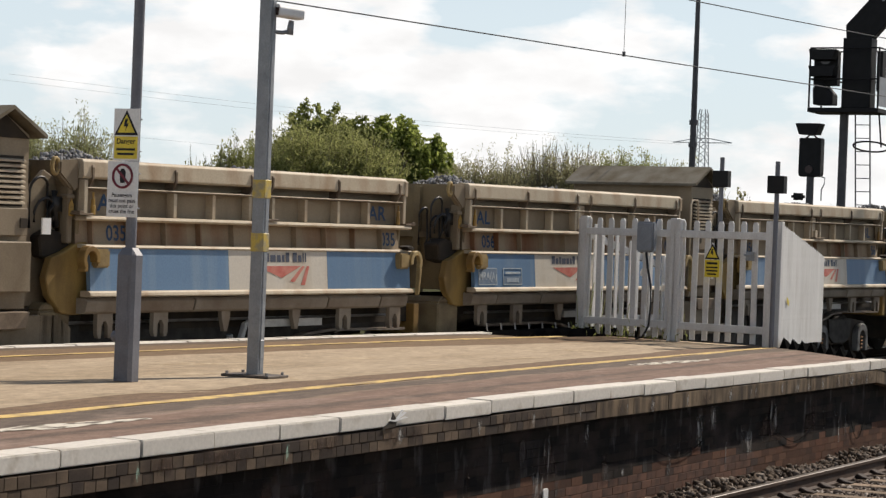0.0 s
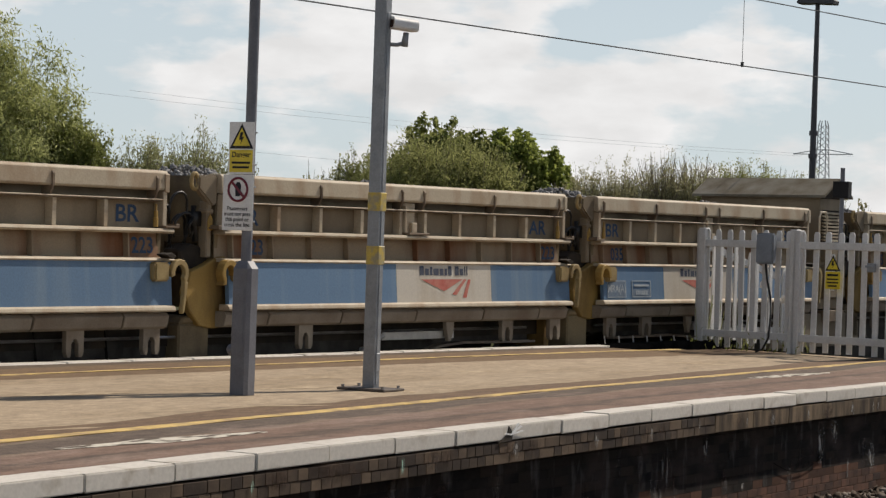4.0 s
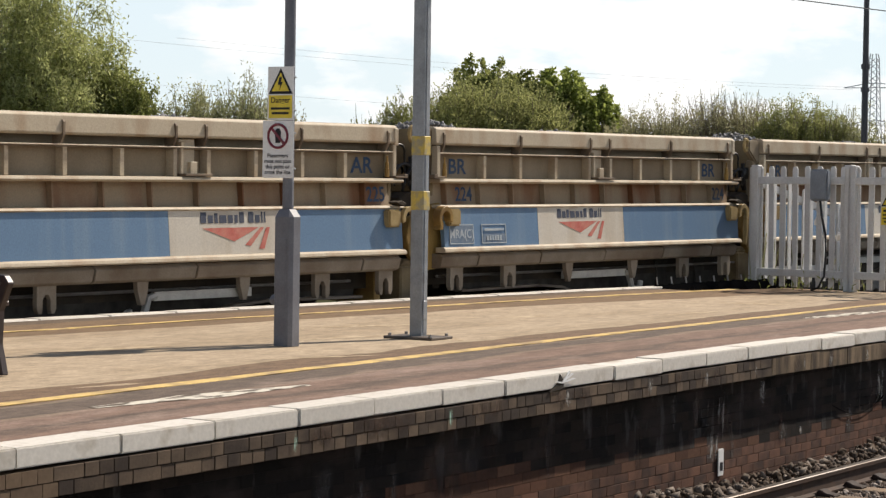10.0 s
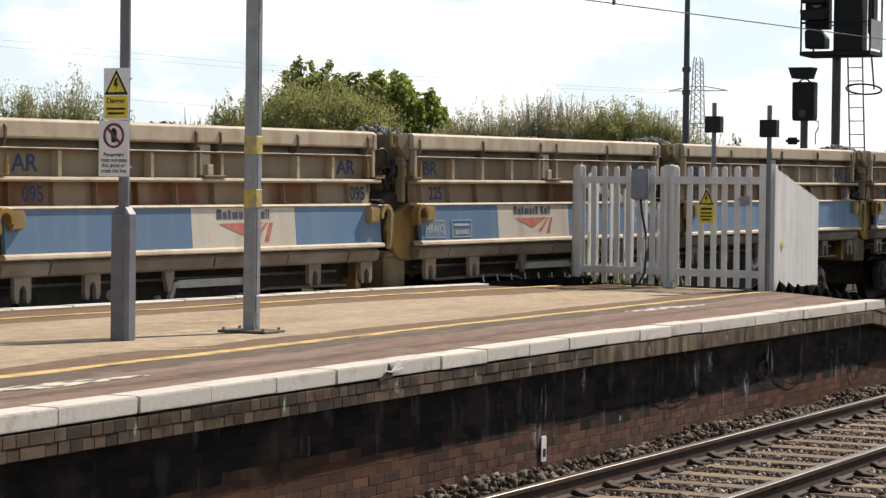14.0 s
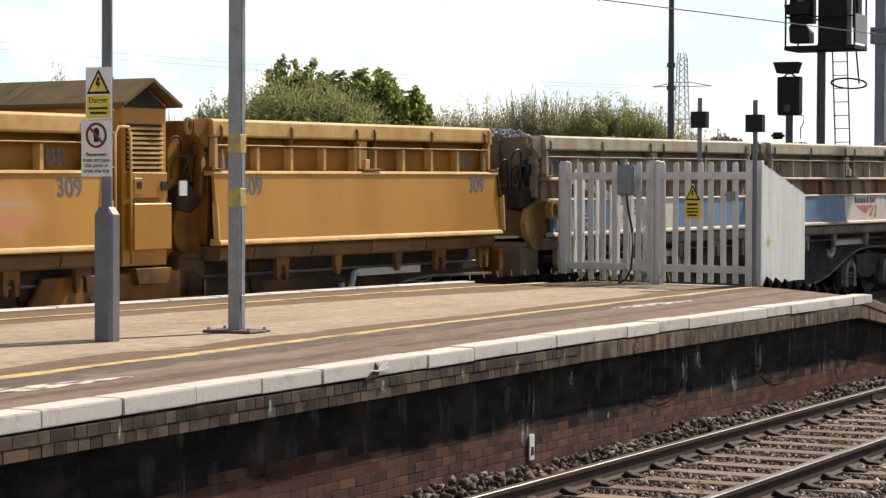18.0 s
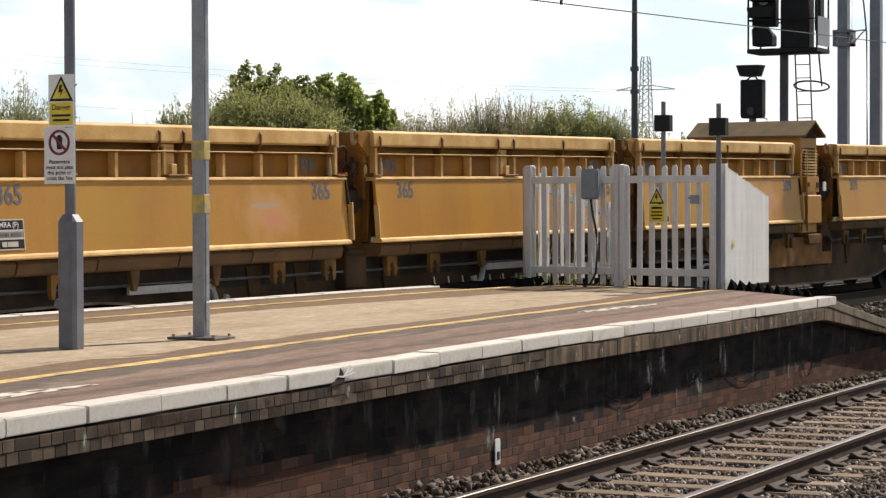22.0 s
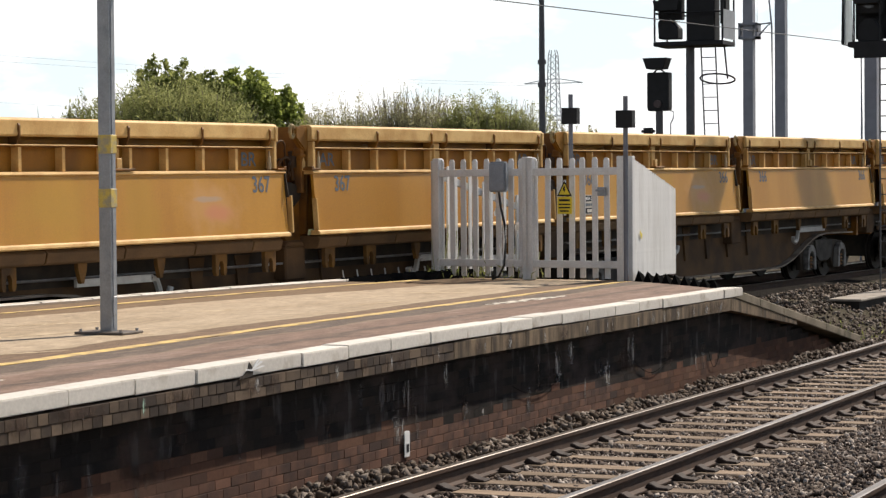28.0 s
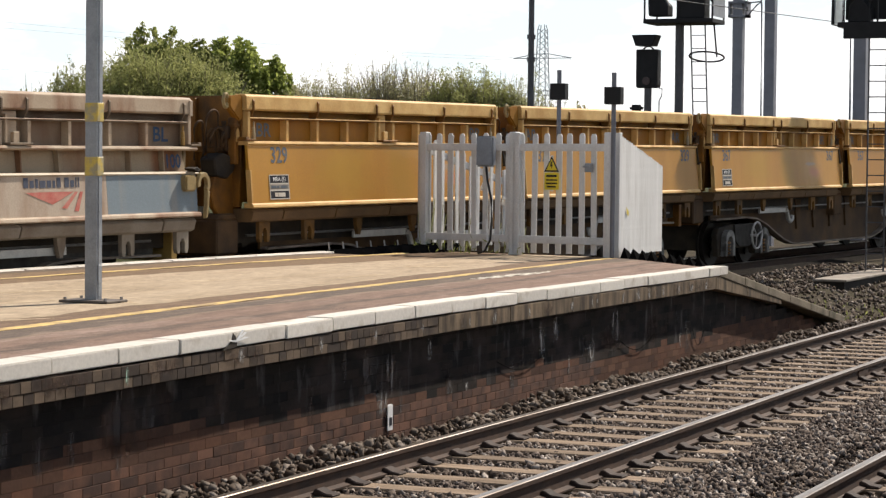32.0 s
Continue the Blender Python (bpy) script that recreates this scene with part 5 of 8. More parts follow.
def add_underframe(wagon, d, length, second):
    fr = part("underframe", d["frame"], wagon, "black grimy underframe")
    part("fishbelly_plate", d["belly"], wagon)
    part("belly_flange", d["flange"], wagon, "pale dusty flange")
    x = 5.4
    while x < length - 6.0:
        part("stiffener", d["stiff"], fr, "", Matrix.Translation((x, 0, 0)))
        x += 1.0
    part("end_beam", d["end_beam"], fr, "", Matrix.Translation((-0.05, 0, 0)))
    part("end_beam", d["end_beam"], fr, "", Matrix.Translation((length - 0.93, 0, 0)) @ Matrix.Rotation(math.pi, 4, "Z"))
    part("draw_bar", d["coupler"], fr, "", Matrix.Translation((-0.2, 0, 0)))
    part("brake_lever", d["lever"], fr, "pale brake lever", Matrix.Translation((4.25, 0, 0)) @ Matrix.Diagonal((-1, 1, 1, 1)))
    part("brake_lever", d["lever"], fr, "pale brake lever", Matrix.Translation((second + 3.05, 0, 0)))
    part("brake_pipe", d["pipe"], fr)
    for n_b, x in enumerate((2.4, length - 2.78)):
        b = part("bogie", d["bogie"], wagon, "dusty grey bogie", Matrix.Translation((x, 0, 0)))
        for s in (-0.9, 0.9):
            part("wheelset", d["wheelset"], b, "brown steel wheelset", Matrix.Translation((s, 0, 0.42)))
            part("axle_guide", d["axlebox"], b, "pale dusty axle guide", Matrix.Translation((s, 0, 0)))
            part("coil_spring", d["spring"], b, "rusty ochre spring", Matrix.Translation((s, 0, 0)))
        part("bolster_plate", d["bolster"], b)
        if n_b == 0:
            part("hand_brake_wheel", d["handwheel"], b, "pale hand brake wheel", Matrix.Translation((0.3, 0, -0.05)))


def add_generator(wagon, orange, x):
    """The narrow engine house with a gabled roof across the wagon."""
    paint = ORANGE if orange else CREAM
    roof_paint = mat("dirty roof", (0.17, 0.115, 0.05) if orange else (0.20, 0.185, 0.15), 0.85, dark=(0.10, 0.075, 0.04), scale=2.5)
    d = 0.76
    s = Shape().prism([(0, 1.26), (d, 1.26), (d, 3.06), (d / 2, 3.28), (0, 3.06)], "y", -1.22, 0.95)
    house = part("engine_house", s.mesh("engine_house", paint, 0.01), wagon, ("orange" if orange else "cream") + " engine house", Matrix.Translation((x, 0, 0)))
    roof = Shape()
    for a, b in (((-0.12, 3.03), (d / 2, 3.31)), ((d / 2, 3.31), (d + 0.12, 3.03))):
        roof.prism([a, b, (b[0], b[1] + 0.04), (a[0], a[1] + 0.04)], "y", -1.36, 1.05)
    part("roof", roof.mesh("roof", roof_paint), house, "dirty gabled roof")
    # a thin black sheet paints the roof's shadow on the gable
    part("gable_shadow_board", Shape().prism([(0.02, 3.02), (d - 0.02, 3.02), (d / 2, 3.26)], "y", -1.235, -1.222).mesh("gable_shadow_board", BLACK), house)
    for k in range(9):
        z = 2.35 + k * 0.054
        part("louvre", Shape().prism([(-1.222, z + 0.030), (-1.275, z + 0.012), (-1.275, z - 0.008), (-1.222, z + 0.005)], "x", 0.07, d - 0.1).mesh("louvre", ORANGE_RIM if orange else CREAM_RIM), house, "pale louvre slat")
    part("louvre_back", Shape().box(0.06, d - 0.09, -1.226, -1.221, 2.32, 2.84).mesh("louvre_back", BLACK), house)
    part("control_box", Shape().box(0.08, d - 0.08, -1.30, -1.22, 2.02, 2.30).box(0.10, 0.24, -1.31, -1.30, 2.06, 2.24).mesh("control_box", paint, 0.008), house)
    part("door", Shape().box(0.06, d - 0.05, -1.34, -1.22, 1.44, 1.96).mesh("door", paint, 0.012), house, "cabinet door")
    part("switch", Shape().box(0.14, 0.22, -1.315, -1.30, 2.12, 2.20).box(0.56, 0.66, -1.315, -1.30, 2.10, 2.2).mesh("switch", BLACK), house)
    part("step_box", Shape().prism([(0.08, 1.24), (0.72, 1.24), (0.66, 1.06), (0.14, 1.06)], "y", -1.34, -1.1).mesh("step_box", HANGER if orange else CREAM_DARK, 0.008), house)
    rail_bar = Shape().tube([(-0.28, -1.36, 1.3), (-0.28, -1.36, 2.72), (-0.22, -1.36, 2.80), (-0.06, -1.36, 2.80), (-0.02, -1.36, 2.7), (-0.02, -1.36, 1.3)], 0.018, 6)
    part("grab_rail", rail_bar.mesh("grab_rail", ORANGE_RIM if orange else CREAM_RIM, smooth=True), house)
    part("notice_plate", Shape().box(0.90, 1.03, -1.3, -1.28, 2.04, 2.21).mesh("notice_plate", SIGN_WHITE), house, "small white notice plate")
    apron = [(-1.3, 1.18), (1.25, 1.20), (1.45, 1.05), (1.45, 0.66), (-1.6, 0.66), (-1.5, 0.9)]
    part("frame_apron", Shape().prism(apron[::-1], "y", -1.24, -1.18).mesh("frame_apron", ORANGE_DARK if orange else CREAM, 0.01), house, "grimy frame apron")
    part("bulkhead", Shape().prism([(d + 0.06, 1.28), (d + 0.60, 1.28), (d + 0.60, 2.62), (d + 0.40, 2.72), (d + 0.06, 2.40)], "y", -1.06, -1.0).mesh("bulkhead", ORANGE_WALL if orange else CREAM, 0.01), house)


def marked_paint(LB):
    """The orange door paint with golden weathering, a bleached patch, a pink smear and a grey worn bar on it."""
    m = ORANGE.copy()
    m.name = "orange paint with faded marks"
    n, l = m.node_tree.nodes, m.node_tree.links
    base = n["Principled BSDF"].inputs["Base Color"]
    tc, rub = n.new("ShaderNodeTexCoord"), n.new("ShaderNodeTexNoise")
    rub.inputs["Scale"].default_value = 3.5
    rub.inputs["Detail"].default_value = 4
    l.new(tc.outputs["Object"], rub.inputs["Vector"])

    def mark(x, z, rx, rz, most, color, hard):
        mp, far = n.new("ShaderNodeMapping"), n.new("ShaderNodeVectorMath")
        mp.inputs["Scale"].default_value = (1 / rx, 0, 1 / rz)
        mp.inputs["Location"].default_value = (-x / rx, 0, -z / rz)
        far.operation = "LENGTH"
        total, fade, mix = n.new("ShaderNodeMath"), n.new("ShaderNodeMapRange"), n.new("ShaderNodeMix")
        total.operation = "MULTIPLY_ADD"
        total.inputs[1].default_value = 1.1
        fade.interpolation_type = "SMOOTHSTEP"
        fade.inputs["From Min"].default_value, fade.inputs["From Max"].default_value = 1.55, 1.55 - hard
        fade.inputs["To Max"].default_value = most
        mix.data_type = "RGBA"
        mix.inputs["B"].default_value = (*color, 1)
        l.new(tc.outputs["Object"], mp.inputs["Vector"])
        l.new(mp.outputs["Vector"], far.inputs[0])
        l.new(rub.outputs["Fac"], total.inputs[0])
        l.new(far.outputs["Value"], total.inputs[2])
        l.new(total.outputs["Value"], fade.inputs["Value"])
        l.new(fade.outputs["Result"], mix.inputs["Factor"])
        l.new(base.links[0].from_socket, mix.inputs["A"])
        l.new(mix.outputs["Result"], base)

    mark(LB * 0.33, 1.85, 1.0, 0.6, 0.6, (0.40, 0.222, 0.010), 0.8)
    mark(LB * 0.56, 1.80, 0.5, 0.7, 0.6, (0.38, 0.205, 0.008), 0.7)
    mark(LB * 0.775, 1.80, 0.75, 0.42, 0.75, (0.50, 0.265, 0.085), 0.7)
    mark(LB * 0.79, 1.72, 0.45, 0.15, 0.7, (0.52, 0.19, 0.10), 0.8)
    mark(LB * 0.765, 1.90, 0.42, 0.045, 0.6, (0.36, 0.30, 0.25), 0.7)
    return m


CHALKY = mat("chalky data plate", (0.32, 0.30, 0.26), 0.7, dark=(0.2, 0.18, 0.15), scale=14, bump=0)
MESHES = {(o, n): tipper_meshes(o, n) for o in (False, True) for n in (SHORT, LONG)}
WAGONS = []
wagon_seed = 40
# from the rear: number, left body letters, right body letters, colour, engine house, offset of its left end along the world's x
TRAIN = (
    ("100", "AL", "BL", False, False, -76.42, "MRA(D)"), ("329", "BR", "AR", True, False, -60.8, ""), ("367", "BR", "AR", True, False, -45.6, ""),
    ("366", "BR", "AR", True, False, -30.4, ""), ("365", "BR", "AR", True, False, -15.20, ""), ("309", "BR", "AR", True, True, 0.0, ""),
    ("095", "BR", "AR", False, False, 15.8, "MRA(A)"), ("225", "BR", "AR", False, False, 31.08, "MRA(C)"), ("224", "BR", "AR", False, False, 46.2, "MRA(C)"),
    ("223", "BR", "AR", False, False, 61.4, "MRA(C)"), ("035", "BR", "AR", False, True, 76.6, "MRA(A)"), ("056", "AL", "BL", False, True, 92.4, "MRA(A)"),
    ("", "AL", "BL", False, False, 108.2, ""), ("", "AL", "BL", False, False, 123.4, ""),
)
for number, left, right, orange, engine, offset, code in TRAIN:
    second = GEN_PITCH if engine else PITCH
    length = second + PITCH
    look_words = "orange" if orange else "weathered cream and blue"
    wagon = thing("ballast_wagon", look_words + " side-tipping ballast wagon " + ("with an engine house" if engine else "loaded with grey stone"), "wagon", wagon_pose(offset), group="ballast train")
    wagon_seed += 2
    LB = SHORT if engine else LONG
    ride = 0.075 if orange else 0.0
    if number == "100":
        MESHES[(orange, LB, "worn")] = tipper_meshes(orange, LB, True)
    body_set = MESHES[(orange, LB, "worn")] if number == "100" else MESHES[(orange, LB)]
    b1 = add_body(wagon, body_set, orange, LB, 0.0, 0, wagon_seed, ride)
    b2 = add_body(wagon, body_set, orange, LB, second - (0.03 if engine else 0), 1, wagon_seed + 1, ride)
    if (orange, second) not in MESHES:
        MESHES[(orange, second)] = underframe_meshes(orange, length)
    add_underframe(wagon, MESHES[(orange, second)], length, second)
    if engine:
        add_generator(wagon, orange, LB + 0.66)
    for body, letters in ((b1, left), (b2, right)):
        if number:
            for x, xn in ((0.62, 0.70), (LB - 0.42, LB - 0.42 if orange else LB - 0.22)):
                lettering(body, orange, x, 2.385, letters, 0.25)
                lettering(body, orange, xn, 2.06, number, 0.29 if orange else 0.235)
    if code:
        data_panel(b1, orange, 0.44, code)
    if orange:
        data_panel(b1, orange, 0.66, "MRA (D)" if engine else "MRA (F)")
    WAGONS.append((wagon, offset))


# ---- things on the platform ----
def danger_triangle(parent, size, x=0.0, z=0.0):
    """A yellow warning triangle with a black border and bolt, flat in the xz plane."""
    h = size * 0.87
    part("triangle_border", Shape().prism([(x - size / 2, z), (x + size / 2, z), (x, z + h)], "y", -0.004, -0.001).mesh("triangle_border", LETTER_BLACK), parent, "black triangle border")
    k = 0.72
    zc = z + h * 0.105
    part("triangle_field", Shape().prism([(x - size / 2 * k, zc), (x + size / 2 * k, zc), (x, zc + h * k)], "y", -0.0065, -0.004).mesh("triangle_field", SIGN_YELLOW), parent, "yellow triangle field")
    b = size * 0.72
    bolt = [(-0.06, 0.62), (0.10, 0.62), (0.02, 0.38), (0.14, 0.40), (-0.04, 0.02), (0.0, 0.26), (-0.14, 0.24)]
    part("bolt_mark", Shape().prism([(x + p * b, zc + h * 0.04 + q * b) for p, q in bolt], "y", -0.009, -0.0065).mesh("bolt_mark", LETTER_BLACK), parent, "black lightning bolt")


def notice_post():
    post = thing("notice_post", "grey steel post with a boxed base and two safety signs", "sign post", pose(14.94, 10.55, ZP))
    base = Shape().prism([(-0.075, -0.065), (-0.045, -0.09), (0.045, -0.09), (0.075, -0.065), (0.075, 0.065), (0.045, 0.09), (-0.045, 0.09), (-0.075, 0.065)], "z", 0, 1.02)
    base.face_set([(-0.075, -0.065, 1.02), (-0.045, -0.09, 1.02), (0.045, -0.09, 1.02), (0.075, -0.065, 1.02), (0.075, 0.065, 1.02), (0.045, 0.09, 1.02), (-0.045, 0.09, 1.02), (-0.075, 0.065, 1.02),
                   (-0.045, -0.045, 1.08), (0.045, -0.045, 1.08), (0.045, 0.045, 1.08), (-0.045, 0.045, 1.08)],
                  [(0, 1, 8), (1, 2, 9, 8), (2, 3, 9), (3, 4, 10, 9), (4, 5, 10), (5, 6, 11, 10), (6, 7, 11), (7, 0, 8, 11), (8, 9, 10, 11)])
    part("base_box", base.mesh("base_box", GREY_PAINT), post, "grey base casing")
    part("base_door", Shape().box(-0.081, -0.074, -0.045, 0.045, 0.32, 0.85).mesh("base_door", GREY_PAINT, 0.003), post)
    part("lock_boss", Shape().disc(-0.02, 0.095, 0.36, 0.045, "y", -0.02, 0.03, 12).mesh("lock_boss", GREY_PAINT, 0.008), post)
    part("pole", Shape().disc(0, 0, 1.05, 0.044, "z", 0, 4.3, 18).mesh("pole", GREY_PAINT, smooth=False), post, "dark grey round pole")
    face = pose(-0.075, 0.03, 0, 0, 0, -90)
    top = part("danger_sign", Shape().box(-0.125, 0.125, -0.002, 0.003, 1.78, 2.20).mesh("danger_sign", SIGN_WHITE, 0.0015), post, "white sign with a yellow danger triangle", face)
    danger_triangle(top, 0.232, 0, 1.985)
    part("yellow_field", Shape().box(-0.112, 0.112, -0.004, -0.002, 1.795, 1.975).mesh("yellow_field", SIGN_YELLOW), top, "yellow text field")
    part("lettering", words("Danger", 0.062, LETTER_BLACK), top, "the word Danger", pose(0, -0.0055, 1.935))
    part("small_print", Shape().box(-0.09, 0.09, -0.006, -0.004, 1.862, 1.88).box(-0.08, 0.08, -0.006, -0.004, 1.825, 1.843).mesh("small_print", LETTER_BLACK), top)
    low = part("passenger_sign", Shape().box(-0.148, 0.148, -0.002, 0.003, 1.325, 1.775).mesh("passenger_sign", SIGN_WHITE, 0.0015), post, "white prohibition sign with a red ring", pose(-0.075, 0.05, 0, 0, 0, -90))
    ring = Shape().tube([(0.092 * math.cos(a), -0.004, 1.655 + 0.092 * math.sin(a)) for a in [2 * math.pi * k / 32 for k in range(32)]], 0.011, 6, True)
    part("red_ring", ring.mesh("red_ring", SIGN_RED, smooth=True), low, "dark red ring")
    part("dark_mark", Shape().prism([(-0.022, 1.60), (0.022, 1.60), (0.03, 1.69), (0.012, 1.715), (-0.012, 1.715), (-0.03, 1.69)], "y", -0.005, -0.002).mesh("dark_mark", LETTER_BLACK), low, "plain dark mark")
    part("slash", Shape().prism([(-0.075, 1.715), (-0.06, 1.73), (0.075, 1.595), (0.06, 1.58)], "y", -0.0085, -0.005).mesh("slash", SIGN_RED), low, "dark red slash")
    part("lettering", words("Passengers\nmust not pass\nthis point or\ncross the line", 0.046, LETTER_BLACK, 0.95), low, "four lines of black text", pose(0, -0.004, 1.435))
    for z in (1.4, 1.68, 1.86, 2.12):
        part("clip", Shape().tube([(0.052 * math.cos(a), 0.052 * math.sin(a), z) for a in [2 * math.pi * k / 14 for k in range(14)]], 0.008, 5, True).mesh("clip", GALV), post)


def lamp_post():
    post = thing("camera_post", "galvanised square steel post with yellow bands and a camera", "post", pose(16.47, 10.28, ZP))
    hx, hy, top = 0.046, 0.058, 3.65
    beam = [(-hx, -hy), (hx, -hy), (hx, -hy + 0.03), (hx - 0.02, -hy + 0.035), (hx - 0.02, hy - 0.035), (hx, hy - 0.03), (hx, hy), (-hx, hy)]
    part("column", Shape().prism(beam, "z", 0.02, top).mesh("column", GALV, 0.003), post)
    part("column_strip", Shape().box(-0.02, 0.02, -hy - 0.006, -hy, 0.05, top - 0.4).mesh("column_strip", GALV, 0.002), post)
    for z in (1.08, 1.54):
        part("yellow_band", Shape().box(-hx - 0.004, hx + 0.004, -hy - 0.010, hy + 0.004, z, z + 0.16).mesh("yellow_band", YELLOW, 0.004), post, "worn yellow paint band")
    part("base_plate", Shape().box(-0.17, 0.17, -0.24, 0.24, 0, 0.022).mesh("base_plate", mat("dusty base plate", (0.12, 0.10, 0.085), 0.7, scale=8), 0.005), post)
    for x in (-0.13, 0.13):
        for y in (-0.2, 0.2):
            part("bolt", Shape().disc(x, y, 0.02, 0.014, "z", 0, 0.025, 8).mesh("bolt", STEEL), post)
    part("cover_plate", Shape().box(-0.03, 0.03, -hy - 0.012, -hy, 0.16, 0.32).mesh("cover_plate", GALV, 0.004), post)
    arm = Shape().tube([(0.03, -0.04, 2.98), (0.10, -0.09, 2.98), (0.15, -0.13, 3.0)], 0.018, 7).tube([(0.15, -0.13, 2.97), (0.16, -0.14, 3.09)], [0.034, 0.024], 8)
    part("camera_bracket", arm.mesh("camera_bracket", GALV, smooth=True), post)
    n = 12
    half = [(0.105 * math.cos(math.pi * k / n), 0.085 * math.sin(math.pi * k / n) + 0.04) for k in range(n + 1)] + [(-0.105, -0.02), (-0.085, -0.05), (0.085, -0.05), (0.105, -0.02)]
    house = part("camera_housing", Shape().prism(half, "x", -0.19, 0.21).mesh("camera_housing", SIGN_WHITE, 0.006), post, "white camera housing", pose(0.13, -0.12, 3.14, 0, 3, -28) @ Matrix.Diagonal((0.62, 0.62, 0.62, 1)))
    part("camera_window", Shape().box(-0.199, -0.19, -0.07, 0.07, -0.035, 0.075).mesh("camera_window", mat("brown camera window", (0.06, 0.03, 0.02), 0.2, bump=0)), house)


def bench():
    b = thing("bench", "dark stained wooden slatted bench with iron end frames", "bench", pose(11.44, 10.55, ZP))
    end = Shape().prism([(y - 0.3, z) for y, z in [(0.0, 0), (0.12, 0), (0.16, 0.06), (0.12, 0.10), (0.10, 0.3), (0.12, 0.42), (0.5, 0.42), (0.55, 0.1), (0.52, 0.04), (0.54, 0), (0.66, 0), (0.67, 0.05), (0.63, 0.3), (0.62, 0.45), (0.68, 0.85), (0.63, 0.86), (0.56, 0.5), (0.1, 0.48), (0.03, 0.60), (0.52, 0.64), (0.52, 0.68), (0.0, 0.65), (-0.04, 0.60), (0.04, 0.42), (0.05, 0.2)]], "x", -0.03, 0.03)
    me = end.mesh("end_frame", IRON, 0.006)
    for x in (-0.05, -1.45):
        part("end_frame", me, b, "black iron end frame", pose(x, 0, 0))
    slat = Shape().box(-1.55, 0.08, -0.04, 0.04, -0.016, 0.016).mesh("slat", WOOD_DARK, 0.006)
    for k in range(5):
        part("slat", slat, b, at=pose(0, -0.17 + k * 0.09, 0.46))
    for k in range(3):
        part("slat", slat, b, at=pose(0, 0.335 + k * 0.012, 0.58 + k * 0.115, 82))


FENCE_A, FENCE_B = Vector((29.08, 12.75, ZP)), Vector((28.36, 9.68, ZP))


def paling_mesh(height, width=0.085):
    w = width / 2
    return Shape().prism([(-w, 0.04), (w, 0.04), (w, height - 0.035), (w * 0.55, height), (-w * 0.55, height), (-w, height - 0.035)], "y", -0.012, 0.012).mesh("paling", FENCE_WHITE, 0.003 if width < 0.1 else 0.0)


def fence(name, label, a, b, height, spacing, drop=0.0, posts=(0.0, 1.0), width=0.085, rails=(0.17, 1.42), jitter=1.0):
    """Palings nailed to two rails between posts; local x runs along it."""
    d = b - a
    length = d.length
    f = thing(name, label, "fence", Matrix.Translation(a) @ Matrix.Rotation(math.atan2(d.y, d.x), 4, "Z"), group="platform end fence")
    n = max(2, round(length / spacing))
    pm = paling_mesh(height, width)
    for k in range(n):
        x = (k + 0.5) * length / n + jitter * random.uniform(-0.008, 0.008)
        h = drop * x / length
        me = pm if not drop else paling_mesh(height - h, width)
        part("paling", me, f, at=pose(x, jitter * random.uniform(-0.003, 0.003), random.uniform(-0.012, 0.0), 0, jitter * random.uniform(-0.6, 0.6), 0))
    for z in rails:
        part("rail", Shape().prism([(0, z), (length, z - (drop if z > 1 else 0)), (length, z + 0.10 - (drop if z > 1 else 0)), (0, z + 0.10)], "y", 0.014, 0.06).mesh("rail", FENCE_WHITE, 0.004), f)
    for p in posts:
        part("post", Shape().box(-0.055, 0.055, -0.035, 0.075, 0.0, height - drop * p + 0.01).mesh("post", FENCE_WHITE, 0.008), f, at=pose(length * p, 0, 0))
    return f


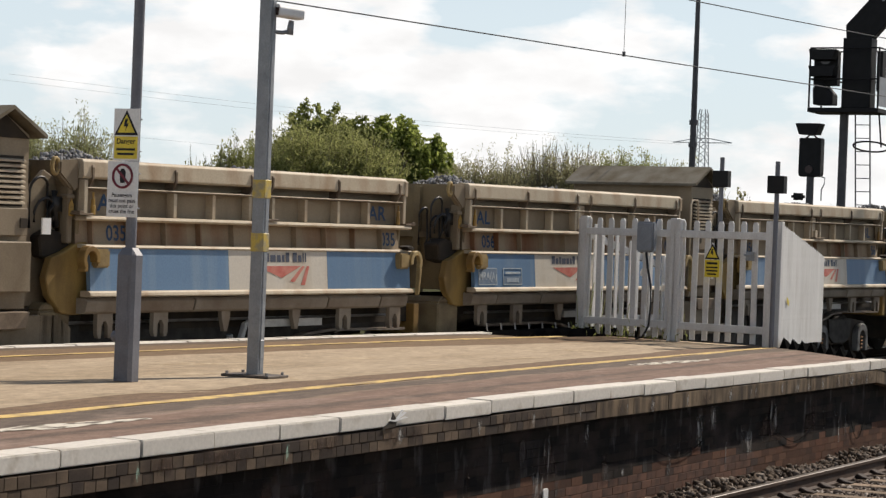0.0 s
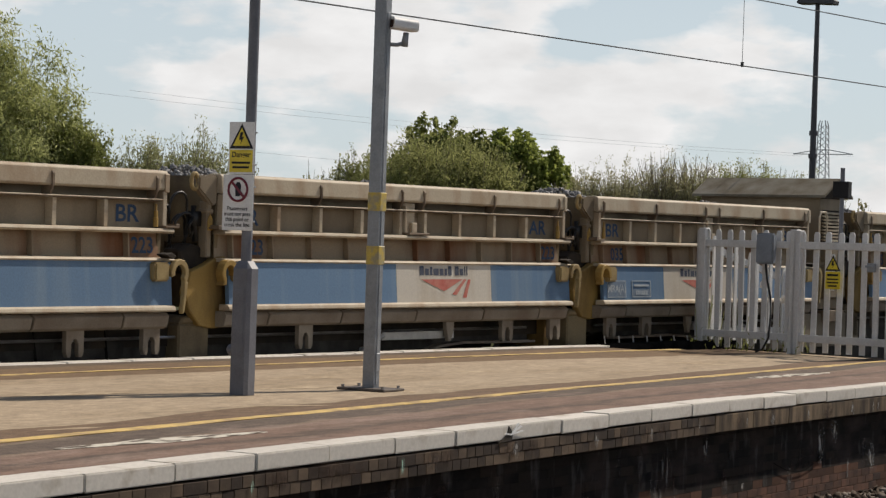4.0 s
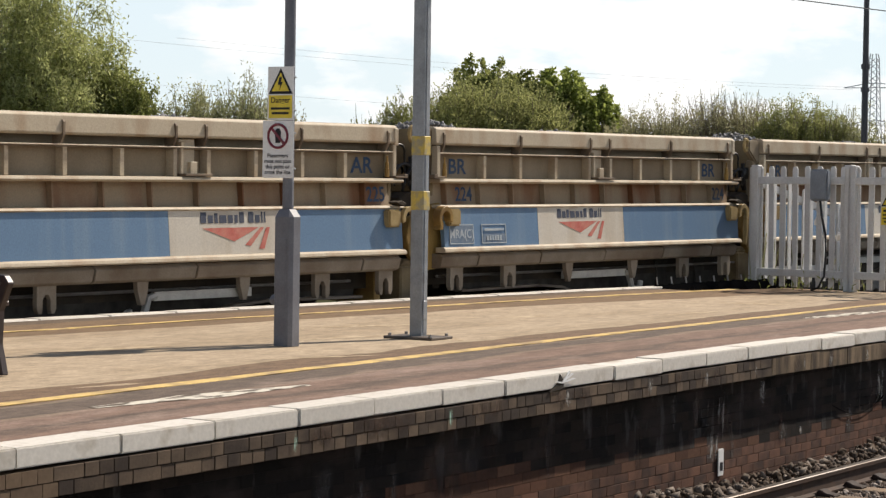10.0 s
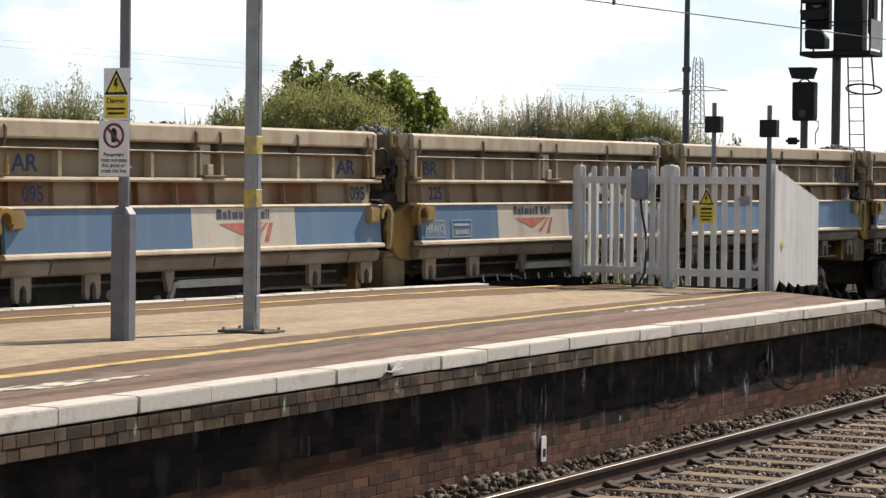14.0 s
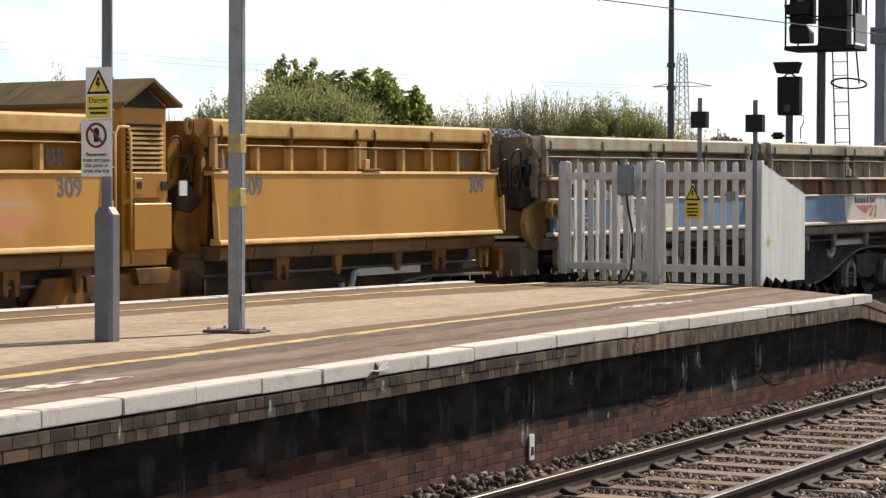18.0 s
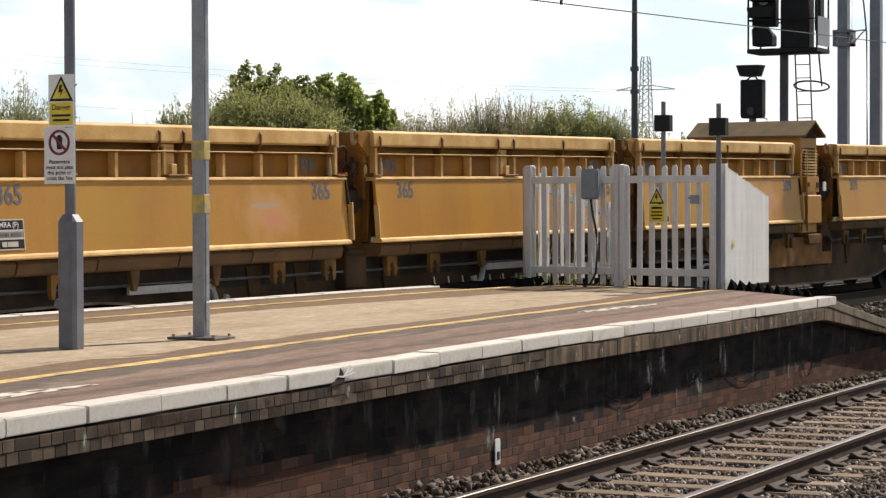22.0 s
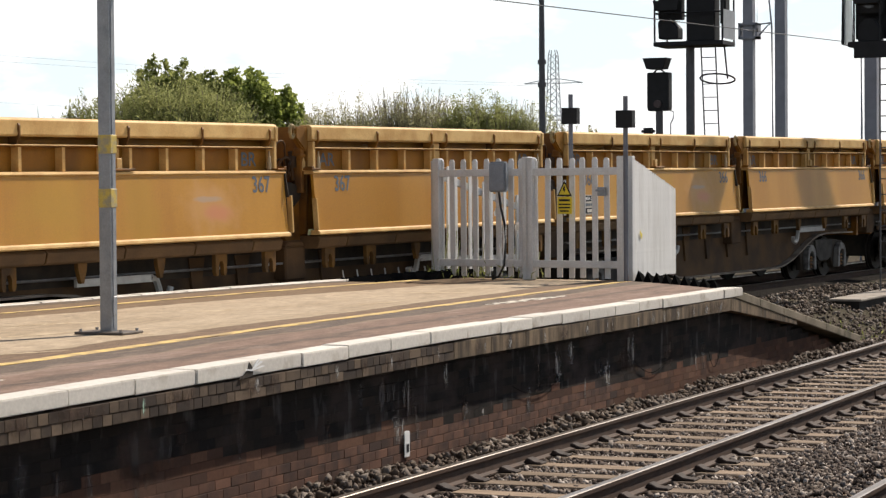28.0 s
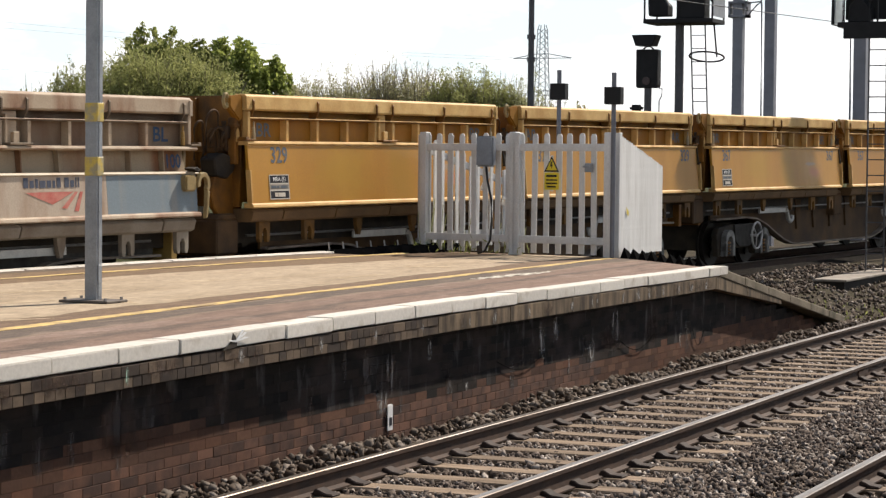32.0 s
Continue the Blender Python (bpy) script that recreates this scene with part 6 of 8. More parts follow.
def platform_end():
    d = (FENCE_B - FENCE_A)
    mid = FENCE_A + d * 0.50
    fence("fence", "weathered white paling fence across the platform end", mid, FENCE_A, 1.67, 0.205, posts=(0.0, 0.97))
    fence("gate", "weathered white paling gate across the platform end", FENCE_B, mid + d * 0.01, 1.66, 0.205, posts=(0.03, 0.98))
    fence("fence", "white close paling fence with a sloping top", Vector((28.52, 9.66, ZP)), Vector((30.55, 9.70, ZP)), 1.66, 0.10, drop=0.42, posts=(0.0,), width=0.101, jitter=0.0)
    fence("fence", "white paling fence falling towards the ramp beside the goods line", Vector((29.15, 12.76, ZP)), Vector((31.7, 12.50, ZP)), 1.64, 0.21, drop=0.5, posts=(0.0, 1.0))
    box = thing("junction_box", "grey junction box with a black cable on the fence", "junction box", pose(28.62, 11.60, ZP))
    part("body", Shape().box(-0.08, 0.05, -0.125, 0.125, 1.20, 1.62).mesh("body", GREY_BOX, 0.02, segments=2), box)
    part("lid", Shape().box(-0.095, -0.08, -0.11, 0.11, 1.22, 1.60).mesh("lid", GREY_BOX, 0.006), box)
    part("cable", Shape().tube([(-0.06, -0.02, 1.2), (-0.07, -0.05, 1.0), (-0.08, -0.11, 0.75), (-0.08, -0.12, 0.45), (-0.08, -0.10, 0.2), (-0.08, -0.02, 0.05), (-0.08, 0.08, 0.01)], 0.016, 6).mesh("cable", HOSE, smooth=True), box, "black cable")
    sign = thing("danger_plate", "yellow danger plate with a warning triangle on the gate", "sign", pose(28.46, 10.585, ZP, 0, 0, -90 - 13))
    part("plate", Shape().box(-0.115, 0.115, -0.002, 0.004, 0.90, 1.13).mesh("plate", SIGN_YELLOW, 0.001), sign)
    part("backing", Shape().box(-0.02, 0.02, 0.004, 0.01, 0.88, 1.36).mesh("backing", SIGN_WHITE), sign)
    part("small_print", Shape().box(-0.085, 0.085, -0.005, -0.002, 1.07, 1.10).box(-0.09, 0.09, -0.005, -0.002, 1.02, 1.04).box(-0.09, 0.09, -0.005, -0.002, 0.975, 0.995).box(-0.07, 0.07, -0.005, -0.002, 0.93, 0.95).mesh("small_print", LETTER_BLACK), sign)
    danger_triangle(sign, 0.24, 0, 1.14)
    thing("gate_latch", "dark steel latch on the gate", "latch", pose(28.38, 10.02, ZP + 1.2), Shape().box(-0.03, 0.0, -0.06, 0.06, -0.06, 0.06).box(-0.05, -0.03, -0.02, 0.08, 0.0, 0.03).mesh("gate_latch", GALV, 0.005))
    thing("yellow_mark", "small worn yellow sticker on the close fence", "sticker", pose(28.874, 9.642, 1.593), Shape().prism([(-0.05, 0.06), (0.0, 0.03), (0.05, 0.0), (0.03, -0.06), (-0.03, -0.03)], "y", -0.003, 0.0).mesh("yellow_mark", SIGN_YELLOW))
    for x, y, top in ((30.0, 11.06, 2.58), (28.30, 9.66, 2.46)):
        p = thing("detector_post", "slim grey post with a black detector box", "post", pose(x, y, ZP), group="detector posts")
        part("pole", Shape().disc(0, 0, 0, 0.032, "z", 0 if x < 29 else -0.3, top, 14).mesh("pole", GREY_PAINT), p)
        part("detector_box", Shape().box(-0.07, 0.07, -0.115, 0.115, top - 0.42, top - 0.19).mesh("detector_box", SIGNAL_BLACK, 0.006), p, "black detector box")
    for y, z, r in ((11.75, 0.93, 20), (11.44, 0.73, 25)):
        thing("floodlight", "small white lamp head behind the fence", "lamp", pose(28.95, y, ZP + z, 0, r, 30), Shape().prism([(-0.10, -0.02), (0.08, -0.035), (0.10, 0.0), (0.08, 0.03), (-0.10, 0.02)], "y", -0.05, 0.05).tube([(0, 0, 0), (0.02, 0, -0.2), (0.02, 0, -z - ZP * 0.0)], 0.012, 6).mesh("floodlight", SIGN_WHITE, 0.004))

    def teeth(a, b, count, high, low, name, label, out=None):
        rowx = thing(name, label, "trespass guard", Matrix.Identity(4), group="trespass guards")
        dd = (b - a) / count
        if out is None:
            out = Vector((abs(dd.y), dd.x, 0)).normalized() * 0.5
        for k in range(count):
            p, q = a + dd * k, a + dd * (k + 1)
            tip = (p + q) / 2 + Vector((0, 0, high + (low - high) * k / count))
            ridge = Shape().face_set([p, q, tip, p + out, q + out, tip + out], [(0, 1, 2), (4, 3, 5), (0, 2, 5, 3), (1, 4, 5, 2), (0, 3, 4, 1)])
            part("guard_ridge", ridge.mesh("guard_ridge", TRESPASS), rowx)
    teeth(Vector((28.50, 9.62, ZP - 0.02)), Vector((26.90, 7.98, ZP - 0.03)), 9, 0.17, 0.12, "trespass_guard", "black ridged trespass guards along the platform end", Vector((1.7, 0.35, -0.23)))
    teeth(Vector((29.4, 12.75, ZP - 0.03)), Vector((26.9, 13.28, ZP - 0.03)), 9, 0.15, 0.10, "trespass_guard", "black wedge trespass guards beside the goods line")
    # pale curved pieces paint the sunlit edges of the black guards
    hook = mat("painted sunlit edging", (0.45, 0.43, 0.4), 0.6)
    for k in range(7):
        x = 27.1 + k * 0.31
        thing("guard_strap", "pale curved highlight mark on the trespass guards", "strap", pose(x, 13.27 - 0.2 * (x - 26.9), ZP), Shape().tube([(-0.05, 0, 0.17), (-0.06, -0.02, 0.08), (-0.01, -0.03, 0.03), (0.05, -0.02, 0.06)], 0.011, 5).mesh("guard_strap", hook), group="guard straps")


GREY_BOX = mat("grey blue cabinet paint", (0.20, 0.22, 0.25), 0.5, dark=(0.16, 0.175, 0.2), scale=8)
notice_post()
lamp_post()
bench()
platform_end()


# ---- signals and masts beyond the platform ----
def ladder(name, label, at, height, lean=0.04, aside=0.0):
    lad = thing(name, label, "ladder", at)
    for y in (-0.17, 0.17):
        part("stile", Shape().tube([(0, y, 0), (lean * height, y + aside * height, height)], 0.018, 6).mesh("stile", LADDER), lad)
    n = int(height / 0.29)
    rung = Shape().tube([(0, -0.17, 0), (0, 0.17, 0)], 0.011, 5).mesh("rung", LADDER)
    for k in range(1, n):
        z = height * k / n
        part("rung", rung, lad, at=pose(lean * z, aside * z, z))
    return lad


def hooded_lamp(parent, x, y, z, w, h, name="signal_head"):
    """A black lamp unit with a trapezoid hood, facing -x."""
    head = part(name, Shape().box(-0.10, 0.16, -w / 2, w / 2, 0, h).mesh(name, SIGNAL_BLACK, 0.02), parent, "matt black signal head", pose(x, y, z))
    part("hood", Shape().prism([(-w / 2 - 0.03, h * 1.0), (w / 2 + 0.03, h * 1.0), (w / 2 - 0.03, h * 0.45), (-w / 2 + 0.03, h * 0.45)], "x", -0.42, -0.10).mesh("hood", SIGNAL_BLACK, 0.004), head, "black hood")
    part("lens", Shape().disc(-0.11, 0, h * 0.62, w * 0.28, "x", -0.02, 0.0, 18).mesh("lens", GLASS_DARK), head, "dark lens")
    return head


LADDER = mat("grey ladder steel", (0.09, 0.09, 0.095), 0.5, 0.3)


def signals():
    s = thing("signal", "black colour light signal with a hood on a post", "signal", pose(49.4, 16.06, 0))
    part("post", Shape().disc(0, 0, -0.3, 0.085, "z", 0, 4.4, 16).mesh("post", DARK_POLE), s)
    part("signal_head", Shape().prism([(-0.24, 4.04), (0.24, 4.04), (0.26, 4.12), (0.26, 4.92), (-0.26, 4.92), (-0.26, 4.12)], "x", -0.12, 0.16).mesh("signal_head", SIGNAL_BLACK, 0.02), s)
    part("hood", Shape().prism([(-0.29, 5.24), (0.29, 5.24), (0.20, 4.99), (-0.20, 4.99)], "x", -0.35, 0.05).mesh("hood", SIGNAL_BLACK, 0.006), s)
    part("hood_bracket", Shape().tube([(0, -0.15, 4.9), (0, -0.05, 4.99), (0, 0.05, 4.99), (0, 0.15, 4.9)], 0.02, 6).mesh("hood_bracket", SIGNAL_BLACK), s)
    part("lens", Shape().disc(-0.13, 0.0, 4.2, 0.09, "x", -0.03, 0.0, 16).mesh("lens", mat("dim red lens", (0.03, 0.006, 0.007), 0.35, bump=0)), s)
    part("side_bracket", Shape().tube([(0, -0.2, 4.06), (0, -0.34, 4.02), (0, -0.33, 3.86), (0, -0.27, 3.75), (0, -0.27, 3.5)], 0.015, 6).mesh("side_bracket", GALV), s)
    part("ground_lamp", Shape().box(-0.1, 0.1, 0.12, 0.42, 3.5, 3.66).mesh("ground_lamp", SIGNAL_BLACK, 0.05, segments=2), s)

    m = thing("signal_gantry_post", "black signal post with caged heads and a slanted route indicator", "signal", pose(49.6, 15.38, -0.10))
    part("post", Shape().disc(0, 0, -0.2, 0.10, "z", 0, 5.95, 18).mesh("post", DARK_POLE), m)
    part("platform_floor", Shape().box(-0.5, 0.5, -0.92, 0.72, 5.60, 5.70).mesh("platform_floor", SIGNAL_BLACK, 0.01), m)
    part("main_cabinet", Shape().box(-0.22, 0.22, -0.64, 0.02, 5.72, 7.30).mesh("main_cabinet", SIGNAL_BLACK, 0.012), m)
    part("route_arm", Shape().prism([(-0.02, 7.28), (0.0, 7.60), (-0.75, 8.42), (-1.05, 8.44), (-1.22, 8.26), (-1.22, 7.96), (-0.62, 7.28)], "x", -0.14, 0.14).mesh("route_arm", SIGNAL_BLACK, 0.012), m, "slanted black route indicator arm")
    part("arm_lamp", Shape().disc(-0.15, -0.86, 8.16, 0.035, "x", -0.02, 0, 10).mesh("arm_lamp", GALV), m)
    hooded_lamp(m, -0.1, 0.42, 6.22, 0.56, 0.42)
    hooded_lamp(m, -0.1, 0.42, 6.60, 0.56, 0.42)
    part("lower_lamp", Shape().prism([(0.20, 5.78), (0.66, 5.78), (0.68, 6.16), (0.58, 6.26), (0.42, 6.26), (0.20, 6.02)], "x", -0.3, 0.1).mesh("lower_lamp", SIGNAL_BLACK, 0.02), m)
    for y in (-0.9, 0.70):
        for x in (-0.46, 0.46):
            part("cage_upright", Shape().tube([(x, y, 5.7), (x, y, 7.05)], 0.022, 6).mesh("cage_upright", SIGNAL_BLACK), m)
    for z in (6.35, 7.05):
        part("cage_rail", Shape().tube([(-0.46, -0.9, z), (0.46, -0.9, z), (0.46, 0.70, z), (-0.46, 0.70, z)], 0.02, 6, True).mesh("cage_rail", SIGNAL_BLACK), m)
    part("mesh_screen", Shape().box(-0.46, 0.46, -0.93, -0.90, 5.75, 6.4).mesh("mesh_screen", GALV), m, "pale screen plate")
    part("side_cabinet", Shape().box(-0.1, 0.2, -0.88, -0.74, 6.1, 7.0).mesh("side_cabinet", SIGNAL_BLACK, 0.01), m)
    lad = ladder("ladder", "grey steel ladder below the signal cage", pose(49.65, 14.74, -0.2, 0, 0, 0), 5.75, 0.0, 0.04)
    hoop = Shape().tube([(-0.1 + 0.33 * math.cos(a), -0.02 + 0.40 * math.sin(a), 4.95 - 0.1 * math.cos(a)) for a in [2 * math.pi * k / 20 for k in range(20)]], 0.022, 6, True)
    part("hoop", hoop.mesh("hoop", SIGNAL_BLACK), lad, "ladder safety hoop")
    part("hoop_stay", Shape().tube([(0.1, -0.2, 4.95), (0.1, -0.12, 5.75)], 0.02, 6).mesh("hoop_stay", SIGNAL_BLACK), lad)

    r = thing("signal_post_near", "black caged signal on a grey post with a ladder", "signal", pose(43.2, 9.69, 0.21))
    part("post", Shape().disc(0, -0.62, -0.45, 0.095, "z", 0, 5.35, 18).mesh("post", GREY_PAINT), r)
    part("cage_floor", Shape().box(-0.45, 0.45, -0.95, 0.42, 4.72, 4.82).mesh("cage_floor", SIGNAL_BLACK, 0.01), r)
    part("floor_skirt", Shape().box(-0.46, -0.42, -0.7, 0.30, 4.5, 4.82).mesh("floor_skirt", SIGNAL_BLACK, 0.01), r)
    part("side_screen", Shape().box(-0.35, 0.35, 0.52, 0.55, 4.8, 6.2).mesh("side_screen", mat("pale blue screen", (0.4, 0.47, 0.5), 0.4), 0.005), r, "pale screen in a black frame")
    part("screen_frame", Shape().tube([(-0.36, 0.535, 4.78), (0.36, 0.535, 4.78), (0.36, 0.535, 6.22), (-0.36, 0.535, 6.22)], 0.03, 4, True).mesh("screen_frame", SIGNAL_BLACK), r)
    hooded_lamp(r, -0.1, 0.06, 5.36, 0.52, 0.4)
    part("signal_head", Shape().prism([(-0.16, 4.82), (0.26, 4.82), (0.24, 5.14), (0.12, 5.28), (-0.02, 5.28), (-0.16, 5.1)], "x", -0.3, 0.1).mesh("signal_head", SIGNAL_BLACK, 0.02), r)
    part("main_cabinet", Shape().box(-0.2, 0.2, -0.38, 0.08, 5.7, 6.6).mesh("main_cabinet", SIGNAL_BLACK, 0.012), r)
    part("back_board", Shape().box(0.12, 0.2, -0.6, 0.4, 4.9, 6.4).mesh("back_board", SIGNAL_BLACK, 0.01), r)
    for y in (-0.35, -0.2, 0.30):
        part("cage_upright", Shape().tube([(-0.43, y, 4.8), (-0.43, y, 6.2)], 0.02, 6).mesh("cage_upright", SIGNAL_BLACK), r)
    ladder("ladder", "pale grey ladder of the caged signal", pose(42.9, 9.35, 0.0), 4.8, 0.0)
    # added shadow caster: box above the view, its post behind the near signal's
    o = thing("signal", "hidden black box on a bracketed post, added to shadow the wagons", "signal", pose(45.8, 10.14, -0.3))
    part("post", Shape().disc(0.1, -0.51, 0, 0.10, "z", 0, 8.4, 18).mesh("post", GREY_PAINT), o)
    part("bracket", Shape().box(0.05, 0.15, -0.6, 0.1, 8.3, 8.4).mesh("bracket", GREY_PAINT), o)
    part("main_cabinet", Shape().box(-0.2, 0.2, -0.14, 0.14, 8.1, 9.45).mesh("main_cabinet", SIGNAL_BLACK, 0.03), o)
    # second added shadow caster, out of view to the right
    q = thing("signal", "unseen tall black box on a post, added to shadow the wagons", "signal", pose(52.1, 9.27, -0.3))
    part("post", Shape().disc(0, 0, 0, 0.10, "z", 0, 6.9, 18).mesh("post", GREY_PAINT), q)
    part("main_cabinet", Shape().box(-0.2, 0.2, -0.14, 0.14, 6.9, 10.9).mesh("main_cabinet", SIGNAL_BLACK, 0.012), q)
    part("lens", Shape().disc(-0.2, 0, 8.2, 0.1, "x", -0.03, 0.0, 16).mesh("lens", GLASS_DARK), q)
    # sunlit top and shaded sides are put into the trough's two concrete colours
    tr = thing("concrete_trough", "cable trough on the ground, lid toned sunlit, sides toned shaded", "trough", Matrix.Identity(4))
    part("channel", Shape().box(39.2, 44.4, 9.07, 9.58, 0.0, 0.22).mesh("channel", mat("concrete darkened for shade", (0.022, 0.019, 0.016), 0.9, scale=3)), tr)
    for k in range(6):
        a = 39.15 + 0.88 * k
        part("lid", Shape().box(a, a + 0.87, 9.02, 9.63, 0.223, 0.262).mesh("lid", mat("concrete lid toned sunlit", (0.30, 0.27, 0.23), 0.9, dark=(0.2, 0.17, 0.14), scale=3), 0.006), tr, "concrete lid toned sunlit")


def masts():
    for x, y, w in ((72.1, 20.35, 0.33), (72.4, 19.35, 0.34), (62.0, 14.0, 0.34)):
        m = thing("catenary_mast", "grey steel overhead line mast", "mast", pose(x, y, 0), group="overhead line masts")
        part("column", Shape().prism([(-w / 2, -w / 2), (w / 2, -w / 2), (w / 2, -w / 2 + 0.05), (0.04, -w / 2 + 0.06), (0.04, w / 2 - 0.06), (w / 2, w / 2 - 0.05), (w / 2, w / 2), (-w / 2, w / 2)], "z", -0.3, 11).mesh("column", GREY_MAST), m)
        if w == 0.33:
            part("clamp", Shape().box(-0.25, 0.25, -0.33, 0.3, 7.2, 7.28).box(-0.25, 0.25, -0.33, 0.3, 7.65, 7.73).box(-0.25, 0.25, -0.33, -0.27, 7.2, 7.7).box(-0.25, 0.25, 0.24, 0.3, 7.2, 7.7).mesh("clamp", GREY_MAST), m)
            part("bracket_arm", Shape().tube([(0, -0.3, 7.68), (0, -0.75, 7.72), (0, -0.6, 7.6), (0, -0.33, 7.3)], 0.025, 5).mesh("bracket_arm", GREY_MAST), m)
        if w == 0.34:
            part("down_cable", Shape().tube([(-0.2, 0.28, -0.2), (-0.2, 0.24, 4.0), (-0.2, 0.26, 7.6), (-0.2, 0.36, 8.6), (-0.2, 0.6, 9.6)], 0.03, 5).mesh("down_cable", GREY_MAST), m)
    lm = thing("lighting_mast", "tall dark lighting mast with twin flat lamp heads", "lamp post", pose(55.95, 21.45, 0))
    part("mast", Shape().tube([(0, 0, -0.3), (0, 0, 5.0), (0, 0, 9.05)], [0.10, 0.085, 0.06], 12).mesh("mast", DARK_POLE), lm)
    for s in (-1, 1):
        part("lamp_head", Shape().prism([(-0.02, 9.05), (s * 0.5, 9.0 + (0.06 if s > 0 else 0.02)), (s * 0.52, 9.12), (s * 0.35, 9.24), (-0.02, 9.18)], "x", -0.2, 0.2).mesh("lamp_head", DARK_POLE, 0.01), lm, "flat dark lamp head")
    for z in (5.6, 5.0):
        part("collar", Shape().disc(0, 0, z, 0.115, "z", 0, 0.12, 12).mesh("collar", DARK_POLE), lm)
    # contact wire and messenger over the goods line
    def wire_y(x):
        return 17.55 - 0.1 * x
    w = thing("overhead_line", "thin contact wire hung from a messenger wire by droppers", "overhead line", Matrix.Identity(4))
    xs = [-20 + 6 * k for k in range(22)]
    part("contact_wire", Shape().tube([(x, wire_y(x), 4.809 + 0.0163 * x) for x in xs], 0.010, 5).mesh("contact_wire", WIRE), w)
    part("messenger_wire", Shape().tube([(x, wire_y(x), 4.809 + 0.0163 * x + 1.10 + 0.00035 * (x - 30) ** 2 * (1 if abs(x - 30) < 40 else 0.5)) for x in xs], 0.010, 5).mesh("messenger_wire", WIRE), w)
    for x in (8.3, 20.97, 33.7, 46.4, 59.0):
        z = 4.809 + 0.0163 * x
        part("dropper", Shape().tube([(x, wire_y(x), z), (x, wire_y(x), z + 1.10 + 0.00035 * (x - 30) ** 2)], 0.005, 5).box(x - 0.02, x + 0.02, wire_y(x) - 0.02, wire_y(x) + 0.02, z - 0.02, z + 0.06).mesh("dropper", WIRE), w)


GREY_MAST = mat("blue grey mast steel", (0.20, 0.205, 0.235), 0.55, 0.2, dark=(0.16, 0.165, 0.19), scale=3)
signals()
masts()


def pylon():
    p = thing("pylon", "distant grey lattice power pylon", "pylon", pose(636.5, 240.6, 0))
    steel = mat("pale distant steel", (0.48, 0.50, 0.53), 0.8)
    legs = [(3.2, 0), (2.0, 18), (1.5, 32), (1.15, 44.0), (0.8, 45.6)]
    r = 0.17
    body = Shape()
    for sx in (-1, 1):
        for sy in (-1, 1):
            body.tube([(sx * w, sy * w, z) for w, z in legs], r, 4)
    part("leg_frame", body.mesh("leg_frame", steel), p)
    br = Shape()

    def width(z):
        for (w0, z0), (w1, z1) in zip(legs, legs[1:]):
            if z <= z1:
                return w0 + (w1 - w0) * (z - z0) / (z1 - z0)
        return legs[-1][0]
    z = 0
    while z < 43:
        z2 = min(z + width(z) * 1.4, 44.6)
        for sx, sy, tx, ty in ((-1, -1, -1, 1), (-1, 1, -1, -1), (-1, -1, 1, -1), (1, -1, -1, -1)):
            br.tube([(sx * width(z), sy * width(z), z), (tx * width(z2), ty * width(z2), z2)], 0.10, 4)
        z = z2
    part("bracing", br.mesh("bracing", steel), p)
    for z, half in ((35.6, 9.4), (24.5, 8.0)):
        part("cross_arm", Shape().tube([(0, -half, z), (0, -2, z + 1.3), (0, 2, z + 1.3), (0, half, z)], 0.13, 4).tube([(0, -half, z), (0, half, z)], 0.12, 4).mesh("cross_arm", steel), p)
    lines = thing("power_lines", "faint distant power lines", "power line", Matrix.Identity(4))
    for dy, z in ((-8, 35), (8, 35), (8, 24.5)):
        pts = []
        for k in range(9):
            f = k / 8
            pts.append((636 + (434 - 636) * f, 239 + dy + (350 - 239) * f, z + (45 - z + (z - 30)) * f * 0.28 - 7 * f * (1 - f)))
        part("line", Shape().tube(pts, 0.03, 4).mesh("line", steel), lines)


pylon()


# ---- trees ----
def leaf_material(name, a, b, c):
    m = island_mat(name, (a, b, c, a), 0.6, 3.0)
    n, l = m.node_tree.nodes, m.node_tree.links
    bsdf = n["Principled BSDF"]
    out = n["Material Output"]
    tr = n.new("ShaderNodeBsdfTranslucent")
    mix = n.new("ShaderNodeMixShader")
    mix.inputs["Fac"].default_value = 0.58
    l.new(bsdf.inputs["Base Color"].links[0].from_socket, tr.inputs["Color"])
    l.new(bsdf.outputs["BSDF"], mix.inputs[1])
    l.new(tr.outputs["BSDF"], mix.inputs[2])
    l.new(mix.outputs["Shader"], out.inputs["Surface"])
    return m


LEAF_WILLOW = leaf_material("willow leaves", (0.38, 0.40, 0.16), (0.50, 0.52, 0.24), (0.27, 0.30, 0.11))
LEAF_DARK = leaf_material("dark green leaves", (0.215, 0.235, 0.075), (0.30, 0.32, 0.11), (0.14, 0.165, 0.05))
LEAF_OLIVE = leaf_material("olive leaves", (0.33, 0.335, 0.17), (0.42, 0.425, 0.235), (0.25, 0.26, 0.125))
LEAF_BRIGHT = leaf_material("bright maple leaves", (0.27, 0.315, 0.075), (0.37, 0.415, 0.125), (0.17, 0.205, 0.05))
LEAF_GREEN = leaf_material("green willow leaves", (0.285, 0.295, 0.11), (0.375, 0.38, 0.16), (0.21, 0.225, 0.08))
LEAF_GREY = leaf_material("grey green budding leaves", (0.36, 0.34, 0.19), (0.44, 0.42, 0.25), (0.28, 0.265, 0.14))
BARK = mat("grey brown bark", (0.25, 0.215, 0.16), 0.9, dark=(0.13, 0.11, 0.08), scale=5, streak=(4, 4, 0.6))


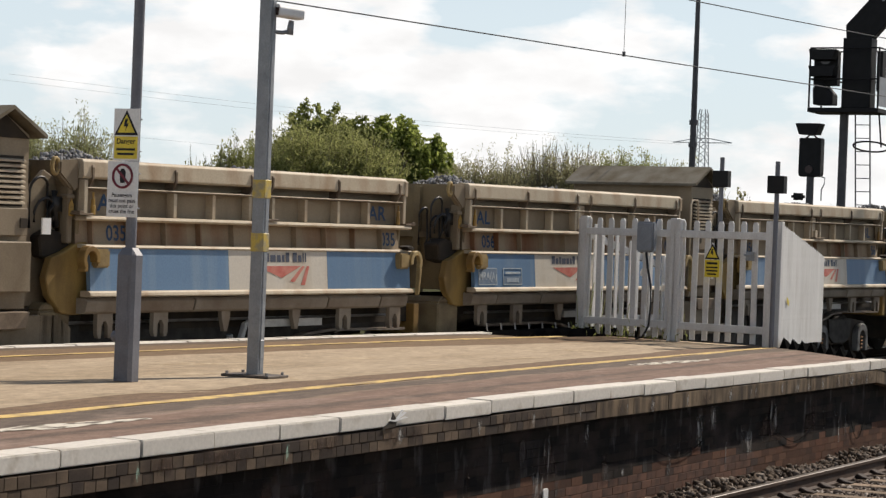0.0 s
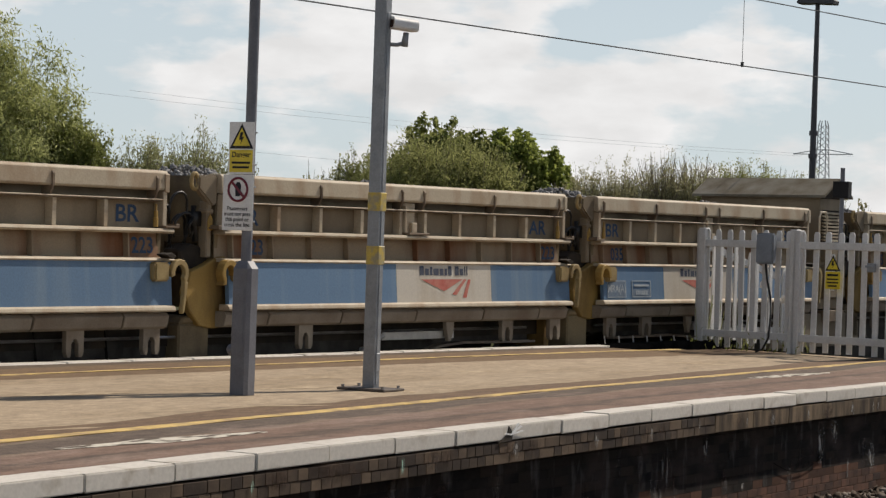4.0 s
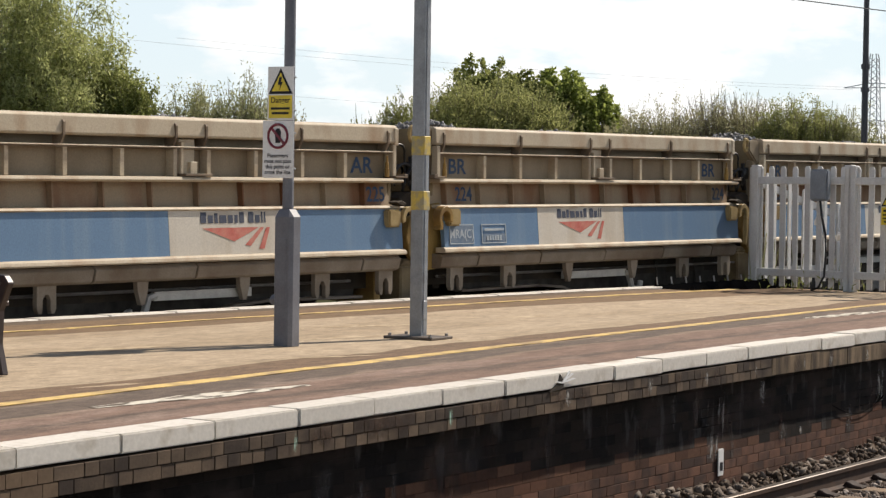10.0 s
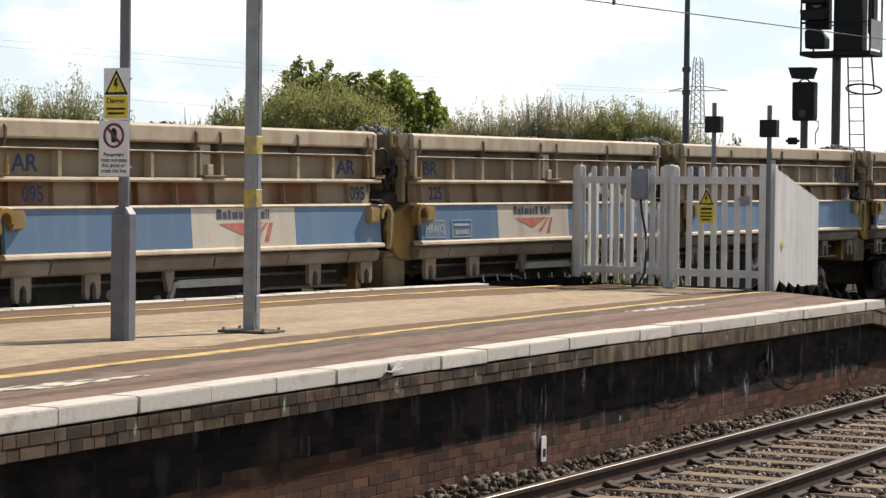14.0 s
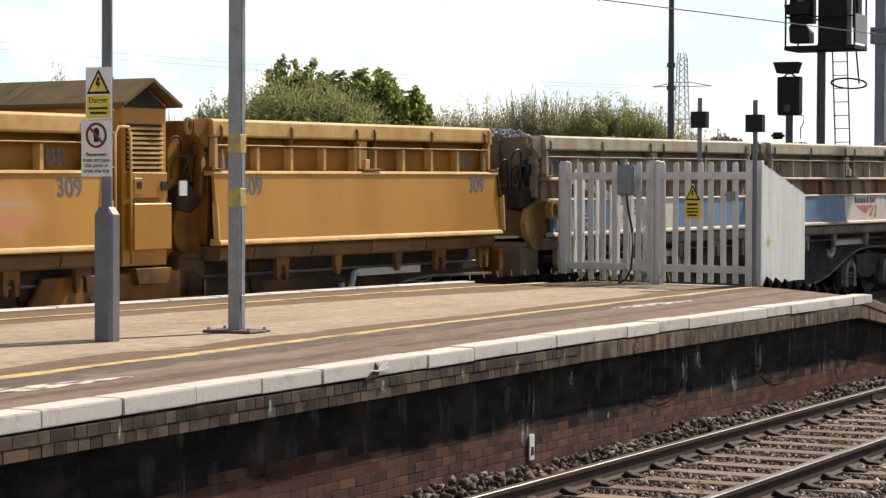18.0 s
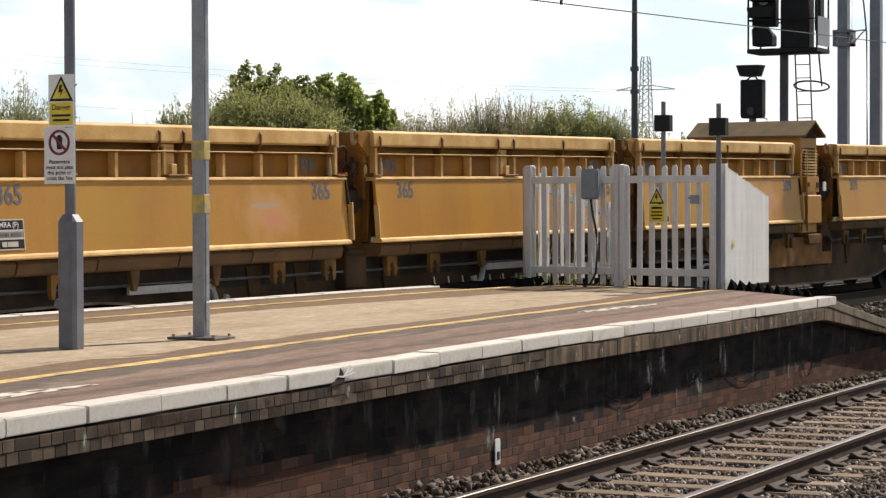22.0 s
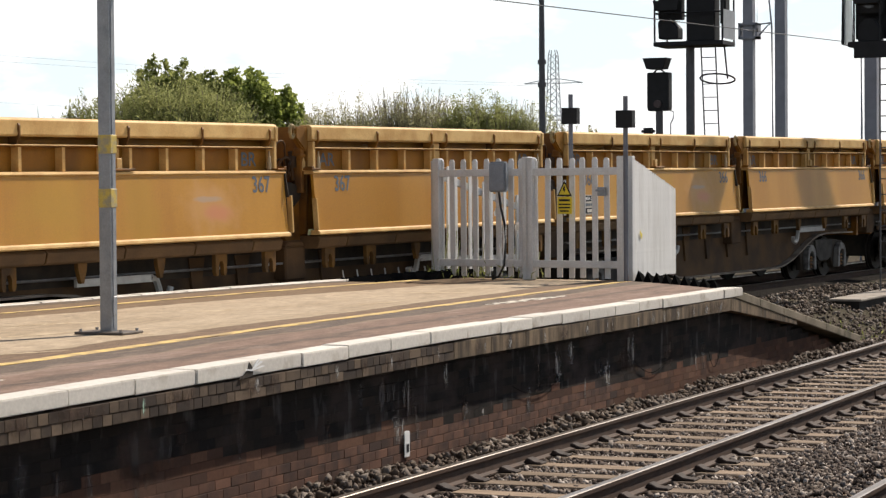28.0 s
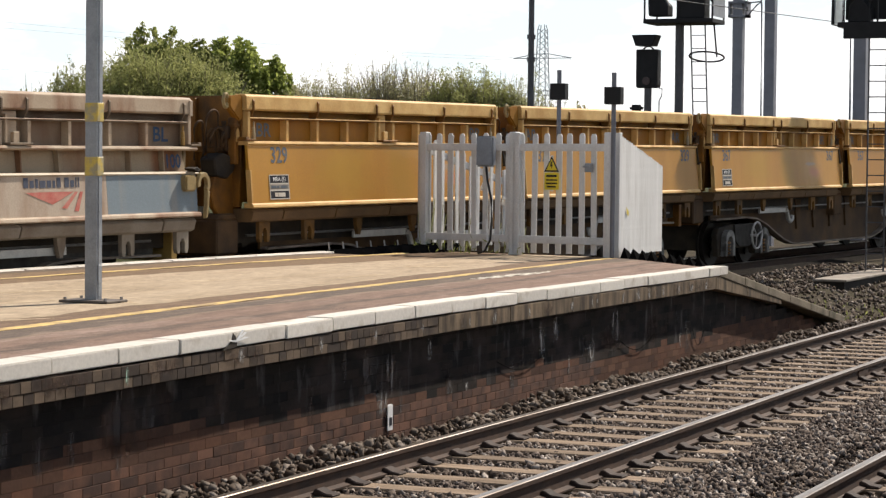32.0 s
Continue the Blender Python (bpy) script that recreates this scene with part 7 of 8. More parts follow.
def quads_mesh(name, centres, ups, size, length, material, seed):
    """Small bent leaves: two triangles each, about the given centres."""
    rng = np.random.default_rng(seed)
    n = len(centres)
    a = rng.normal(size=(n, 3))
    a /= np.linalg.norm(a, axis=1, keepdims=True)
    u = ups + rng.normal(size=(n, 3)) * 0.55
    u /= np.linalg.norm(u, axis=1, keepdims=True)
    s = np.cross(u, a)
    s /= np.linalg.norm(s, axis=1, keepdims=True) + 1e-9
    sz = size * rng.uniform(0.6, 1.3, (n, 1))
    ln = length * rng.uniform(0.6, 1.3, (n, 1))
    bend = np.cross(s, u) * sz * 0.35
    v = np.stack([centres - u * ln, centres + s * sz + bend, centres + u * ln, centres - s * sz + bend], 1).reshape(-1, 3)
    f = (np.array([(0, 1, 2), (0, 2, 3)])[None] + 4 * np.arange(n)[:, None, None]).reshape(-1, 3)
    me = bpy.data.meshes.new(name)
    me.vertices.add(len(v))
    me.vertices.foreach_set("co", v.ravel())
    me.loops.add(f.size)
    me.loops.foreach_set("vertex_index", f.ravel())
    me.polygons.add(len(f))
    me.polygons.foreach_set("loop_start", np.arange(0, f.size, 3))
    me.update(calc_edges=True)
    me.materials.append(material)
    return me


def tree(label, x, y, top, radius, leaf, seed, leaves=6000, size=0.06, length=0.11, low=0.35, shoots=0, droop=0.0, twigs=60, upright=0.3, lean=(0, 0)):
    """A tapered trunk with limbs, and a crown of many small leaves in clumps along the twigs."""
    rng = np.random.default_rng(seed)
    name = "tree" if top > 5.4 else "shrub"
    t = thing(name, label, name, pose(x, y, -0.34))
    high = top + 0.34
    trunk = Shape()
    tr = 0.035 * high * 0.45
    trunk.tube([(0, 0, 0), (0.05, 0.02, high * 0.2), (lean[0] * 0.3, lean[1] * 0.3 + 0.05, high * 0.42), (lean[0] * 0.6, lean[1] * 0.6, high * 0.62)], [tr, tr * 0.8, tr * 0.6, tr * 0.3], 8)
    part("trunk", trunk.mesh("trunk", BARK, smooth=True), t)
    limbs = Shape()
    tips, dirs = [], []
    zc, rz = high * (1 + low) / 2, high * (1 - low) / 2
    for k in range(twigs):
        th, ph = rng.uniform(0, 2 * math.pi), math.acos(rng.uniform(-0.75, 1.0))
        rr = rng.uniform(0.62, 1.0) * (1 + 0.12 * math.sin(3 * th + seed) + 0.10 * math.cos(5 * th + 2 * seed))
        p = np.array([radius * rr * math.sin(ph) * math.cos(th) + lean[0], radius * rr * math.sin(ph) * math.sin(th) + lean[1], zc + rz * rr * math.cos(ph) * 0.94])
        if k < shoots:
            sx, sy = rng.uniform(-0.95, 0.95), rng.uniform(-0.95, 0.95)
            p = np.array([radius * sx, radius * sy, high * rng.uniform(0.78, 1.0) * (1 - 0.13 * (sx * sx + sy * sy))])
        start = np.array([lean[0] * 0.4, lean[1] * 0.4, high * rng.uniform(low * 0.6, low + 0.22)])
        mid = start * 0.45 + p * 0.55 + np.array([0, 0, rz * 0.14]) + rng.normal(size=3) * radius * 0.06
        pts = [start, mid, p]
        if droop:
            pts.append(p + np.array([math.cos(th) * radius * 0.12, math.sin(th) * radius * 0.12, -droop * rng.uniform(0.4, 1.0)]))
        limbs.tube([tuple(q) for q in pts], [tr * 0.30, tr * 0.14, tr * 0.05] + ([tr * 0.03] if droop else []), 4)
        for a, b in zip(pts[1:], pts[2:]):
            m = int(14 if not droop else 10)
            for f in np.linspace(0.1, 0.72 if k < shoots else 1.0, m):
                tips.append(a + (b - a) * f)
                dirs.append((b - a) / (np.linalg.norm(b - a) + 1e-9))
        for q in range(0 if k < shoots else 3):
            off = rng.normal(size=3) * radius * 0.11
            tips.append(p + off)
            dirs.append(off / (np.linalg.norm(off) + 1e-9))
    crown = part("crown", limbs.mesh("branches", BARK), t, "branches of the crown")
    tips, dirs = np.array(tips), np.array(dirs)
    pick = rng.integers(0, len(tips), leaves)
    c = tips[pick] + rng.normal(size=(leaves, 3)) * radius * 0.055
    up = dirs[pick] * 0.6 + np.array([0, 0, upright])
    me = quads_mesh("leaves", c, up, size, length, leaf, seed)
    part("leaves", me, crown, "small uneven leaves")["kind"] = "stuff"
    return t


tree("tall willow with fine yellow-green drooping foliage", 63.1, 57.2, 10.5, 3.8, LEAF_WILLOW, 11, 84000, 0.026, 0.10, 0.22, droop=1.1, twigs=330, upright=-0.2)
tree("willow bough with fine yellow-green foliage", 64.6, 54.6, 7.9, 1.5, LEAF_WILLOW, 12, 15000, 0.026, 0.09, 0.3, droop=0.6, twigs=110)
tree("dark green broadleaf tree behind the train", 64.9, 53.3, 7.0, 1.5, LEAF_DARK, 13, 20000, 0.034, 0.08, 0.25, twigs=170, shoots=20)
tree("grey-green budding shrub with bare twigs", 66.8, 51.8, 6.45, 1.5, LEAF_OLIVE, 14, 15000, 0.022, 0.075, 0.2, twigs=300, shoots=70)
tree("grey-green budding shrub with bare twigs", 67.9, 50.2, 6.65, 1.6, LEAF_OLIVE, 15, 16000, 0.022, 0.075, 0.2, twigs=330, shoots=90)
tree("grey-green budding shrub with bare twigs", 68.8, 49.0, 5.7, 1.1, LEAF_GREY, 37, 8000, 0.022, 0.075, 0.2, twigs=200, shoots=50)
def maple(label, x, y, top, radius, leaf, seed, clumps=120, low=0.35, tall=()):
    """A leafy maple: upright shoots that end in lumps of large leaves, round a fuller inside."""
    rng = np.random.default_rng(seed)
    t = thing("tree", label, "tree", pose(x, y, -0.34))
    high = top + 0.34
    tr = 0.014 * high
    part("trunk", Shape().tube([(0, 0, 0), (0.05, 0.03, high * 0.25), (0, 0.06, high * 0.55)], [tr * 1.2, tr, tr * 0.5], 8).mesh("trunk", BARK, smooth=True), t)
    limbs, centres = Shape(), []
    for k in range(clumps):
        th, r = rng.uniform(0, 2 * math.pi), math.sqrt(rng.uniform(0, 1))
        px, py = radius * r * math.cos(th), radius * r * math.sin(th)
        roof = high * (low + (1 - low) * math.sqrt(max(0.0, 1 - r ** 2.2)))
        if k % 3:
            # an upright shoot: lumps one above the other, the top one smallest
            pz = roof * rng.uniform(0.86, 1.0)
            centres += [(px + rng.normal() * 0.05, py + rng.normal() * 0.05, pz - 0.24 * q, 0.62 + 0.16 * q) for q in range(3)]
        else:
            centres.append((px, py, high * low + (roof - high * low) * rng.uniform(0.1, 0.8), 1.2))
    for px, py, pz in tall:
        centres += [(px + rng.uniform(-0.12, 0.12), py + rng.uniform(-0.2, 0.2) * (q > 0), pz + 0.34 - 0.2 * q, 0.7 + 0.12 * q) for q in range(5)]
    spots, ups = [], []
    for px, py, pz, big in centres:
        limbs.tube([(0, 0, high * low * 0.8), (px * 0.6, py * 0.6, pz * 0.75), (px, py, pz)], [tr * 0.3, tr * 0.16, tr * 0.07], 4)
        n = int(40 * big)
        spots.append(np.clip(rng.normal(size=(n, 3)), -1.6, 1.6) * np.array([0.125, 0.125, 0.13]) * big + np.array([px, py, pz - 0.1]))
        ups.append(np.tile([0.0, 0.0, 0.25], (n, 1)))
    crown = part("crown", limbs.mesh("branches", BARK), t, "branches of the crown")
    me = quads_mesh("leaves", np.concatenate(spots), np.concatenate(ups), 0.062, 0.085, leaf, seed)
    part("leaves", me, crown, "large lumpy leaves")["kind"] = "stuff"
    return t


tree("thin sapling with pale leaves", 69.95, 46.4, 5.75, 0.5, LEAF_OLIVE, 16, 420, 0.035, 0.07, 0.4, twigs=30, shoots=14)
tree("loose green shrub with fine leaves", 70.5, 45.5, 5.9, 0.95, LEAF_OLIVE, 17, 9000, 0.024, 0.07, 0.2, twigs=150, shoots=30)
tree("loose green shrub with fine leaves", 70.8, 44.8, 6.25, 1.1, LEAF_GREEN, 27, 15000, 0.024, 0.07, 0.2, twigs=200, shoots=40)
tree("rounded olive-green willow bush with fine leaves", 69.9, 43.0, 6.1, 1.6, LEAF_GREEN, 35, 42000, 0.022, 0.07, 0.12, twigs=420, shoots=40)
tree("broad olive-green willow bush with fine leaves", 70.7, 41.6, 6.5, 2.2, LEAF_GREEN, 18, 84000, 0.022, 0.07, 0.12, twigs=660, shoots=60)
tree("rounded olive-green willow bush with fine leaves", 71.4, 40.2, 6.3, 1.8, LEAF_GREEN, 36, 64000, 0.022, 0.07, 0.12, twigs=520, shoots=50)
maple("dark green maple with lumpy upright shoots", 76.3, 44.7, 7.25, 1.9, LEAF_DARK, 29, 130, 0.72, tall=((-0.1, 0.7, 7.65), (0.1, 1.1, 7.4), (0.0, 0.3, 7.45), (0.1, 1.45, 7.15), (0.0, -0.6, 7.5)))
maple("dark green maple with lumpy upright shoots", 76.9, 43.2, 7.3, 2.0, LEAF_DARK, 33, 140, 0.7)
maple("dense bright green maple tree", 76.4, 41.6, 7.3, 1.7, LEAF_BRIGHT, 31, 130, 0.5)
maple("dense bright green maple tree", 76.9, 40.4, 6.6, 1.55, LEAF_BRIGHT, 30, 130, 0.4)
tree("grey-brown budding shrub with bare twigs", 75.0, 37.7, 5.8, 1.35, LEAF_GREY, 20, 27200, 0.017, 0.055, 0.15, twigs=300, shoots=90)
tree("grey-brown budding shrub with bare twigs", 75.7, 36.5, 5.95, 1.35, LEAF_GREY, 26, 25500, 0.017, 0.055, 0.15, twigs=300, shoots=110)
tree("bare twiggy shrub with pale buds", 77.1, 35.5, 6.55, 1.4, LEAF_GREY, 21, 11050, 0.017, 0.055, 0.15, twigs=330, shoots=170)
tree("bare twiggy shrub with pale buds", 77.6, 34.4, 6.4, 1.4, LEAF_GREY, 28, 15300, 0.017, 0.055, 0.15, twigs=320, shoots=150)
tree("green budding shrub with upright twigs", 77.3, 32.7, 6.2, 1.4, LEAF_GREEN, 22, 44200, 0.017, 0.055, 0.15, twigs=330, shoots=110)
tree("green budding shrub with upright twigs", 77.8, 31.5, 6.15, 1.25, LEAF_GREEN, 23, 37400, 0.017, 0.055, 0.15, twigs=300, shoots=100)
tree("low olive green shrub with upright twigs", 78.1, 30.3, 5.75, 1.1, LEAF_OLIVE, 32, 22100, 0.017, 0.055, 0.15, twigs=200, shoots=70)
tree("low twiggy shrub with pale buds", 78.6, 29.3, 5.3, 0.7, LEAF_GREY, 38, 3000, 0.022, 0.07, 0.15, twigs=120, shoots=60)
tree("thin sapling with pale leaves", 79.0, 28.3, 5.25, 0.45, LEAF_GREY, 24, 260, 0.045, 0.07, 0.4, twigs=16, shoots=8)
tree("thin sapling with pale leaves", 80.1, 25.0, 4.6, 0.35, LEAF_GREY, 25, 160, 0.045, 0.07, 0.4, twigs=14, shoots=8)


def weeds():
    rng = np.random.default_rng(9)
    spots = []
    for cx, cy, cz, r, n in ((28.95, 12.6, ZP, 0.2, 70), (28.8, 11.9, ZP, 0.15, 40), (28.65, 11.3, ZP, 0.12, 30), (31.6, 9.0, 0.3, 0.4, 160), (33.0, 8.8, 0.05, 0.5, 160), (34.5, 9.3, -0.3, 0.8, 260), (37.5, 9.2, -0.3, 0.7, 200), (36.0, 8.6, -0.3, 0.6, 120), (40.5, 10.0, -0.2, 0.7, 160)):
        p = rng.normal(size=(n, 3)) * np.array([r, r, 0.0]) + np.array([cx, cy, cz])
        p[:, 2] += np.abs(rng.normal(size=n)) * 0.09
        spots.append(p)
    c = np.concatenate(spots)
    up = np.tile([0, 0, 1.0], (len(c), 1))
    thing("weeds", "low green weeds on the ramp and along the fence", "weeds", mesh=quads_mesh("weeds", c, up, 0.010, 0.045, LEAF_DARK, 4), kind="stuff")
    st = thing("weed_stalks", "tall weed stalks behind the fence", "weeds", Matrix.Identity(4), kind="stuff")
    s = Shape()
    for k in range(16):
        x, y = 28.95 + rng.uniform(-0.1, 0.4), rng.uniform(11.2, 12.7)
        s.tube([(x, y, ZP), (x + rng.uniform(-0.08, 0.08), y + rng.uniform(-0.1, 0.1), ZP + rng.uniform(0.3, 0.8))], 0.006, 4)
    part("stalks", s.mesh("stalks", LEAF_OLIVE), st)


weeds()
rng_end = np.random.default_rng(8)
n_end = 4200
ex = rng_end.uniform(31.5, 46, n_end)
ey = rng_end.uniform(7.9, 11.3, n_end)
ez = np.maximum(np.interp(ex, [26.5, RAMP], [ZP, -0.02]) - (ex >= RAMP) * 0.5, -0.33 + np.clip((ey - 7.9) / 1.5, 0, 1) * (0.42 + 0.012 * (ex - 34)) * np.clip((ex - 30.0) / 2.5, 0, 1)) + rng_end.uniform(-0.01, 0.04, n_end)
stones("rubble", "loose stones and rubble beyond the ramp", RUBBLE, np.stack([ex, ey, ez], 1), 0.034, 12)

n_line = 11000
lx = rng_end.uniform(28, 64, n_line)
lo = rng_end.uniform(-2.7, 1.4, n_line)
keep = (np.abs(np.abs(lo) - 0.7525) > 0.09) & (lx > 28.5 + 0 * lo)
stones("goods_line_stones", "oil-blackened ballast stones along the goods line", OILY_STONES, np.stack([lx, np.array([line_y(v) for v in lx]) + lo, 0.10 + 0.0095 * (lx - 20) - 0.21 - np.clip(-lo - 1.4, 0, 1) * 0.15], 1)[keep], 0.045, 14)


# ---- brickwork, last ----
def brick_mesh(w, h, d, material, name="brick"):
    return Shape().box(0.0015, w - 0.002, 0, d, 0.0015, h - 0.002).mesh(name, material, 0.003)


def brickwork():
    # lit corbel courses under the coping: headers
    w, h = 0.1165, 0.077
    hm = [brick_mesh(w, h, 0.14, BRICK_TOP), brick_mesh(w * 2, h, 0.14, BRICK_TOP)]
    joined, corbel = Shape(), Shape()
    for row in range(2):
        x = -13.9 + row * 0.04
        z0 = 0.868 - (row + 1) * h
        while x < 17.8:
            long = random.random() < 0.22
            y = EDGE + 0.004 + random.uniform(-0.0015, 0.002) + row * 0.004
            z = z0 - dip(x, EDGE)
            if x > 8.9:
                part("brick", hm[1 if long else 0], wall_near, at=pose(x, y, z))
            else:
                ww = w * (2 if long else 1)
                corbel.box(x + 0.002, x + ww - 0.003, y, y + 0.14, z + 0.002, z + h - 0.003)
            x += w * (2 if long else 1)
    band = brick_mesh(0.848, 0.152, 0.14, BAND, "facing_block")
    for k in range(10):
        part("facing_block", band, wall_near, "brown stained facing block", pose(17.92 + 0.852 * k, EDGE + 0.004 + random.uniform(-0.003, 0.003), 0.716))
    # recessed wall: stretchers
    w, h = 0.232, 0.0755
    sm = brick_mesh(w, h, 0.10, BRICK)
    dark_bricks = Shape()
    for row in range(14):
        z = 0.735 - (row + 1) * h
        x = -13.9 - (row % 2) * w / 2
        while x < 32.0 and (x < 26.3 or z + h < ramp_z(x + w) - 0.13):
            # bricks above the corbel's shadow edge take the colour blackened for shade
            sooty_shade = z > 0.14 + 0.15 * clamp((19 - x) / 7, 0, 1) + 0.05 * math.sin(x * 1.3) * math.sin(x * 0.37) + random.uniform(-0.03, 0.03)
            y = WALL + (random.uniform(-0.0008, 0.0008) if sooty_shade else random.uniform(-0.0015, 0.0015))
            if row >= 8 and 12.0 < x < 22.5 and row < 13:
                part("brick", sm, wall_near, at=pose(x, y, z))
            else:
                gap = 0.0008 if sooty_shade else 0.0016
                (dark_bricks if sooty_shade else joined).box(x + gap, x + w - gap, y, y + 0.10, z + gap, z + h - gap)
            x += w
    for s, nm, m in ((joined, "brickwork", BRICKS_JOINED), (corbel, "brickwork", CORBEL_JOINED), (dark_bricks, "brickwork", SHADE_SOOT)):
        p = part(nm, s.mesh(nm, m), wall_near, "bricks blackened by soot and painted shade" if m is SHADE_SOOT else "worn red bricks")
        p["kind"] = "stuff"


def film_material(name, color, most):
    """A thin stain that fades out towards its rim and breaks up in upright streaks."""
    m = mat(name, color, 0.9, scale=3, bump=0)
    n, l = m.node_tree.nodes, m.node_tree.links
    tc, info = n.new("ShaderNodeTexCoord"), n.new("ShaderNodeObjectInfo")
    far = n.new("ShaderNodeVectorMath")
    far.operation = "LENGTH"
    l.new(tc.outputs["Object"], far.inputs[0])
    fade = n.new("ShaderNodeMapRange")
    fade.interpolation_type = "SMOOTHSTEP"
    fade.inputs["From Min"].default_value, fade.inputs["From Max"].default_value = 1.0, 0.25
    l.new(far.outputs["Value"], fade.inputs["Value"])
    shift = n.new("ShaderNodeVectorMath")
    shift.operation = "MULTIPLY_ADD"
    shift.inputs[1].default_value = (31, 17, 23)
    l.new(info.outputs["Random"], shift.inputs[0])
    mp = n.new("ShaderNodeMapping")
    mp.inputs["Scale"].default_value = (2.2, 1, 0.8)
    l.new(tc.outputs["Object"], mp.inputs["Vector"])
    l.new(mp.outputs["Vector"], shift.inputs[2])
    tear = n.new("ShaderNodeTexNoise")
    tear.inputs["Scale"].default_value = 1.6
    tear.inputs["Detail"].default_value = 5
    l.new(shift.outputs["Vector"], tear.inputs["Vector"])
    cut = n.new("ShaderNodeMapRange")
    cut.inputs["From Min"].default_value, cut.inputs["From Max"].default_value = 0.38, 0.62
    cut.inputs["To Max"].default_value = most
    l.new(tear.outputs["Fac"], cut.inputs["Value"])
    both = n.new("ShaderNodeMath")
    both.operation = "MULTIPLY"
    l.new(fade.outputs["Result"], both.inputs[0])
    l.new(cut.outputs["Result"], both.inputs[1])
    l.new(both.outputs["Value"], n["Principled BSDF"].inputs["Alpha"])
    return m


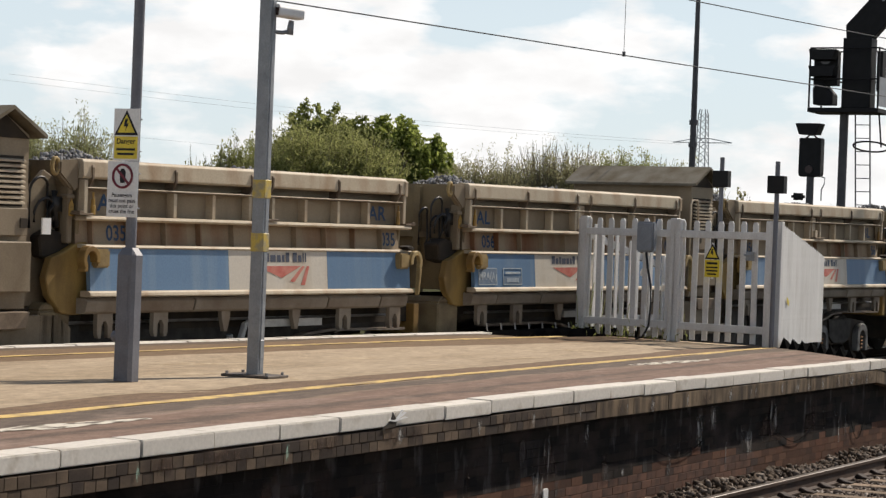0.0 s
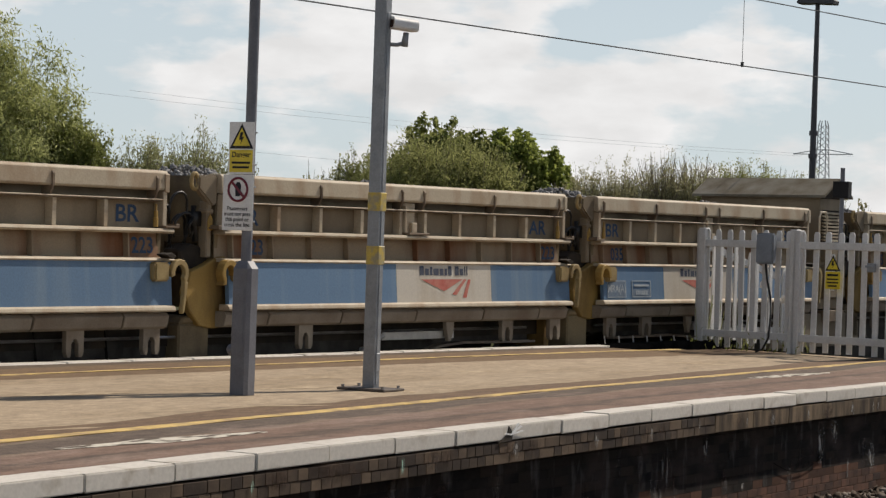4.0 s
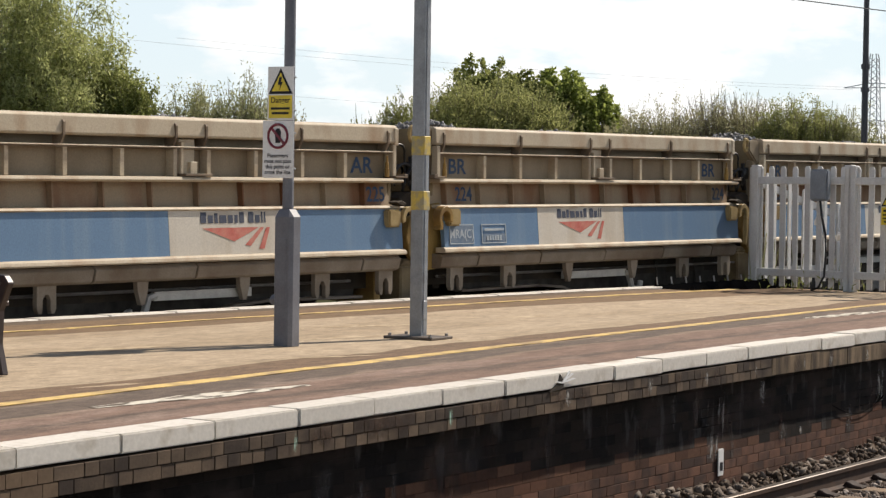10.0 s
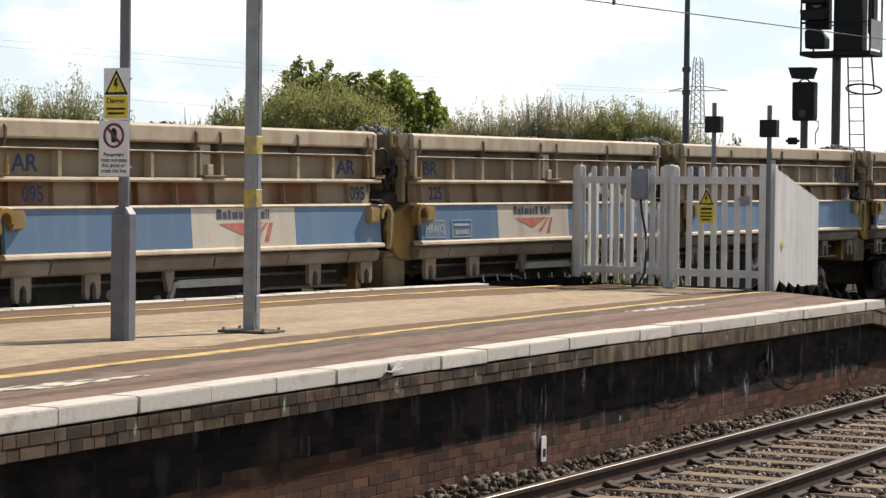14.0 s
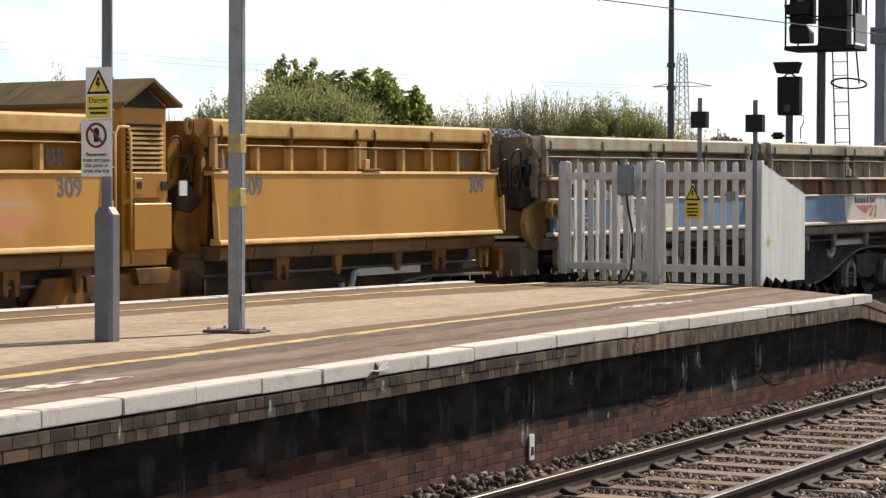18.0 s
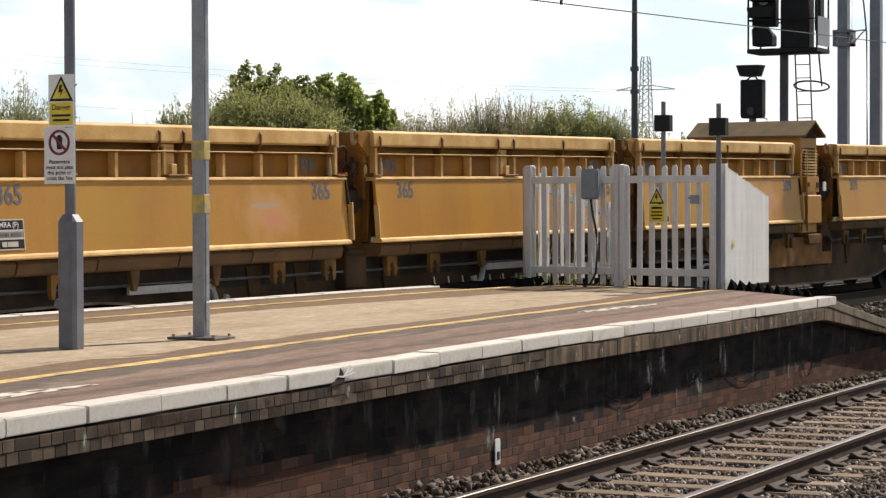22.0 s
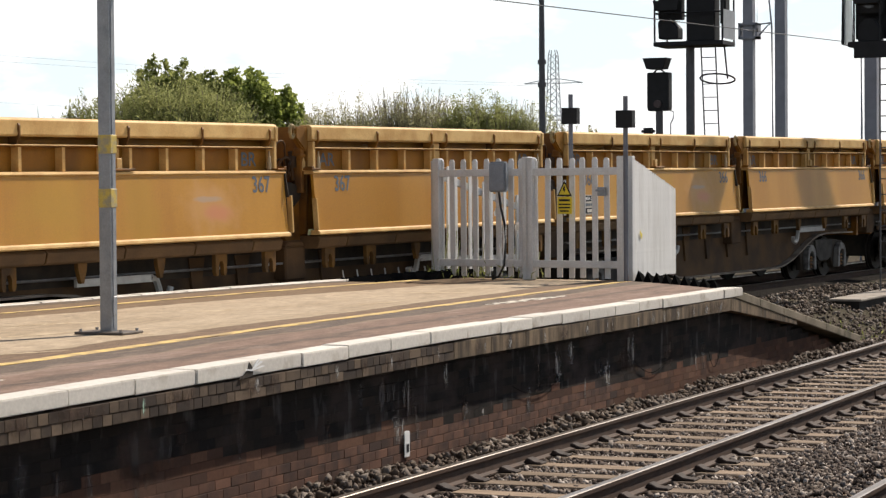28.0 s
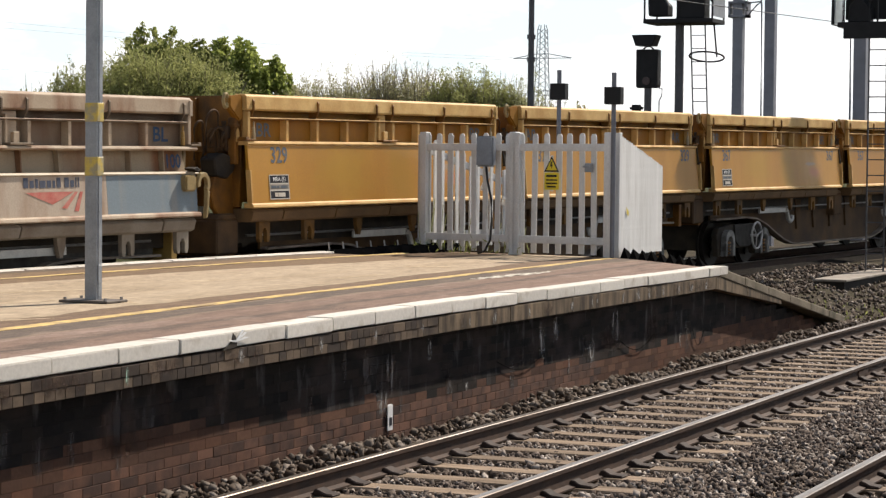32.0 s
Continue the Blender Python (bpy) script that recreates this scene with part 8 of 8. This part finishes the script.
def stains():
    """Lime runs, a green copper stain and small fixtures on the platform wall."""
    rng = random.Random(6)

    def run(x, z0, z1, w, film, y):
        part("stain", film, wall_near, "pale mineral run", pose(x, y, (z0 + z1) / 2) @ Matrix.Diagonal((w / 2, 1, (z1 - z0) / 2, 1)))
    sheet = lambda m: Shape().face_set([(-1, 0, -1), (1, 0, -1), (1, 0, 1), (-1, 0, 1)], [(0, 1, 2, 3)]).mesh("stain", m)
    lime, grey, rusty, green = (sheet(film_material(n, c, o)) for n, c, o in (("white lime film", (0.33, 0.315, 0.295), 0.85), ("grey lime film", (0.10, 0.09, 0.085), 0.7), ("brown wash film", (0.075, 0.045, 0.032), 0.55), ("green copper film", (0.36, 0.52, 0.42), 1.0)))
    run(12.72, 0.69, 0.84, 0.06, green, EDGE - 0.0045)
    run(11.0, 0.69, 0.82, 0.05, green, EDGE - 0.0045)
    for x, z0, z1, w in ((17.25, 0.16, 0.70, 0.05), (17.02, 0.0, 0.34, 0.16), (17.12, 0.06, 0.32, 0.10), (17.16, 0.36, 0.60, 0.06), (18.9, 0.12, 0.22, 0.12), (25.45, -0.02, 0.36, 0.09), (22.3, 0.06, 0.42, 0.30)):
        run(x, z0, z1, w, lime, WALL - 0.006)
    for k in range(26):
        x = rng.uniform(11.5, 26.0)
        mid, half = rng.uniform(0.12, 0.6), rng.uniform(0.08, 0.28)
        run(x, max(-0.05, mid - half), min(0.72, mid + half), rng.uniform(0.05, 0.28), grey if k % 5 else lime, WALL - 0.004 - 0.0001 * k)
    for k in range(18):
        x = rng.uniform(11.5, 26.0)
        run(x, rng.uniform(0.0, 0.3), rng.uniform(0.4, 0.7), rng.uniform(0.15, 0.7), rusty, WALL - 0.0032 - 0.00002 * k)
    for x, w in ((17.55, 0.07), (18.6, 0.05), (19.2, 0.12), (20.1, 0.10), (21.3, 0.16), (21.9, 0.07), (22.05, 0.05), (22.9, 0.10), (23.4, 0.18), (23.8, 0.12), (24.3, 0.16), (24.9, 0.12), (25.4, 0.18), (26.0, 0.14), (14.3, 0.12), (15.6, 0.1), (16.6, 0.08)):
        run(x, 0.71, 0.86, w, lime, EDGE - 0.0045)
    for k in range(26):
        run(rng.uniform(10.8, 26.2), 0.70, 0.87, rng.uniform(0.12, 0.6), rusty, EDGE - 0.004 - 0.00001 * k)
    tag = thing("wall_tag", "small white marker plate on the platform wall", "marker", pose(17.20, WALL - 0.012, 0.05), Shape().prism([(-0.05, -0.11), (0.05, -0.11), (0.05, 0.10), (0.03, 0.11), (-0.03, 0.11), (-0.05, 0.10)], "y", -0.006, 0.004).mesh("wall_tag", SIGN_WHITE, 0.002))
    part("dark_bar", Shape().box(-0.02, 0.03, -0.009, -0.006, -0.07, 0.0).mesh("dark_bar", LETTER_BLACK), tag)
    for x0, x1, z, dip in ((19.6, 20.9, 0.34, 0.12), (23.2, 24.4, 0.30, 0.14), (25.9, 26.4, 0.25, 0.2)):
        pts = [(x0 + (x1 - x0) * k / 8, WALL - 0.02, z - dip * math.sin(math.pi * k / 8)) for k in range(9)]
        thing("wall_cable", "slack grey cable looped on the platform wall", "cable", Matrix.Identity(4), Shape().tube(pts, 0.0035, 5).mesh("wall_cable", TRESPASS, smooth=True))
    # the broken piece on the coping
    chip = thing("coping_crack", "dark broken chip with a pale splash on the coping face", "crack", mesh=Shape().prism([(14.03, ZP - 0.135), (14.22, ZP - 0.125), (14.23, ZP - 0.075), (14.17, ZP - 0.02), (14.15, ZP - 0.07), (14.10, ZP - 0.10)], "y", EDGE - 0.009, EDGE + 0.01).mesh("coping_crack", BLACK))
    for k, (dx, dz) in enumerate(((0.17, 0.055), (0.2, 0.02), (0.12, 0.075), (-0.1, 0.01))):
        part("splash", Shape().prism([(14.20, ZP - 0.088), (14.20 + dx, ZP - 0.085 + dz), (14.20 + dx * 0.8, ZP - 0.078 + dz), (14.20, ZP - 0.076)], "y", EDGE - 0.012 - 0.001 * k, EDGE - 0.008).mesh("splash", SIGN_WHITE), chip)


brickwork()
stains()


# ---- what moves ----
def travelled(t):
    """Where the reference wagon's left end is along the world's x."""
    return -65.452 + 3.90832 * t + 0.02895 * t * t - 0.00009 * t ** 3


def motions():
    for wagon, offset in WAGONS:
        rows = [(t, wagon_pose(travelled(t) + offset + 0.134)) for t in range(0, 33)]
        walk(wagon, rows)
    # the wheels roll with the train; wheelsets at the same end of a bogie share one set of keys
    spin = math.sqrt(1.01) / 0.42
    lead = {}
    for wagon, offset in WAGONS:
        for bogie in wagon.children:
            for w in bogie.children:
                if w.name.startswith("wheelset"):
                    place = w.matrix_basis.translation.copy()
                    key = round(place.x, 2)
                    if key not in lead:
                        walk(w, [(k / 10, Matrix.Translation(place) @ Matrix.Rotation((travelled(k / 10) * spin) % (2 * math.pi), 4, "Y")) for k in range(321)])
                        lead[key] = w
                    else:
                        w.rotation_mode = "QUATERNION"
                        w.animation_data_create()
                        w.animation_data.action = lead[key].animation_data.action
                        w.animation_data.action_slot = lead[key].animation_data.action_slot


motions()
